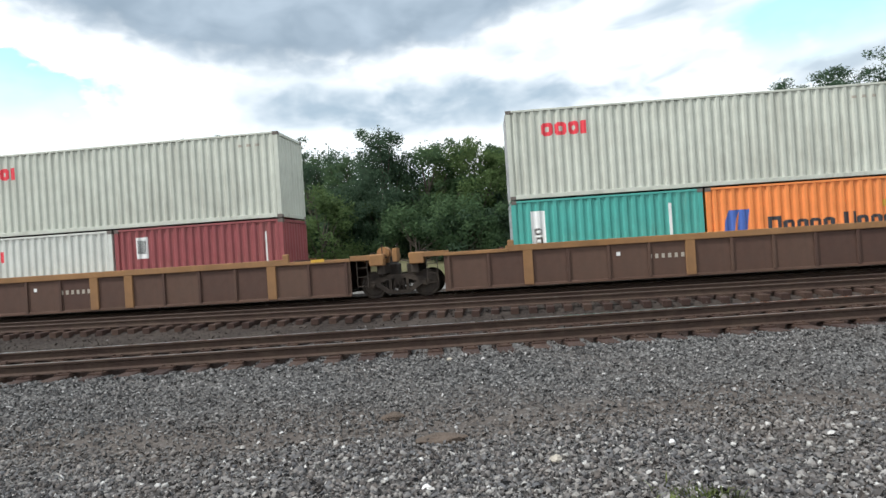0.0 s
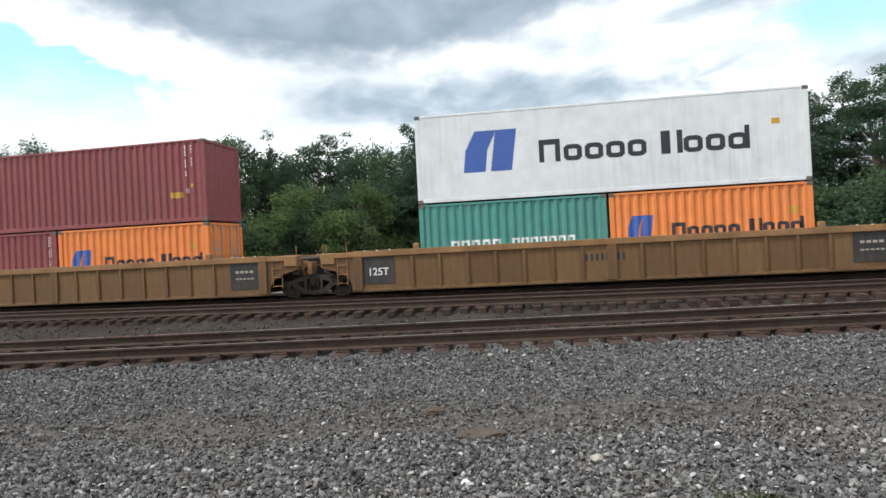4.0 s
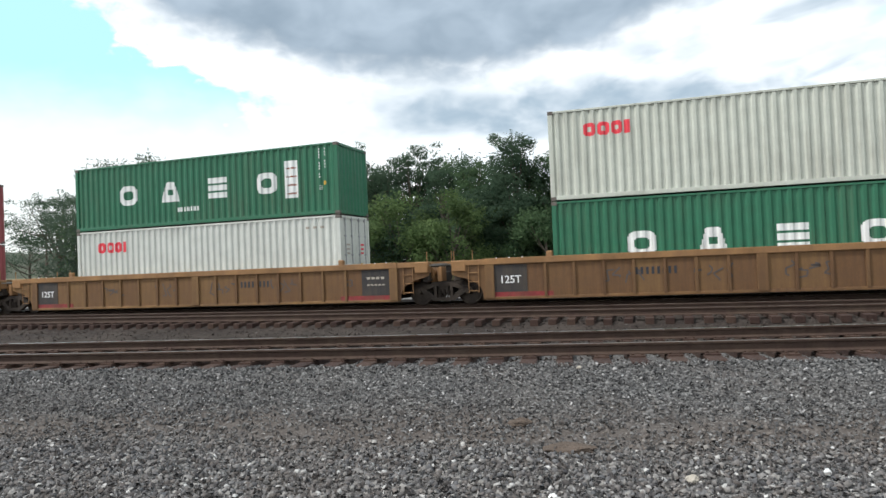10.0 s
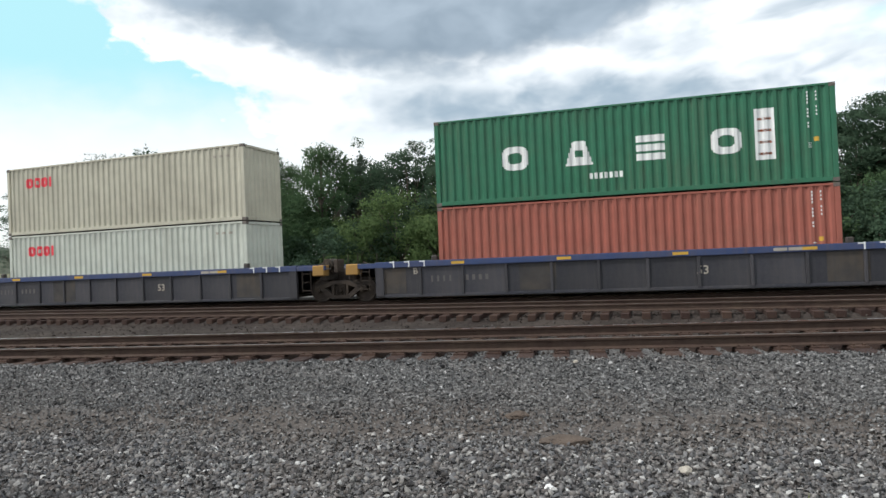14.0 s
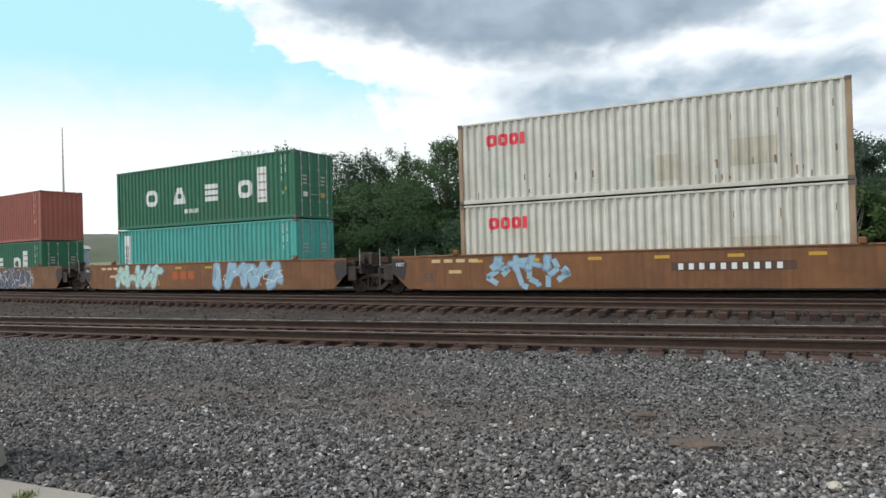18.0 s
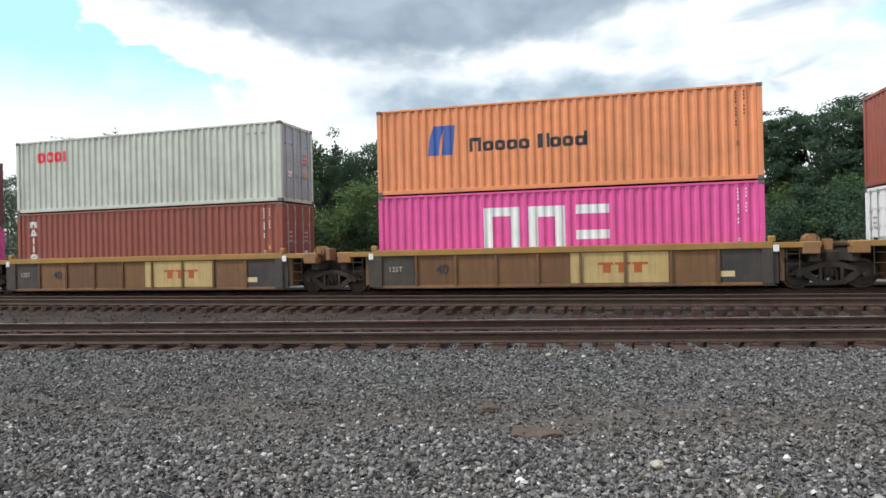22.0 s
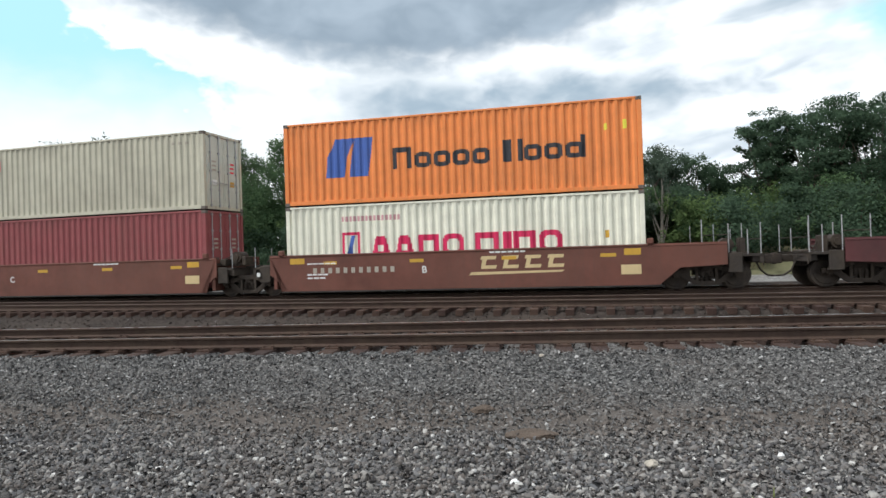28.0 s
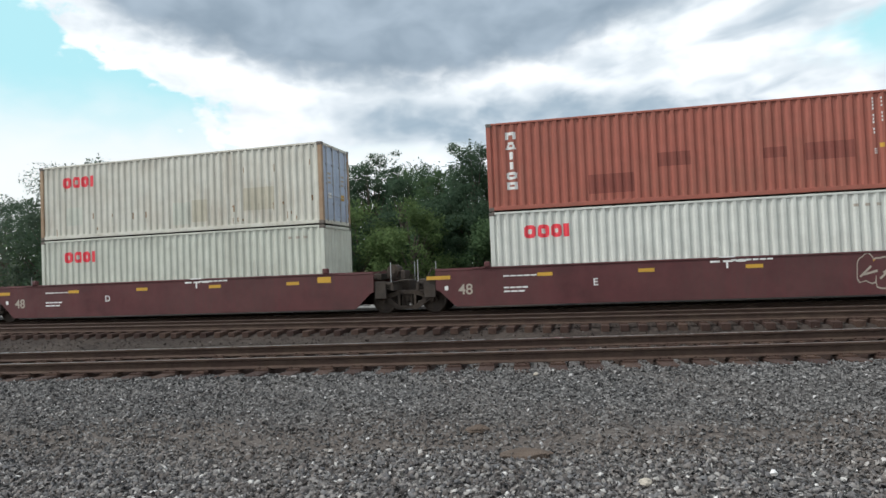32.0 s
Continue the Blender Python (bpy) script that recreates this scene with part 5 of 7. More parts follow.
def bogie(parent, x):
    b = bpy.data.objects.new("bogie", shared(("bolster",), bm_box(-0.18, 0.18, -1.0, 1.0, 0.38, 0.66), 0.02))
    scene.collection.objects.link(b)
    b.material_slots[0].link = "OBJECT"
    b.material_slots[0].material = STEEL
    b.parent = parent
    b.matrix_basis = pose(x, 0, 0)
    for sx in (-0.88, 0.88):
        for sy in (-1, 1):
            piece("wheel", shared(("wheel",), wheel_mesh), WHEEL, b, pose(sx, sy * 0.745, 0.44, 0, 0, 0 if sy < 0 else 180))
            piece("bearing_cap", shared(("bearing_cap",), cap_mesh), STEEL, b, pose(sx, sy * 1.03, 0.46, 0, 0, 0 if sy < 0 else 180))
        piece("axle", shared(("axle",), lambda bm: rod(bm, (0, -0.95, 0), (0, 0.95, 0), 0.08, 10)), STEEL, b, pose(sx, 0, 0.44))
    for sy in (-1, 1):
        piece("side_frame", shared(("side_frame",), frame_side_mesh), STEEL, b, pose(0, sy * 1.0, 0))
        for x2 in (-0.15, 0.0, 0.15):
            piece("spring", shared(("spring",), spring_mesh), STEEL, b, pose(x2, sy * 1.0, 0))
    return b


STYLE = dict(
    # top of sill, panel, chord, ribs, spacing, end shape, description
    brown=(1.49, "car_brown", "car_chord", "car_chord", 1.28, "open", "brown ribbed well car with a worn orange sill"),
    tan=(1.50, "car_tan", "car_tan_highlit", "car_tan", 0.94, "arch", "rusty orange-tan ribbed well car"),
    yellow=(1.28, "car_yellow", "car_yellow", "car_yellow", 1.18, "arch", "dirty yellow well car with ribbed sides"),
    blue=(1.37, "car_blue", "car_bluetop", "car_blue", 1.45, "open", "weathered blue and grey ribbed well car"),
    orange=(1.42, "car_orange", "car_orange", None, 0, "slope", "smooth-sided rust-orange well car with painted tags"),
    ochre=(1.44, "car_ochre", "car_edge", "car_ochre", 1.42, "open", "ochre ribbed well car with a yellow sill edge"),
    red=(1.45, "car_red", "car_red", None, 0, "slope", "smooth-sided mineral red well car"),
    wine=(1.45, "car_wine", "car_wine", None, 0, "slope", "smooth-sided dark wine-red well car"),
)
BOT = 0.17


def patch(ob, name, x0, x1, z0, z1, mat, label="", y=1.445):
    bm = bmesh.new()
    box(bm, x0, x1, -y - 0.006, -y + 0.01, z0, z1)
    return part(name, bm, mat, ob, label)


def bars(ob, name, x0, x1, n, z0, z1, mat, y=1.445, fill=0.7):
    bm = bmesh.new()
    st = (x1 - x0) / n
    for k in range(n):
        box(bm, x0 + k * st, x0 + k * st + st * fill, -y - 0.007, -y + 0.01, z0, z1)
    return tagged(part(name, bm, mat, ob), kind="stuff")


def words(ob, text, x, z, size, mat, y=1.45):
    return piece("lettering", lettering(text, size), mat, ob, pose(x, -y - 0.004, z))


def tag(ob, x, z, w, h, n, fill, edge, seed, y):
    """Sprayed shapes: n clusters of fat crossing strokes, each with a rim of the edge colour and a pale glint."""
    rng = random.Random(seed)
    strokes = []
    for k in range(n):
        cx, lean = x + w * (k + 0.5) / n, rng.uniform(-0.12, 0.22) * h
        half = w / n * 0.5
        for q in range(3):
            if q == 0 or rng.random() < 0.45:
                a = (cx + rng.uniform(-0.75, -0.1) * half - lean, z + h * rng.uniform(0.0, 0.12))
                b = (cx + rng.uniform(-0.5, 0.2) * half + lean, z + h * rng.uniform(0.86, 1.0))
            elif q == 1:
                a = (cx + rng.uniform(-0.6, 0.0) * half, z + h * rng.uniform(0.35, 0.95))
                b = (cx + rng.uniform(0.5, 1.0) * half, z + h * rng.uniform(0.05, 0.55))
            else:
                a = (cx - 0.7 * half, z + h * rng.uniform(0.1, 0.9))
                b = (cx + 0.95 * half, z + h * rng.uniform(0.3, 0.98))
            strokes.append((a, b, min(half * 0.42, h * 0.19) * rng.uniform(0.85, 1.2)))
    for mat, grow, dy in ((edge, 0.045, 0.004), (fill, 0.0, 0.012)):
        for k, ((x0, z0), (x1, z1), t) in enumerate(strokes):
            bm = bmesh.new()
            d = math.hypot(x1 - x0, z1 - z0) or 1
            ux, uz = (x1 - x0) / d, (z1 - z0) / d
            t, r = t + grow, grow
            tip = t * 0.9
            prof = ((0, 1), (d, 0.85), (d + tip * 0.5, 0.55), (d + tip, 0.0), (d + tip * 0.5, -0.5), (d, -0.9), (0, -1), (-tip * 0.5, -0.6), (-tip, 0.1), (-tip * 0.5, 0.6))
            bm.faces.new([bm.verts.new((x0 + (a + (r if a > 0 else -r)) * ux - c * t * uz, -y - dy - 0.0003 * k, z0 + (a + (r if a > 0 else -r)) * uz + c * t * ux)) for a, c in prof])
            part("sprayed_shape", bm, mat, ob)
    for k, ((x0, z0), (x1, z1), t) in enumerate(strokes[::2]):
        bm = bmesh.new()
        ax, az2, bx, bz = x0 + (x1 - x0) * 0.25, z0 + (z1 - z0) * 0.25, x0 + (x1 - x0) * 0.8, z0 + (z1 - z0) * 0.8
        d = math.hypot(bx - ax, bz - az2) or 1
        nx, nz = -(bz - az2) / d * t, (bx - ax) / d * t
        bm.faces.new([bm.verts.new((px, -y - 0.0215 - 0.0003 * k, pz)) for px, pz in ((ax + nx * 0.5, az2 + nz * 0.5), (bx + nx * 0.45, bz + nz * 0.45), (bx + nx * 0.65, bz + nz * 0.65), (ax + nx * 0.72, az2 + nz * 0.72))])
        part("sprayed_line", bm, edge, ob)


def bubble(ob, x, z, w, h, n, fill, edge, seed, y):
    """Sprayed bubble shapes: n fat blobs with a darker rim."""
    for mat, grow, dy in ((edge, 1.0, 0.004), (fill, 0.91, 0.009)):
        r2 = random.Random(seed)
        for k in range(n):
            bm = bmesh.new()
            cx, cz = x + w * (k + 0.5) / n, z + h * (0.5 + r2.uniform(-0.08, 0.08))
            rx, rz = w / n * 0.60 * r2.uniform(0.85, 1.15), h * 0.5 * r2.uniform(0.85, 1.05)
            ph = r2.uniform(0, 6)
            pts = []
            for q in range(22):
                a = 2 * math.pi * q / 22
                sq = 1.0 / max(abs(math.cos(a)), abs(math.sin(a))) ** 0.55
                rr = sq * (1 + 0.10 * math.sin(3 * a + ph) + 0.07 * math.sin(5 * a + ph * 2))
                pts.append((cx + math.cos(a) * rx * rr * grow, cz + math.sin(a) * rz * rr * grow))
            yy = -y - dy - 0.0004 * k
            bm.faces.new([bm.verts.new((px, yy, pz)) for px, pz in pts])
            part("sprayed_shape", bm, mat, ob)
    r2 = random.Random(seed + 1)
    for k in range(n):
        cx, cz = x + w * (k + 0.5) / n, z + h * 0.5
        for q in range(2):
            bm = bmesh.new()
            a = r2.uniform(-0.9, 0.9) + (1.57 if q else 0)
            l = h * r2.uniform(0.14, 0.24)
            c, s = math.cos(a), math.sin(a)
            ox, oz = r2.uniform(-0.1, 0.1) * h, r2.uniform(-0.12, 0.12) * h
            t = 0.03
            bm.faces.new([bm.verts.new((cx + ox + i * l * c - j * t * s, -y - 0.014, cz + oz + i * l * s + j * t * c)) for i, j in ((-1, -1), (1, -1), (1, 1), (-1, 1))])
            part("sprayed_line", bm, edge, ob)


def scrawl(ob, x, z, w, h, n, mat, seed, y, t=0.035):
    """Thin sprayed strokes."""
    rng = random.Random(seed)
    for k in range(n):
        bm = bmesh.new()
        cx = x + w * (k + 0.3) / n
        pts = [(cx + rng.uniform(-0.3, 0.9) * w / n, z + h * rng.random()) for _ in range(5)]
        pts.sort(key=lambda p: p[1] * (1 if k % 2 else -1))
        for (x0, z0), (x1, z1) in zip(pts, pts[1:]):
            d = math.hypot(x1 - x0, z1 - z0) or 1
            nx, nz = -(z1 - z0) / d * t / 2, (x1 - x0) / d * t / 2
            bm.faces.new([bm.verts.new((a, -y - 0.005 - 0.0003 * k, b)) for a, b in ((x0 - nx, z0 - nz), (x1 - nx, z1 - nz), (x1 + nx, z1 + nz), (x0 + nx, z0 + nz))])
        part("sprayed_line", bm, mat, ob)


def car_end(ob, style, sgn, half, inner, kind, seed):
    """The end of a unit: sgn -1 left or +1 right; half: container centre to the joint or coupler face; inner: where the well ends."""
    top, pan, cho, rib, sp, shape, _ = STYLE[style]
    panel, chord = P[pan], P[cho]
    X = lambda d: sgn * (half - d)          # d metres in from the joint
    coupled = kind == "C"
    tx = 2.1 if coupled else 0.0            # truck centre, in from the joint
    end = tx + 1.5                          # where the full-depth side stops
    gap = 0.42
    lip = 0.55 if coupled else 0.36
    e0 = (1.55 if coupled else 1.05) if shape == "slope" else lip
    for sy in (-1, 1):
        y0, y1 = (-1.44, -1.40) if sy < 0 else (1.40, 1.44)
        bm = bmesh.new()
        if shape == "arch":
            pts = [(X(inner_d(half, inner)), top), (X(lip), top - 0.06), (X(lip), 1.02)]
            if coupled:
                for k in range(1, 13):
                    a = math.pi * k / 12
                    pts.append((X(tx - 1.42 * math.cos(a)), BOT + 0.80 * math.sin(a) ** 0.7))
            else:
                for k in range(1, 9):
                    a = 0.26 + (math.pi / 2 - 0.26) * k / 8
                    pts.append((X(1.42 * math.sin(a)), BOT + 0.82 * math.cos(a) ** 0.7))
            pts += [(X(end), BOT), (X(inner_d(half, inner)), BOT)]
        elif shape == "slope":
            pts = [(X(inner_d(half, inner)), top), (X(e0), top), (X(e0), 0.76), (X(tx + (0.80 if coupled else 1.18)), 0.70), (X(tx + (1.40 if coupled else 1.72)), BOT + 0.02), (X(inner_d(half, inner)), BOT + 0.02)]
        else:
            pts = [(X(inner_d(half, inner)), top - 0.16), (X(end), top - 0.16), (X(end), BOT + 0.03), (X(inner_d(half, inner)), BOT + 0.03)]
        clean = []
        for p in pts:
            if not clean or abs(p[0] - clean[-1][0]) + abs(p[1] - clean[-1][1]) > 1e-3:
                clean.append(p)
        if max(p[0] for p in clean) - min(p[0] for p in clean) > 0.05:
            prism(bm, clean, y0, y1)
            part("end_side_plate", bm, P["car_grey"] if style == "ochre" else panel, ob)
        else:
            bm.free()
        bm = bmesh.new()
        a, b = sorted((X(inner_d(half, inner)), X(e0)))
        ya, yb = (-1.49, -1.36) if sy < 0 else (1.36, 1.49)
        if shape == "slope":
            ya, yb = (-1.45, -1.36) if sy < 0 else (1.36, 1.45)
        box(bm, a, b, ya, yb, top - (0.09 if shape == "slope" else 0.20), top - 0.03)
        part("end_beam", bm, chord, ob, "", 0.012)
        if style == "orange" and sy < 0:
            bm = bmesh.new()
            prism(bm, [(X(e0 - 0.002), top - 0.12), (X(e0 - 0.002), 0.765), (X(max(e0, tx + 0.79) + 0.1), 0.71), (X(max(e0, tx + 0.79) + 0.5), 0.50), (X(max(e0, tx + 0.79) + 0.65), top - 0.30), (X(max(e0, tx + 0.79) + 0.5), top - 0.12)], -1.447, -1.43)
            part("dark_end_panel", bm, P["car_black"], ob, "black grimed end panel")
            if sgn < 0 and not coupled:
                words(ob, "125T", X(1.38), 1.10, 0.18, WHITE_INK, 1.45)
    # deck over the truck, bulkhead at the well's end
    deck = top if shape != "slope" else top - 0.10
    bm = bmesh.new()
    a, b = sorted((X(half - 6.42), X(e0)))
    box(bm, a, b, -1.36, 1.36, deck - 0.17, deck - 0.12)
    for k in range(int((b - a) / 0.22)):
        box(bm, a + 0.05 + k * 0.22, a + 0.15 + k * 0.22, -1.3, 1.3, deck - 0.125, deck - 0.10)
    tagged(part("end_deck", bm, SILVER if style in ("tan", "blue") else DARK, ob), kind="stuff")
    if shape == "slope":
        bm = bmesh.new()
        box(bm, *sorted((X(lip), X(e0))), -1.38, 1.38, 0.98, 1.06)
        box(bm, *sorted((X(lip), X(lip + 0.10))), -1.38, 1.38, 0.78, 1.06)
        part("end_platform", bm, DARK, ob, "dark low end platform", 0.01)
    bm = bmesh.new()
    xa = X(half - 6.42)
    box(bm, min(xa, xa + sgn * 0.12), max(xa, xa + sgn * 0.12), -1.38, 1.38, BOT + 0.1, top - 0.05)
    part("bulkhead", bm, panel, ob)
    bm = bmesh.new()
    a, b = sorted((X(tx + 0.55), X(0.15 if not coupled else 0.7)))
    box(bm, a, b, -0.38, 0.38, 0.62, 1.12)
    box(bm, *sorted((X(lip + 0.05), X(lip + 0.30))), -1.30, 1.30, 0.80, 1.06 if shape == "slope" else top - 0.15)
    part("end_sill_box", bm, DARK, ob, "", 0.03)
    # stanchions, each on its own, and a low rail between the outer two
    rng = random.Random(seed)
    post = BAR if shape == "slope" else STEEL if style in ("blue", "ochre", "brown") else chord
    foot = 1.02 if shape == "slope" else top - 0.1
    spots = (lip + 0.06, lip + 0.42, lip + 0.95, lip + 1.7) if coupled else (lip + 0.08,)
    for k, d in enumerate(spots):
        for y in (-1.36, 1.36):
            bm = bmesh.new()
            rod(bm, (X(d), y, foot), (X(d), y, top + (0.62 if k != 1 else 0.40) * rng.uniform(0.8, 1.1) * (1.0 if coupled else 0.55)), 0.017, 6)
            part("stanchion", bm, post, ob)
    if coupled:
        bm = bmesh.new()
        rod(bm, (X(spots[2]), -1.36, top + 0.20), (X(spots[3]), -1.36, top + 0.20), 0.015, 6)
        rod(bm, (X(spots[0]), -1.36, top + 0.05), (X(spots[0]), 1.36, top + 0.05), 0.015, 6)
        part("handrail", bm, STEEL, ob)
    if shape != "slope":
        bm = bmesh.new()
        x = X(lip + 0.50) if coupled else X(lip + 0.75)
        for dx in (-0.17, 0.17):
            rod(bm, (x + dx, -1.47, 0.40), (x + dx, -1.47, top - 0.1), 0.013, 6)
        for z in (0.46, 0.76, 1.06):
            rod(bm, (x - 0.17, -1.47, z), (x + 0.17, -1.47, z), 0.013, 6)
        part("ladder", bm, chord if style in ("yellow", "tan") else STEEL, ob)
        bm = bmesh.new()
        a, b = sorted((X(lip + 0.02), X(lip + 0.5)))
        box(bm, a, b, -1.50, -1.10, top - 0.40, top - 0.02)
        part("end_block", bm, P["car_edge"] if style == "blue" else P["car_chord"] if style in ("ochre", "brown") else chord, ob, "", 0.03)
    else:
        bm = bmesh.new()
        a, b = sorted((X(e0 - 0.02), X(e0 - 0.42)))
        box(bm, a, b, -1.40, -1.32, 0.55, 1.10)
        box(bm, a, b, -1.40, -1.15, 0.52, 0.57)
        part("step_box", bm, DARK, ob, "", 0.01)
    # brake cylinder, valves and pipes on the deck
    gear = P["car_chord"] if style in ("ochre", "yellow", "tan", "brown") else STEEL
    base = top - 0.12 if shape != "slope" else 1.05
    if not coupled:
        base = top - (0.70 if shape == "arch" else 0.30)
    c = lip + 0.95 if coupled else lip + 0.12
    if coupled or sgn > 0:
        bm = bmesh.new()
        rod(bm, (X(c), -1.05, base + 0.30), (X(c), -0.55, base + 0.30), 0.21, 14)
        rod(bm, (X(c), -1.10, base + 0.30), (X(c), -1.04, base + 0.30), 0.12, 12)
        part("brake_cylinder", bm, gear, ob)
        bm = bmesh.new()
        box(bm, *sorted((X(c - 0.15), X(c + 0.15))), -0.95, -0.6, base - 0.02, base + 0.16)
        box(bm, *sorted((X(c - 0.5), X(c - 0.33))), -1.2, -0.7, base, base + rng.uniform(0.3, 0.5))
        box(bm, *sorted((X(c + 0.4), X(c + 0.65))), -1.1, -0.5, base, base + rng.uniform(0.12, 0.3))
        part("brake_valve", bm, gear, ob, "", 0.02)
    bm = bmesh.new()
    tube(bm, [(X(lip + 0.3), -0.9, base + 0.05), (X(lip + 0.45), -0.85, base + 0.34), (X(lip + 0.8), -0.9, base + 0.2), (X(lip + 1.5), -0.95, base + 0.08)], 0.022)
    part("brake_pipe", bm, STEEL, ob)
    if coupled:
        bm = bmesh.new()
        box(bm, *sorted((X(0.18), X(1.0))), -0.10, 0.10, 0.76, 0.98)
        box(bm, *sorted((X(-0.06), X(0.22))), -0.17, 0.13, 0.72, 1.02)
        rod(bm, (X(0.02), -0.12, 0.70), (X(0.02), -0.12, 1.05), 0.06, 8)
        part("coupler", bm, STEEL, ob, "", 0.02)
        bm = bmesh.new()
        tube(bm, [(X(0.55), -0.35, 0.80), (X(0.42), -0.38, 0.52), (X(0.22), -0.30, 0.36), (X(0.0), -0.25, 0.34)], 0.03, 7)
        part("air_hose", bm, DARK, ob)
        bm = bmesh.new()
        rod(bm, (X(0.6), -1.35, 0.95), (X(0.42), -0.2, 0.98), 0.016, 6)
        rod(bm, (X(0.6), -1.35, 0.95), (X(0.55), -1.38, 0.70), 0.016, 6)
        part("uncoupling_lever", bm, STEEL, ob)
        bogie(ob, X(2.1))
        if seed == 41:
            bm = bmesh.new()
            rod(bm, (X(2.0), -1.05, top - 0.12), (X(2.0), -1.05, top + 0.66), 0.035, 8)
            part("brake_stand", bm, STEEL, ob, "dark handbrake stand", 0.004)
            bm = bmesh.new()
            rod(bm, (X(2.0), -1.13, top + 0.78), (X(2.0), -1.09, top + 0.78), 0.27, 20, 0.24)
            rod(bm, (X(2.0), -1.16, top + 0.78), (X(2.0), -1.12, top + 0.78), 0.07, 10)
            part("brake_wheel", bm, ink("brake wheel red", (0.46, 0.075, 0.05)), ob, "round red handbrake wheel", 0.006)
    elif sgn > 0:
        bogie(ob, X(0.0))


def inner_d(half, inner):
    return half - inner


def well_unit(i, u, style, hl, hr, lk, rk, label):
    """One platform of a well car; hl and hr: container centre to its left and right joint."""
    top, pan, cho, rib, sp, shape, desc = STYLE[style]
    ob = thing("well_car", label or desc, "freight car", "well cars of the train")
    panel, chord = P[pan], P[cho]
    el, er = (3.6 if lk == "C" else 1.5), (3.6 if rk == "C" else 1.5)
    xl, xr = -max(6.35, min(8.4, hl - el)), max(6.35, min(8.4, hr - er))
    if shape == "slope":
        xl, xr = -max(6.2, hl - el - 0.8), max(6.2, hr - er - 0.8)
    if hl < 8.5:
        xl, xr = -6.22, 6.22
    for sy in (-1, 1):
        y0, y1 = (-1.44, -1.40) if sy < 0 else (1.40, 1.44)
        bm = bmesh.new()
        box(bm, xl, xr, y0, y1, BOT + 0.02, top - (0.03 if shape == "slope" else 0.18))
        part("side_plate", bm, panel, ob)
        ya, yb = (-1.51, -1.34) if sy < 0 else (1.34, 1.51)
        bm = bmesh.new()
        ca, cb = (max(xl, -6.3), min(xr, 6.3)) if style == "brown" else (xl, xr)
        box(bm, ca, cb, ya + (0.05 if shape == "slope" and sy < 0 else 0), yb, top - (0.06 if shape == "slope" else 0.20), top)
        part("top_chord", bm, chord, ob, "", 0.012)
        for a, b in ((xl, ca), (cb, xr)):
            if b - a > 0.3:
                bm = bmesh.new()
                box(bm, a, b, ya, yb, top - 0.21, top - 0.10)
                part("deck_plank", bm, chord, ob, "worn plank along the end deck", 0.01)
        bm = bmesh.new()
        lo = 0.068 if shape == "slope" else 0.03
        box(bm, xl, xr, ya + (lo if sy < 0 else 0), yb - (lo if sy > 0 else 0), BOT - 0.02, BOT + (0.0 if shape == "slope" else 0.07))
        part("bottom_chord", bm, panel if shape != "slope" else P["car_black"], ob, "", 0.01)
        if rib:
            n = max(3, round((xr - xl) / sp))
            rm = shared(("rib", top), bm_box(-0.045, 0.045, -1.495, -1.43, BOT + 0.06, top - 0.19), 0.008)
            rw = shared(("wide_rib", top), bm_box(-0.15, 0.15, -1.505, -1.43, BOT + 0.03, top - 0.10), 0.012)
            xs = [xl + 0.15 + (xr - xl - 0.3) * k / n for k in range(n + 1)]
            if sy < 0:
                for a, b in zip(xs, xs[1:]):
                    bay = shared(("bay_panel", top, round(b - a, 3)), bm_box((a - b) / 2 + 0.06, (b - a) / 2 - 0.06, -1.4435, -1.43, BOT + 0.09, top - 0.22))
                    piece("bay_panel", bay, P["car_grey"] if style == "ochre" and (a == xs[0] or b == xs[-1]) else panel, ob, pose((a + b) / 2, 0, 0))
                for k, x in enumerate(xs):
                    if style == "tan" and 0 < k < n and (x < xl + 1.45 or x > xr - 1.45):
                        continue
                    wide = (k in (0, n) and style != "brown") or (style == "brown" and min(abs(x), abs(abs(x) - 6.1)) < sp * 0.5) or (style in ("tan",) and k == n // 2)
                    piece("wide_rib" if wide else "rib", rw if wide else rm, P["car_grey"] if style == "ochre" and k in (0, n) else P[rib] if (wide or style != "brown") else panel, ob, pose(x, 0, 0))
            else:
                bm = bmesh.new()
                for x in xs:
                    box(bm, x - 0.045, x + 0.045, 1.43, 1.495, BOT + 0.06, top - 0.19)
                tagged(part("far_rib_row", bm, P[rib], ob), kind="stuff")
    bm = bmesh.new()
    for k in range(7):
        x = xl + 0.5 + (xr - xl - 1.0) * k / 6
        box(bm, x - 0.12, x + 0.12, -1.38, 1.38, BOT + 0.02, BOT + 0.12)
    box(bm, xl + 0.2, xr - 0.2, -1.30, -1.1, BOT + 0.03, BOT + 0.13)
    box(bm, xl + 0.2, xr - 0.2, 1.1, 1.30, BOT + 0.03, BOT + 0.13)
    part("well_floor", bm, DARK, ob)
    car_end(ob, style, -1, hl, -xl, lk, i * 2)
    car_end(ob, style, 1, hr, xr, rk, i * 2 + 1)
    # corner guides
    for sx in (-1, 1):
        bm = bmesh.new()
        box(bm, sx * 6.2 - 0.10, sx * 6.2 + 0.10, -1.50, -1.33, top - 0.02, top + 0.17)
        part("corner_guide", bm, chord if style not in ("blue",) else P["car_black"], ob, "", 0.03)
    car_marks(ob, i, style, top, xl, xr, lk, rk)
    MOVERS.append((ob, u, pose(0, 0, 0)))


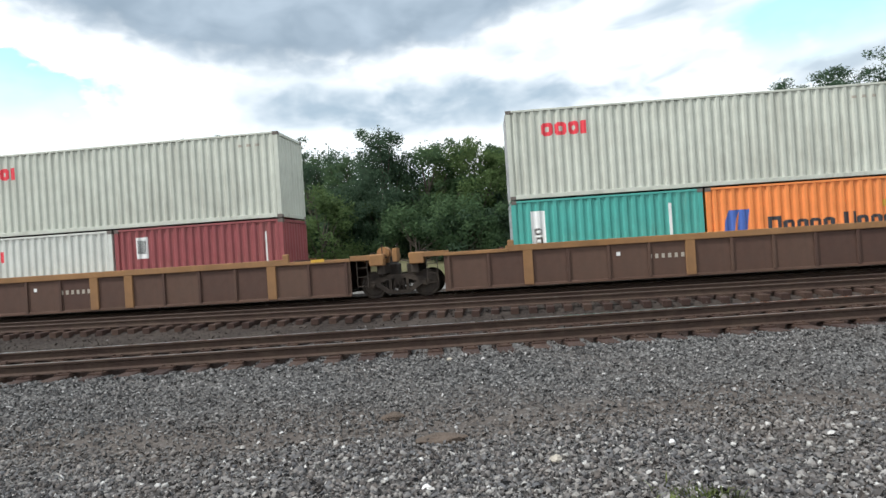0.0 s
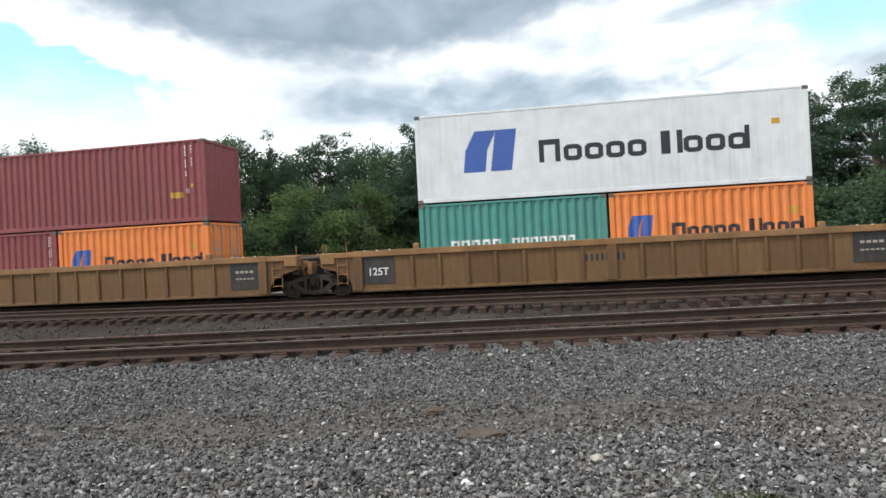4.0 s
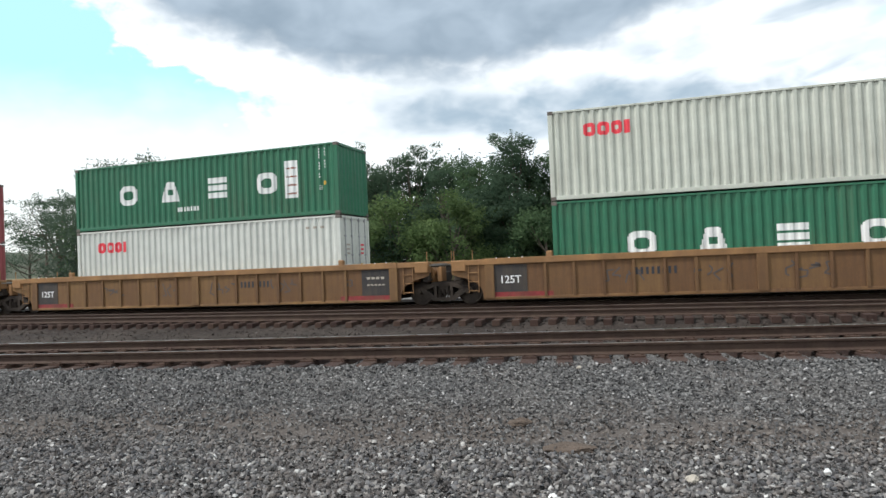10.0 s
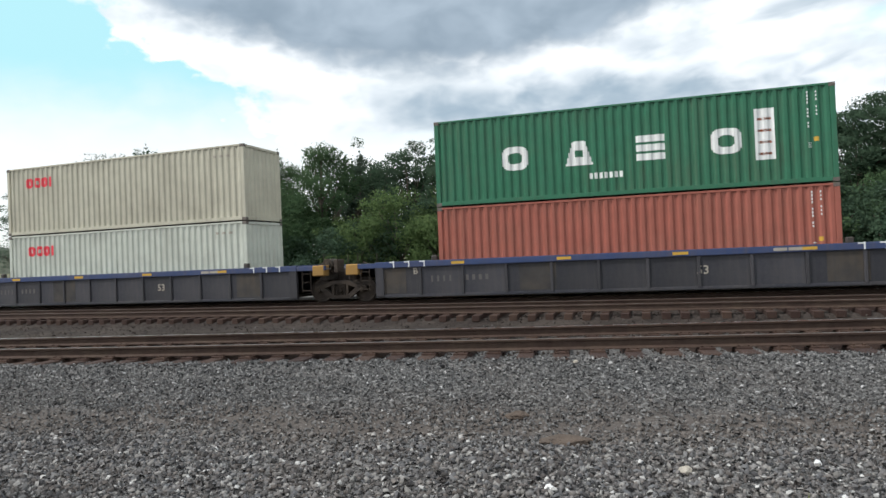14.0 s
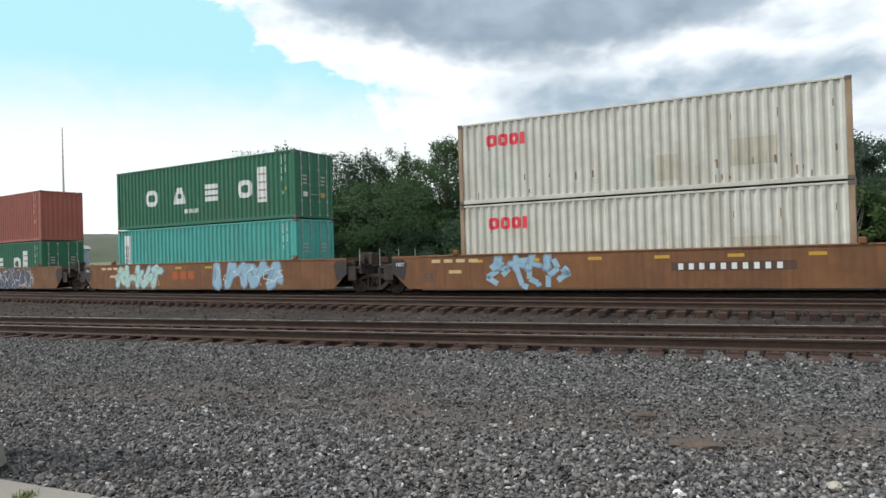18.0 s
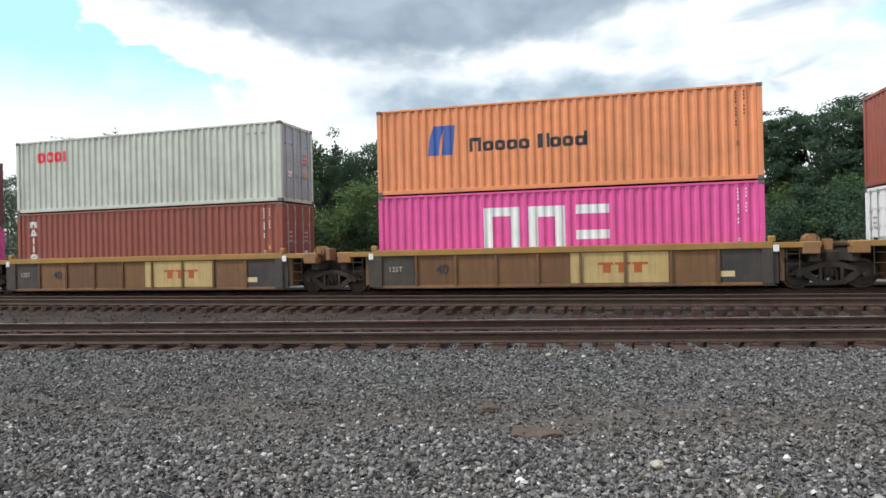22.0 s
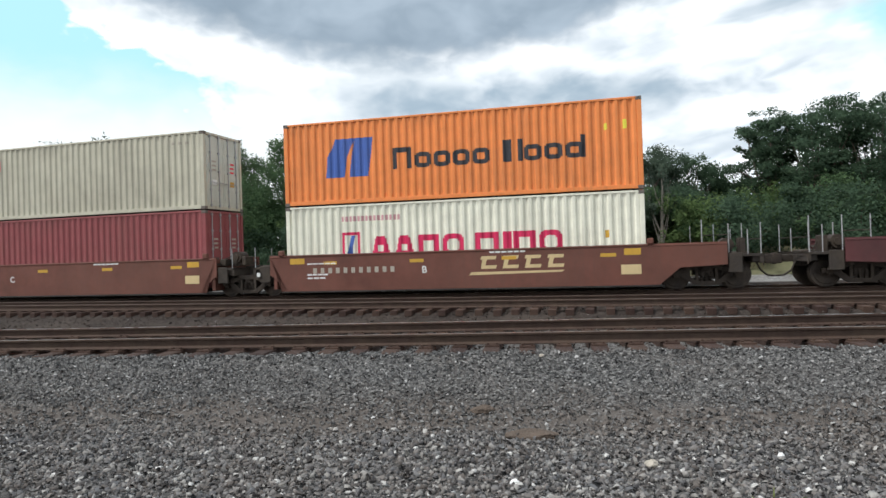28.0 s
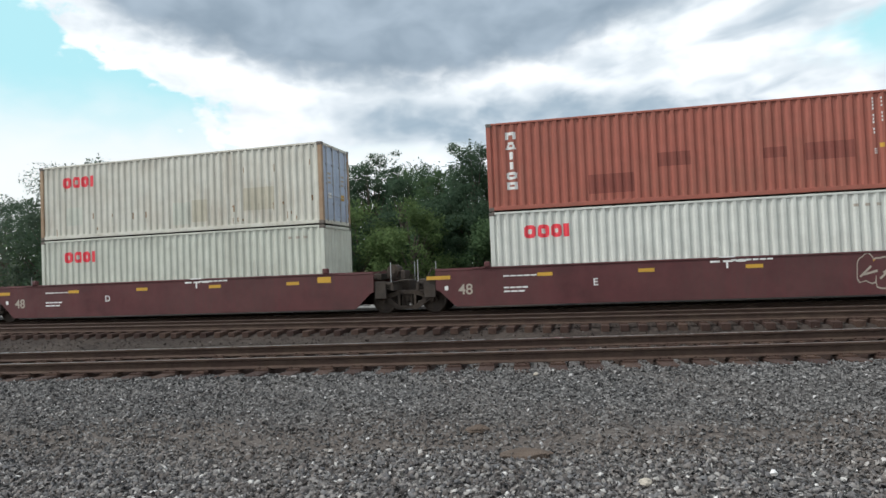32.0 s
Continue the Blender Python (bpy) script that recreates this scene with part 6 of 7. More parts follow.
def car_marks(ob, i, style, top, xl, xr, lk, rk):
    mid = (BOT + top) / 2
    if style == "brown":
        patch(ob, "reflector", xr - 1.3, xr - 0.85, top - 0.16, top - 0.06, YELLOW_INK, y=1.51)
        bars(ob, "reporting_mark", -1.9, -0.7, 6, mid - 0.05, mid + 0.09, FADED_INK, fill=0.48)
        patch(ob, "white_tab", -2.9, -2.78, mid + 0.1, mid + 0.22, WHITE_INK)
    elif style == "tan":
        for sx, t in ((-1, "125T"), (1, "")) if i != 7 else ():
            x0 = xl + 0.28 if sx < 0 else xr - 1.35
            patch(ob, "stencil_panel", x0, x0 + 1.1, BOT + 0.22, top - 0.22, P["car_black"], "black stencil panel", y=1.45)
            if t:
                words(ob, t, x0 + 0.55, mid - 0.05, 0.34, WHITE_INK, 1.458)
            else:
                bars(ob, "stencil_mark", x0 + 0.2, x0 + 0.9, 4, mid + 0.12, mid + 0.2, FADED_INK, 1.458)
                bars(ob, "stencil_mark", x0 + 0.2, x0 + 0.9, 5, mid - 0.1, mid - 0.05, FADED_INK, 1.458)
            for k in range(3):
                patch(ob, "white_tab", x0 + 0.1 + k * 0.42, x0 + 0.15 + k * 0.42, top - 0.16, top + 0.02, WHITE_INK, y=1.50)
        bars(ob, "reporting_mark", -3.6 + (i % 3) * 2.8, -2.3 + (i % 3) * 2.8, 8, mid - 0.02, mid + 0.2, BLACK_INK if i != 7 else FADED_INK, fill=0.48)
        if i >= 7:
            words(ob, "53", xr - 1.85, mid, 0.36, DARKTAG)
            for x0, x1 in ((xl + 0.2, xl + 2.2), (xr - 2.2, xr - 0.2)):
                patch(ob, "red_flash", x0, x1, BOT + 0.06, BOT + 0.22, FLASH_INK, "sprayed red flash along the lower sill", y=1.452)
            for k in range(4):
                scrawl(ob, -4.6 + k * 2.6, mid - 0.3, 1.2, 0.55, 4, DARKTAG, 31 * i + k, 1.445, 0.05)
    elif style == "yellow":
        patch(ob, "stencil_panel", xl + 0.7, xl + 2.9, mid - 0.16, mid + 0.14, P["car_black"], "black panel with unreadable bars")
        bars(ob, "reporting_mark", xl + 0.85, xl + 2.75, 10, mid - 0.09, mid + 0.08, WHITE_INK, 1.452, fill=0.48)
        words(ob, "40", -1.15, mid, 0.46, BLACK_INK)
        r = [bars(ob, "line_mark", 2.2, 4.1, 3, mid - 0.02, mid + 0.34, RUST_INK)]
        patch(ob, "stencil_panel", 4.35, 4.85, mid, mid + 0.28, P["car_black"])
        bars(ob, "stencil_mark", 4.42, 4.8, 3, mid + 0.1, mid + 0.2, WHITE_INK, 1.452)
    elif style == "blue":
        for k in range(4):
            patch(ob, "reflector", -5.6 + k * 3.5, -5.15 + k * 3.5, top - 0.15, top - 0.06, YELLOW_INK, y=1.51)
        for sx in (-1, 1):
            for k in range(3):
                x = sx * (6.55 + k * 0.55)
                patch(ob, "white_tab", x - 0.02, x + 0.02, top - 0.2, top + 0.02, WHITE_INK, y=1.508)
                patch(ob, "white_tab", x - 0.17, x - 0.022, top - 0.035, top + 0.0, WHITE_INK, y=1.508)
            patch(ob, "reflector", sx * 7.0 - 0.22, sx * 7.0 + 0.22, top - 0.15, top - 0.05, YELLOW_INK, y=1.50)
        words(ob, "53", 2.25, mid - 0.04, 0.36, FADED_INK)
        bars(ob, "reporting_mark", xl + 2.0, xl + 2.85, 4, mid - 0.12, mid + 0.08, WHITE_INK if i == 10 else DIM_INK, fill=0.3)
        bars(ob, "reporting_mark", xl + 3.2, xl + 4.1, 4, mid - 0.1, mid + 0.08, DIM_INK, fill=0.45)
        words(ob, {10: "A", 11: "C"}.get(i, "B"), xl + 1.45, mid + 0.25, 0.30, FADED_INK)
        for x0, x1 in ((xl + 0.1, xl + 1.1), (xl + 5.0, xl + 6.2), (xr - 2.6, xr - 1.5)):
            patch(ob, "grey_panel", x0, x1, BOT + 0.12, top - 0.24, P["car_grey"], "grey primed panel", y=1.442)
        bars(ob, "stencil_mark", 4.2, 5.0, 2, top - 0.15, top - 0.06, FADED_INK, 1.51, 0.9)
    elif style == "ochre":
        if i not in (16, 20):
            patch(ob, "buff_panel", 0.35, 3.3, BOT + 0.10, top - 0.22, P["car_buff"], "buff repainted panel", y=1.448)
        if i != 20 and i != 16:
            bars(ob, "letter_row", 1.35, 2.75, 3, mid - 0.22, mid + 0.08, RUST_INK, 1.452, 0.5)
            bars(ob, "letter_row", 1.2, 2.75, 3, mid + 0.03, mid + 0.10, RUST_INK, 1.456, 0.9)
        else:
            bars(ob, "reporting_mark", xl + 1.2, xl + 3.6, 9, mid - 0.1, mid + 0.12, FADED_INK, fill=0.48)
        words(ob, "40", xl + 2.4 if i not in (16, 20) else 1.0, mid - 0.05, 0.42, BLACK_INK, 1.452)
        patch(ob, "white_tab", xr - 1.45, xr - 1.05, BOT + 0.25, BOT + 0.42, GOLD_INK, y=1.452)
        words(ob, "125T", -5.45, mid - 0.02, 0.24, FADED_INK, 1.453)
        for sx in (-1, 1):
            patch(ob, "grey_panel", sx * 5.5 - 0.7, sx * 5.5 + 0.7, BOT + 0.08, top - 0.20, P["car_grey"], "grey road-grimed panel", y=1.446)
            patch(ob, "white_tab", sx * 6.3 - 0.08, sx * 6.3 + 0.08, top - 0.30, top - 0.1, WHITE_INK, y=1.512)
    elif style == "orange":
        y = 1.44
        words(ob, "53", xl + 0.3, mid - 0.2, 0.42, DARKTAG, y)
        patch(ob, "white_tab", xl - 0.9, xl - 0.7, mid - 0.02, mid + 0.14, WHITE_INK, y=y)
        for k in range(6):
            patch(ob, "reflector", -5.6 + k * 2.1, -5.15 + k * 2.1, top - 0.30, top - 0.20, YELLOW_INK, y=y)
        bars(ob, "faded_mark", -7.2, -5.2, 4, top - 0.28, top - 0.16, GOLD_INK, y)
        patch(ob, "faded_patch", -6.5, -6.0, mid - 0.05, mid + 0.07, GOLD_INK, y=y)
        if i == 13:
            patch(ob, "stencil_panel", -3.3, -1.9, mid - 0.02, mid + 0.16, P["car_black"], y=y)
            bars(ob, "reporting_mark", -5.2, -2.4, 10, mid - 0.03, mid + 0.17, WHITE_INK, y + 0.006, fill=0.48)
            scrawl(ob, -5.9, BOT + 0.1, 3.8, 0.95, 9, GOLD_INK, 3, y + 0.01, 0.03)
            tag(ob, 0.5, BOT + 0.16, 4.9, 0.92, 8, NIGHT_INK, STEEL_INK, 5, y)
            scrawl(ob, -0.4, BOT + 0.12, 6.2, 0.95, 13, WHITE_INK, 8, y + 0.024, 0.035)
        elif i == 14:
            tag(ob, -6.0, BOT + 0.14, 3.6, 0.98, 5, MINT_INK, STEEL_INK, 6, y)
            scrawl(ob, -6.0, BOT + 0.12, 3.6, 0.95, 6, GOLD_INK, 9, y + 0.024, 0.03)
            bars(ob, "line_mark", -1.6, 0.1, 3, mid - 0.15, mid + 0.22, RUST_INK, y, 0.7)
            tag(ob, 1.2, BOT + 0.16, 4.3, 0.98, 5, SKY_INK, STEEL_INK, 7, y)
            scrawl(ob, 1.2, BOT + 0.14, 4.4, 0.9, 7, WHITE_INK, 19, y + 0.024, 0.03)
        else:
            scrawl(ob, -5.0, BOT + 0.05, 3.0, 1.0, 6, SKY_INK, 12, y, 0.19)
            tag(ob, -4.8, top - 0.55, 2.4, 0.40, 4, SKY_INK, STEEL_INK, 13, y)
            patch(ob, "stencil_panel", 1.2, 4.6, mid - 0.06, mid + 0.2, P["car_brown"], y=y)
            bars(ob, "reporting_mark", 1.4, 4.4, 10, mid - 0.03, mid + 0.16, WHITE_INK, y + 0.006, fill=0.48)
            patch(ob, "white_panel", xr + 0.6, xr + 1.1, mid, mid + 0.25, WHITE_INK, y=y)
    elif style in ("red", "wine"):
        y = 1.44
        light = GOLD_INK if style == "red" else FADED_INK
        for k in range(4):
            patch(ob, "reflector", -4.6 + k * 3.1, -4.12 + k * 3.1, top - 0.36, top - 0.25, YELLOW_INK, y=y)
        if style == "wine":
            patch(ob, "reflector", xl - 1.55, xl - 0.75, top - 0.36, top - 0.24, YELLOW_INK, y=y)
        else:
            patch(ob, "reflector", xl + 0.35, xl + 0.9, top - 0.32, top - 0.12, YELLOW_INK, y=y)
        patch(ob, "reflector", xr - 0.8, xr - 0.3, top - 0.32, top - 0.12, YELLOW_INK, y=y)
        patch(ob, "white_tab", xl - 0.95, xl - 0.83, mid - 0.08, mid + 0.06, WHITE_INK, y=y)
        if style == "red":
            patch(ob, "white_panel", xr - 0.9, xr - 0.3, mid - 0.28, mid + 0.02, light, y=y)
        bars(ob, "stencil_mark", xl + 1.0, xl + 2.1, 5, top - 0.34, top - 0.30, WHITE_INK, y, 0.85)
        bars(ob, "stencil_mark", xl + 1.0, xl + 1.8, 4, mid - 0.08, mid - 0.03, WHITE_INK, y, 0.85)
        bars(ob, "stencil_mark", xl + 1.0, xl + 1.7, 3, mid - 0.2, mid - 0.15, WHITE_INK, y, 0.85)
        letter = {21: "A", 22: "E", 23: "D", 24: "C", 25: "B", 26: "B", 27: "C", 28: "D", 29: "E"}[i]
        words(ob, letter, {"A": 0.3, "B": -1.0}.get(letter, -2.8), mid + 0.02, 0.32, WHITE_INK, y)
        bars(ob, "stencil_mark", 1.2, 2.4, 6, top - 0.13, top - 0.08, WHITE_INK, y, 0.8)
        if i in (21, 25, 26):
            bars(ob, "reporting_mark", -5.0, -1.9, 11, mid - 0.02, mid + 0.17, WHITE_INK if i == 26 else FADED_INK, y, fill=0.48)
        if i in (21, 23, 25):
            bm = bmesh.new()
            for k in range(4):
                x0 = 0.9 + k * 0.72
                for (a, b), (c, d) in zip(((0, 0), (0, 0.30)), ((0.55, 0.12), (0.55, 0.42))):
                    bm.faces.new([bm.verts.new((p, -y - 0.004, mid + q)) for p, q in ((x0, b), (x0 + 0.5, b), (x0 + 0.54, b + 0.11), (x0 + 0.04, b + 0.11))])
                bm.faces.new([bm.verts.new((p, -y - 0.005, mid + q)) for p, q in ((x0 + 0.02, 0.1), (x0 + 0.16, 0.1), (x0 + 0.22, 0.32), (x0 + 0.08, 0.32))])
            bm.faces.new([bm.verts.new((p, -y - 0.004, mid + q)) for p, q in ((0.5, -0.2), (3.5, -0.15), (3.6, -0.09), (0.6, -0.1))])
            part("slanted_mark", bm, GOLD_INK, ob, "slanted pale gold block marks")
        if i == 22:
            bubble(ob, -2.2, BOT + 0.22, 2.9, 0.84, 6, MINT_INK, FADED_INK, 21, y)
            tag(ob, -2.6, top - 0.5, 0.3, 0.28, 1, MINT_INK, FADED_INK, 22, y)
        elif i == 23:
            bubble(ob, -5.0, BOT + 0.14, 3.9, 0.98, 6, ACID_INK, BLACK_INK, 23, y)
        elif i == 26:
            scrawl(ob, 0.2, BOT + 0.12, 4.2, 1.05, 8, FADED_INK, 24, y, 0.06)
            bubble(ob, 0.9, BOT + 0.2, 2.9, 0.85, 6, P["car_wine"], FADED_INK, 25, y)
        elif i == 29:
            bubble(ob, 4.6, BOT + 0.25, 1.9, 0.95, 4, P["car_wine"], FADED_INK, 26, y)
        if style == "wine":
            words(ob, "48", xl - 0.25, mid - 0.08, 0.48, FADED_INK, y)
            patch(ob, "white_tab", 0.85, 1.3, top - 0.02, top + 0.02, WHITE_INK, y=y + 0.02)
            bars(ob, "stencil_mark", 0.6, 1.7, 3, top - 0.16, top - 0.10, WHITE_INK, y, 0.75)
            patch(ob, "white_tab", 1.05, 1.11, top - 0.34, top - 0.16, WHITE_INK, y=y)


# the train: place along it, top of the load, style, joints ('J' shared truck, 'C' coupler)
HC, STD, FT40, FT20 = 2.896, 2.591, 12.192, 6.058
TRAIN = [
    # u, top, upper (colour, marks, door, height), lower, style, left, right
    (-282.25, 5.81, ("pale", "red", "L", HC), (("pale_clean", "red20", "L"), ("maroon", "badge20", "L")), "brown", "J", "J"),
    (-262.52, 5.82, ("pale", "red", "L", HC), (("teal", "upright_panel20", "L"), ("orange", "slanted20", "R")), "brown", "J", "J"),
    (-242.69, 5.80, ("pale_yellow", "red", "L", HC), (("slate", "faded20", "L"), ("navy", "name20", "L")), "brown", "J", "C"),
    (-218.89, 5.74, ("maroon", "stack3", "L", HC), (("maroon", "stack3", "L"), ("orange", "slanted20", "R")), "tan", "C", "J"),
    (-199.22, 5.84, ("white", "slanted_white", "R", HC), (("teal_dull", "row20", "L"), ("orange", "slanted20", "L")), "tan", "J", "J"),
    (-179.47, 5.77, ("pale", "red", "R", HC), (("pale_clean", "red20", "L"), ("oxide_dark", "plain20", "L")), "tan", "J", "C"),
    (-157.86, 6.14, ("pale", "red", "R", HC), ("pale_clean", "red", "R", HC), "yellow", "C", "C"),
    (-136.16, 6.16, ("maroon", "badge_small", "L", HC), ("maroon", "badge_big", "L", HC), "tan", "C", "J"),
    (-116.49, 5.93, ("green", "white_letters", "L", STD), ("pale_clean", "red", "R", HC), "tan", "J", "J"),
    (-96.84, 6.16, ("pale", "red", "R", HC), ("green", "white_letters", "R", HC), "tan", "J", "C"),
    (-73.02, 6.06, ("pale", "red", "L", HC), ("cream", "green_letters", "R", HC), "blue", "C", "J"),
    (-53.31, 6.07, ("pale_yellow", "red", "L", HC), ("pale", "red", "L", HC), "blue", "J", "J"),
    (-33.63, 6.07, ("green", "white_letters", "R", HC), ("oxide", "codes", "R", HC), "blue", "J", "C"),
    (-10.05, 5.82, ("oxide", "stack6", "L", HC), ("green", "white_letters", "R", STD), "orange", "C", "J"),
    (9.55, 6.07, ("green", "white_letters", "R", HC), ("teal", "upright_panel", "R", HC), "orange", "J", "J"),
    (29.44, 6.10, ("pale_rusty", "red_worn", "R", HC), ("pale_rusty", "red_worn", "L", HC), "orange", "J", "C"),
    (51.34, 6.13, ("green", "white_letters", "L", HC), ("maroon_dark", "stack3", "L", HC), "ochre", "C", "J"),
    (67.27, 5.89, ("maroon_dark", "stack3", "L", HC), ("pink", "one", "R", STD), "ochre", "J", "J"),
    (83.18, 6.20, ("pale", "red", "R", HC), ("oxide_dark", "stack6", "R", HC), "ochre", "J", "J"),
    (98.99, 6.21, ("orange_faded", "slanted_small", "R", HC), ("pink", "one", "R", HC), "ochre", "J", "J"),
    (114.73, 5.99, ("oxide_dark", "stack6", "R", HC), ("white", "crimson", "L", STD), "ochre", "J", "C"),
    (134.60, 5.95, ("maroon_dark", "stack3", "R", HC), ("white", "crimson", "L", STD), "red", "C", "J"),
    (150.12, 5.91, ("pale_clean", "red", "R", STD), ("oxide_dark", "codes", "R", HC), "red", "J", "J"),
    (165.64, 6.17, ("pale", "red", "R", HC), ("maroon", "badge_small", "R", HC), "red", "J", "J"),
    (181.13, 6.16, ("pale_yellow", "red", "R", HC), ("maroon", "stack2", "R", HC), "red", "J", "J"),
    (196.53, 6.07, ("orange", "slanted_big", "L", HC), ("cream", "crimson", "L", HC), "red", "J", "C"),
    (217.54, 5.93, ("orange", "slanted_big", "R", HC), ("pink", "one", "L", STD), "wine", "C", "J"),
    (235.58, 5.89, ("pale_rusty", "red_worn", "L", HC), ("oxide_dark", "stack6", "L", STD), "wine", "J", "J"),
    (253.56, 6.10, ("pale_rusty", "red_worn", "R", HC), ("pale", "red", "L", HC), "wine", "J", "J"),
    (271.54, 6.15, ("oxide", "stack6p", "R", HC), ("pale_clean", "red", "R", HC), "wine", "J", "J"),
]
LOOK = dict(pale="pale grey", pale_clean="clean white", pale_yellow="yellowed pale grey", pale_rusty="rusty grey", maroon="maroon", maroon_dark="dark maroon", oxide="oxide red",
            oxide_dark="dull brown-red", green="deep green", teal="teal", teal_dull="dull teal", orange="orange", orange_faded="faded orange", pink="magenta pink", white="white", cream="cream",
            navy="navy blue", slate="slate grey-blue")
MARKED = dict(red="a red block mark", red20="a red block mark", red_worn="a red block mark", badge20="a small badge", upright_panel20="an upright white panel", slanted20="blue and dark marks", faded20="faded marks",
              name20="a white mark", stack3="an upright white mark", slanted_white="large dark blue marks", row20="white marks", plain20="white code columns",
              badge_small="a small badge", badge_big="a white badge", white_letters="four white block marks", green_letters="four green block marks", codes="white code columns",
              stack6="a tall upright white mark", stack6p="a white mark and darker patches", upright_panel="an upright white panel", one="three large white marks", slanted_small="a small dark mark",
              crimson="a crimson mark", stack2="slanted white marks", slanted_big="large blue and dark marks")


def say(c, m, place, size="long"):
    return "%s %scontainer with %s %s" % (LOOK[c], "short " if size == "short" else "", MARKED[m], place)


def build_train():
    half = {(5, 6): 11.87, (6, 7): 9.70, (15, 16): 11.80, (25, 26): 9.95}
    for i, (u, top, upper, lower, style, lk, rk) in enumerate(TRAIN):
        if i:
            gap = u - TRAIN[i - 1][0]
            hl = gap - half[(i - 1, i)] if (i - 1, i) in half else gap / 2
        if i + 1 < len(TRAIN):
            gap = TRAIN[i + 1][0] - u
            hr = half.get((i, i + 1), gap / 2)
        if i == 0:
            hl = hr
        if i == len(TRAIN) - 1:
            hr = hl
        well_unit(i, u, style, hl, hr, lk, rk, "")
        c, m, d, h = upper
        # doors facing right get a greyer end colour that carries their shade
        end = {"pale": "end_grey_shade", "pale_yellow": "pale", "pale_rusty": "end_blue_shade", "pale_clean": "end_grey_shade"}.get(c) if d == "R" else None
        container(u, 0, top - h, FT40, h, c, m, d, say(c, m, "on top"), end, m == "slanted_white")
        z = top - h
        if isinstance(lower[0], tuple):
            for dx, (c, m, d) in zip((-3.067, 3.067), lower):
                container(u, dx, z - STD - 0.035, FT20, STD, c, m, d, say(c, m, "in a well", "short"))
        else:
            c, m, d, h = lower
            reefer = m == "green_letters"
            # as above, right-facing doors below have shade painted into the end colour
            container(u, 0, z - h - 0.035, FT40, h, c, m, d, say(c, m, "in a well"), {"pale": "end_grey_shade", "white": "end_blue_shade", "pale_rusty": "end_blue_shade"}.get(c) if d == "R" else None, reefer)
            if reefer:
                genset(u, -FT40 / 2 - 0.01, z - 1.06)


build_train()

# ---------------------------------------------------------------- trees and far things
def crown(name, rng, blobs, leaves, leaf, mat, parent, squash=0.82):
    """Leaves in many small clumps round the blob centres (x, y, z, r)."""
    vs = []
    blobs = np.array(blobs)
    wts = blobs[:, 3] ** 2
    pick = rng.choice(len(blobs), size=leaves, p=wts / wts.sum())
    d = rng.normal(size=(leaves, 3))
    d /= np.linalg.norm(d, axis=1)[:, None]
    rad = rng.random(leaves) ** 0.38
    c = blobs[pick, :3] + d * (blobs[pick, 3] * rad * rng.uniform(0.78, 1.2, leaves))[:, None] * np.array([1.0, 1.0, squash])
    a = rng.normal(size=(leaves, 3))
    a[:, 2] *= 0.6
    a /= np.linalg.norm(a, axis=1)[:, None]
    b = np.cross(a, rng.normal(size=(leaves, 3)))
    b /= np.linalg.norm(b, axis=1)[:, None]
    s = leaf * rng.uniform(0.5, 1.3, leaves)[:, None]
    v = np.stack([c - a * s * 0.9 - b * s * 0.2, c + b * s * 0.75, c + a * s], 1).reshape(-1, 3)
    f = np.arange(leaves * 3).reshape(-1, 3)
    me = fast_mesh(name, v, f)
    return piece(name, me, mat, parent)


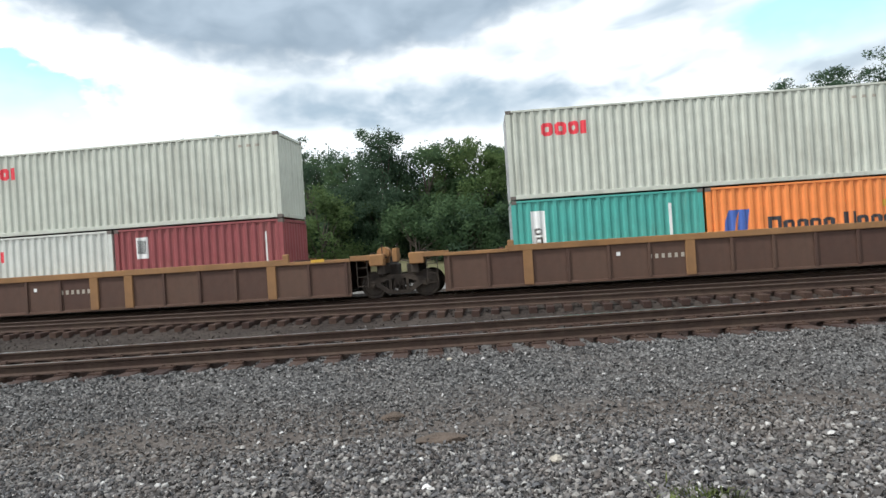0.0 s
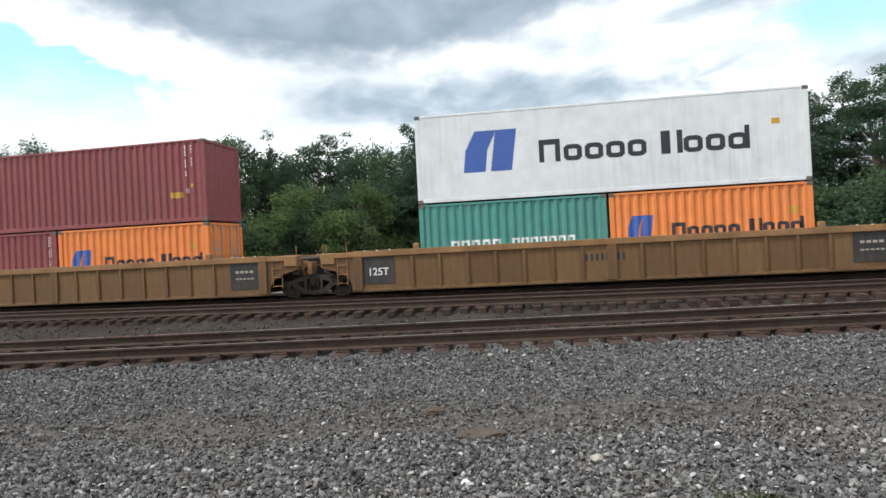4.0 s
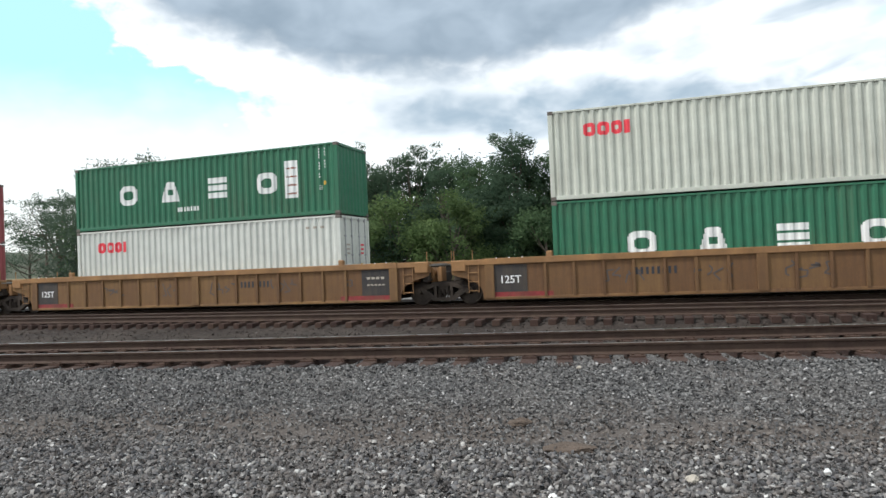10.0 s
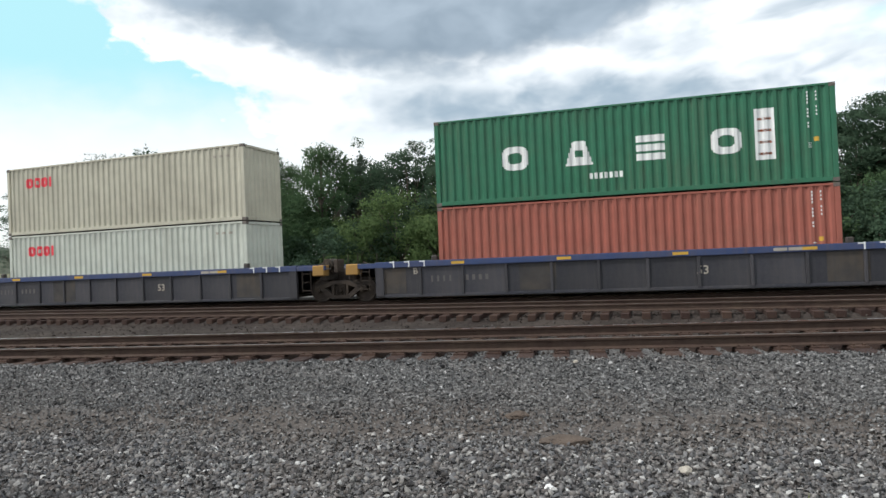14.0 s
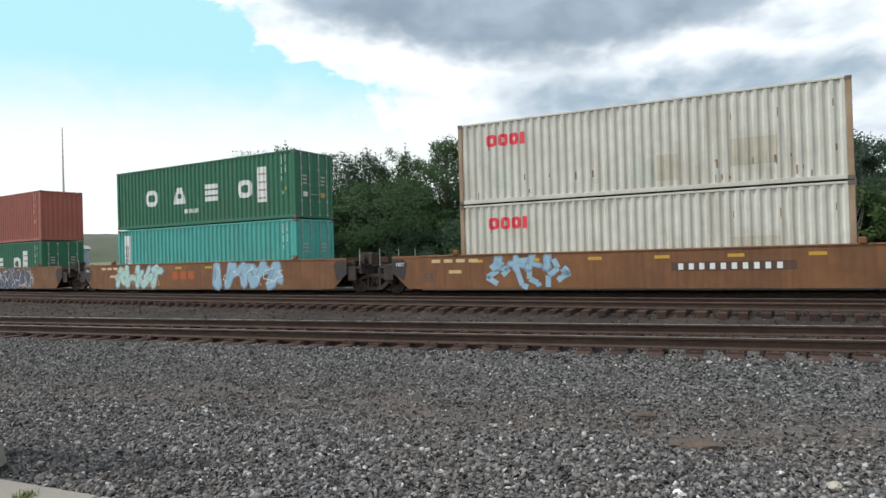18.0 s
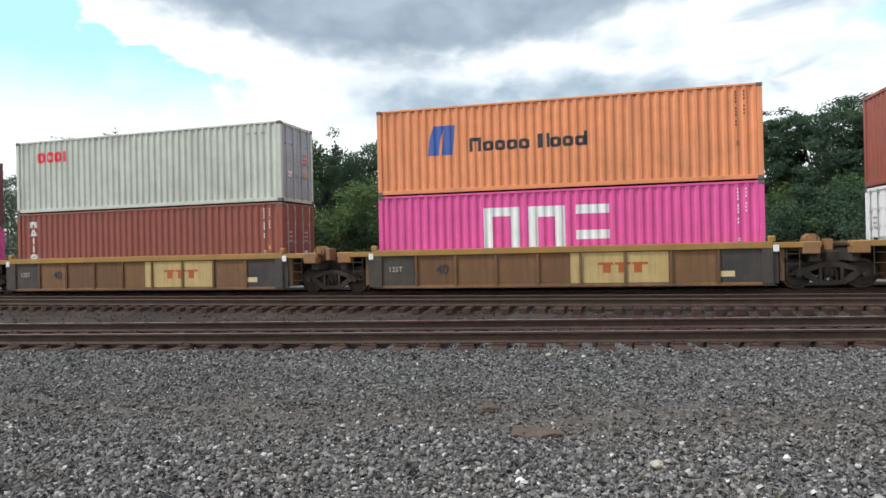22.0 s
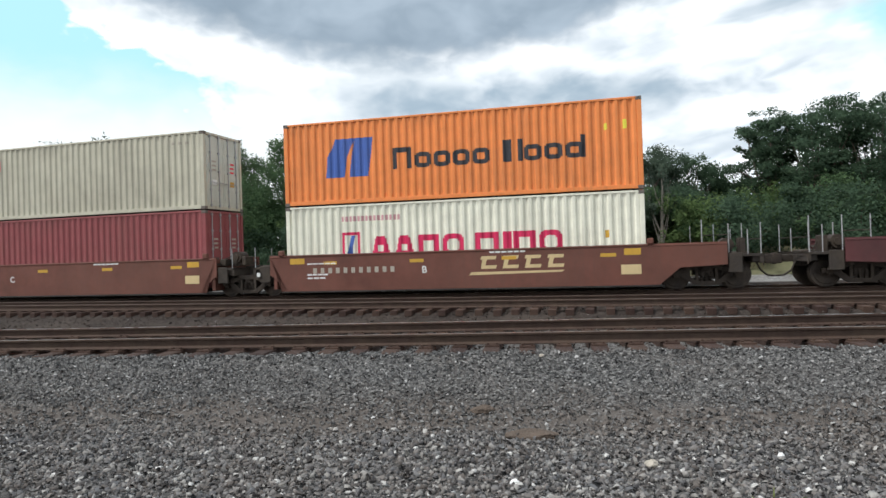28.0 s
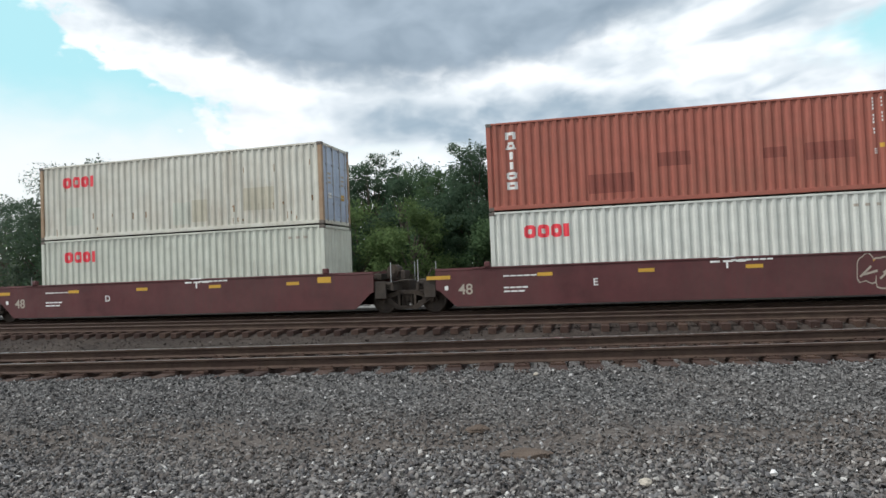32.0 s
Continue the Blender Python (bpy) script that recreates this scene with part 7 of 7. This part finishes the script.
def tree(x, y, h, w, kind, seed, label, leaves=5200, mat=None, big=1.0):
    rng = np.random.default_rng(seed)
    ob = thing("tree" if h > 3.6 else "bush", label, "tree" if h > 3.6 else "bush", "trees behind the railway")
    z0 = float(ground_z(x, y)) - 0.1
    bark = BIRCH if kind == "pale" else BARK
    bm = bmesh.new()
    top = h * (0.78 if kind != "bush" else 0.5)
    bend = rng.normal(0, 0.03 * h, 2)
    segs = 6
    pts = [Vector((bend[0] * (i / segs) ** 2, bend[1] * (i / segs) ** 2, top * i / segs)) for i in range(segs + 1)]
    r0 = 0.035 * h ** 0.9 * (0.7 if kind == "pale" else 1)
    for i in range(segs):
        rod(bm, pts[i], pts[i + 1], r0 * (1 - i / segs) + 0.02, 7, r0 * (1 - (i + 1) / segs) + 0.02)
    part("trunk", bm, bark, ob)
    limbs = bmesh.new()
    blobs = []
    low = {"broad": 0.28, "bush": 0.08, "pale": 0.35, "spread": 0.38, "spiky": 0.12}[kind]
    n = {"broad": 22, "bush": 16, "pale": 15, "spread": 30, "spiky": 26}[kind]
    for k in range(n):
        f = low + (0.98 - low) * (k + rng.random()) / n
        a = rng.uniform(0, 2 * math.pi)
        prof = {"broad": math.sin(math.pi * min(1, 0.18 + 0.80 * (f - low) / (1 - low))) ** 0.7, "bush": math.sqrt(max(0.05, 1 - f * f)),
                "pale": 0.75 - 0.5 * abs(f - 0.65), "spread": 0.55 + 0.45 * math.sin(math.pi * (f - low) / (1 - low)), "spiky": 1.0 - 0.72 * f}[kind]
        reach = w * 0.5 * prof * rng.uniform(0.55, 1.0)
        s = pts[min(segs, int(max(0, f - 0.22) * segs))]
        e = Vector((math.cos(a) * reach, math.sin(a) * reach, f * h * 0.93))
        if kind == "spread":
            # layered umbrella: three tiers of flat pads under one dome
            q = math.sqrt((k // 3 + 0.5) / (n // 3 + 1))
            a = k * 2.4 + rng.uniform(-0.3, 0.3)
            e = Vector((math.cos(a) * q * w * 0.46, math.sin(a) * q * w * 0.46, h * (0.93 - 0.20 * q * q - 0.17 * (k % 3)) * rng.uniform(0.97, 1.02)))
        mid = s.lerp(e, 0.55) + Vector((0, 0, -0.04 * h))
        rod(limbs, s, mid, r0 * 0.32 + 0.012, 5, r0 * 0.2 + 0.01)
        rod(limbs, mid, e, r0 * 0.2 + 0.01, 5, 0.012)
        rr = w * {"broad": 0.17, "bush": 0.20, "pale": 0.13, "spread": 0.15, "spiky": 0.15}[kind] * rng.uniform(0.7, 1.25)
        blobs.append((*e, rr))
        for _ in range(3):
            q = rng.normal(0, rr * 0.75, 3)
            blobs.append((e[0] + q[0], e[1] + q[1], min(h * 0.97, e[2] + q[2] * 0.7), rr * rng.uniform(0.35, 0.6)))
        if kind == "spiky" or (kind == "pale" and k % 2):
            tip = e + Vector((rng.normal(0, 0.12), rng.normal(0, 0.12), rng.uniform(0.6, 1.3)))
            rod(limbs, e, tip, 0.016, 4, 0.006)
            for q in range(4):
                c = e.lerp(tip, 0.25 + 0.22 * q)
                blobs.append((c.x, c.y, c.z, 0.13 - 0.02 * q))
    part("branchwork", limbs, bark, ob)
    crown("crown", rng, blobs, int(leaves * 4.6), {"broad": 0.082, "bush": 0.08, "pale": 0.07, "spread": 0.082, "spiky": 0.074}[kind] * big, mat or LEAF[seed % 3], ob, 0.55 if kind == "spread" else 0.85)
    ob.matrix_basis = pose(x, y, z0)
    return ob


def plant(az, el, dist, w, kind, seed, label, leaves=5200, mat=None, big=1.0):
    """A tree seen in the direction az whose top stands el degrees above the eye."""
    x, y = dist * math_sin(az), dist * math_cos(az)
    h = EYE_Z + dist * math.tan(radians(el + 0.75)) - float(ground_z(x, y))
    return tree(x, y, h, w, kind, seed, label, leaves * 0.72, mat, big * 1.18)


BROAD, TWIGGY, WIDE, SHRUB, THIN = ("broad dark green tree behind the railway", "upright green tree with loose twiggy shoots", "wide-crowned tree with spreading layered branches",
                                    "dense green bush on the bank behind the tracks", "thin pale-stemmed tree with sparse grey-green leaves")
plant(-46.5, 6.0, 62, 7.5, "spread", 11, WIDE, 4200, LEAF[0])
plant(-48.5, 2.6, 90, 9, "broad", 12, BROAD, 2600, LEAF[3])
plant(-43.0, 8.2, 50, 7.5, "spiky", 13, TWIGGY, 6000, LEAF[0])
plant(-39.5, 8.9, 47, 6.5, "spiky", 14, TWIGGY, 6000, LEAF[0])
plant(-36.0, 8.4, 46, 7.0, "broad", 15, BROAD, 6800, LEAF[0])
plant(-33.0, 8.7, 45, 5.6, "spiky", 16, TWIGGY, 5200, LEAF[0])
plant(-29.6, 8.8, 45, 5.0, "spiky", 17, TWIGGY, 4600, LEAF[1])
plant(-31.5, 6.2, 42, 7.5, "broad", 18, BROAD, 5600, LEAF[1])
plant(-26.4, 9.7, 44, 5.5, "broad", 19, BROAD, 5600, LEAF[1])
plant(-23.2, 8.9, 47, 3.0, "spiky", 20, TWIGGY, 3000, LEAF[3])
plant(-21.2, 8.2, 46, 4.4, "spiky", 21, TWIGGY, 4200, LEAF[0])
plant(-18.6, 9.9, 52, 5.0, "spread", 22, WIDE, 3800, LEAF[0])
plant(-16.0, 8.2, 48, 4.5, "spiky", 23, TWIGGY, 4600, LEAF[0])
plant(-13.4, 8.4, 46, 4.8, "spiky", 24, TWIGGY, 4600, LEAF[1])
plant(-9.6, 10.3, 41, 6.6, "spiky", 25, TWIGGY, 8200, LEAF[0])
plant(-5.6, 9.3, 41, 5.6, "broad", 26, BROAD, 6600, LEAF[1])
plant(-2.0, 9.0, 41, 5.2, "broad", 27, BROAD, 6200, LEAF[2])
plant(0.2, 8.8, 43, 3.2, "broad", 28, BROAD, 4600, LEAF[0])
plant(4.6, 7.3, 44, 5.6, "broad", 29, BROAD, 5200, LEAF[3])
plant(7.6, 6.6, 45, 4.6, "broad", 30, BROAD, 4600, LEAF[0])
plant(3.4, 7.6, 36.5, 2.2, "pale", 31, THIN, 700, LEAF[3])
plant(5.4, 6.0, 36.5, 2.0, "pale", 32, THIN, 600, LEAF[3])
plant(13.4, 9.2, 44, 4.2, "spread", 33, WIDE, 5200, LEAF[0])
plant(16.8, 9.9, 44, 6.6, "spread", 34, WIDE, 8600, LEAF[0])
plant(20.6, 9.7, 44, 6.6, "spread", 35, WIDE, 7600, LEAF[0])
plant(26.0, 10.9, 43, 7.4, "spread", 36, WIDE, 7800, LEAF[0])
plant(32.0, 11.6, 43, 7.4, "spread", 37, WIDE, 6000, LEAF[0])
plant(38.0, 12.0, 43, 8.0, "broad", 38, BROAD, 5000, LEAF[0])
# understorey on the bank
rb = random.Random(7)
for k in range(40):
    az = -42 + k * 2.05 + rb.uniform(-0.7, 0.7)
    light = -26 < az < -11 or 6 < az < 14
    plant(az, rb.uniform(2.2, 4.4) + (1.6 if -20 < az < -8 else 0.0), rb.uniform(37, 41.5) + max(0, -az - 22) * 0.3, rb.uniform(3.6, 5.4), "bush", 100 + k, SHRUB, 3000,
          LEAF[2] if light and k % 2 else LEAF[(k * 7) % 2])
for k in range(26):
    az = -44 + k * 3.1 + rb.uniform(-1, 1)
    plant(az, rb.uniform(5.0, 6.4) + (2.5 if -28 < az < -8 else -2.2 if az > 7.5 else 0.0), rb.uniform(50, 56), rb.uniform(6.8, 8.8), "bush", 200 + k, "tall thicket of green trees behind the bank", 2300, LEAF[(3, 1, 3, 0)[k % 4]], 1.5)
def build_hill():
    """A long low hill beyond the field to the left."""
    azs, rows = np.linspace(-80, -38, 64), np.array([0.0, 0.25, 0.5, 0.75, 1.0, 1.3])
    verts = []
    for a in azs:
        el = 2.15 + 0.25 * math.sin(a * 0.31) + 0.25 * noise.noise(Vector((a * 0.4, 0, 0)))
        for r in rows:
            d = 330 + 90 * r
            top = EYE_Z + 420 * math.tan(radians(el))
            z = -0.5 + (top + 0.5) * math.sin(min(1.0, r) * math.pi / 2) ** 0.8 + noise.noise(Vector((a * 1.7, r * 4, 3))) * 0.9
            verts.append((d * math_sin(a), d * math_cos(a), z if r <= 1.0 else top - 8))
    nr = len(rows)
    i = (np.arange(len(azs) - 1)[:, None] * nr + np.arange(nr - 1)[None, :]).ravel()
    me = fast_mesh("hill", np.array(verts), np.stack([i, i + nr, i + nr + 1, i + 1], 1))
    me.polygons.foreach_set("use_smooth", np.ones(len(me.polygons), dtype=bool))
    me.materials.append(material("wooded hill", (0.060, 0.075, 0.045), 0.95, 0.0, 0.35, 0.03, 0.25, dirty=0.6, dirt=(0.11, 0.105, 0.085), bump=0.8, bump_scale=0.3))
    tagged(new("hill", me), "low grey-green hill beyond the field", "hill", kind="structure")


build_hill()


def shed(az, el, dist, w, h):
    x, y = dist * math_sin(az), dist * math_cos(az)
    ob = thing("shed", "low white-roofed shed in the field beyond", "shed")
    z0, z1 = float(ground_z(x, y)), EYE_Z + dist * math.tan(radians(el))
    bm = bmesh.new()
    box(bm, -w / 2, w / 2, -2.5, 2.5, z0 - 0.5, z1 - h)
    part("wall", bm, P["slate"], ob)
    bm = bmesh.new()
    prism(bm, [(-w / 2 - 0.3, z1 - h), (w / 2 + 0.3, z1 - h), (w / 2, z1 - h * 0.3), (w * 0.2, z1), (-w * 0.35, z1 - h * 0.2)], -2.8, 2.8)
    part("roof", bm, P["white"], ob, "pale sheet metal roof")
    ob.matrix_basis = pose(x, y, 0, 0, 0, -az)


shed(-55.9, 1.5, 120, 2.6, 0.6)
for k in range(9):
    az = -45 + k * 11 + rb.uniform(-2, 2)
    weed("weeds", "tall dry weeds and grass beside the far track", (36.5 + max(0, -az - 20) * 0.25) * math_sin(az), (36.5 + max(0, -az - 20) * 0.25) * math_cos(az), 0.1, 1500, 1.0, 3.0, GRASS if k % 3 == 1 else DRY, 40 + k)


def mast(az, top_el, dist, r, label, arms=False):
    x, y = dist * math_sin(az), dist * math_cos(az)
    ob = thing("radio_mast" if not arms else "utility_pole", label, "mast" if not arms else "pole")
    h = EYE_Z + dist * math.tan(radians(top_el))
    z0 = float(ground_z(x, y))
    bm = bmesh.new()
    rod(bm, (0, 0, z0), (0, 0, h * 0.55), r * 1.6, 8, r * 1.4)
    rod(bm, (0, 0, h * 0.55), (0, 0, h), r, 8, r * 0.4)
    part("pole", bm, BARK if arms else BAR, ob)
    if arms:
        bm = bmesh.new()
        box(bm, -0.9, 0.9, -0.06, 0.06, h - 0.5, h - 0.38)
        part("crossarm", bm, BARK, ob)
    ob.matrix_basis = pose(x, y, 0)


mast(-56.9, 10.4, 75, 0.10, "thin tall radio mast far beyond the tracks")
mast(-47.4, 3.6, 70, 0.09, "wooden utility pole in the field beyond", True)
mast(-52.5, 2.6, 110, 0.1, "wooden utility pole in the field beyond", True)


# ---------------------------------------------------------------- all motion
def run(t):
    """Metres that the train has gone by, from its place at 16 s."""
    d = t - 16.0
    return 16.7254 * d - 0.000965 * d * d + 0.000301 * d ** 3


def motions():
    for ob, u, m in MOVERS:
        walk(ob, [(float(t), far_line(u - run(t)) @ m) for t in range(33)])


motions()
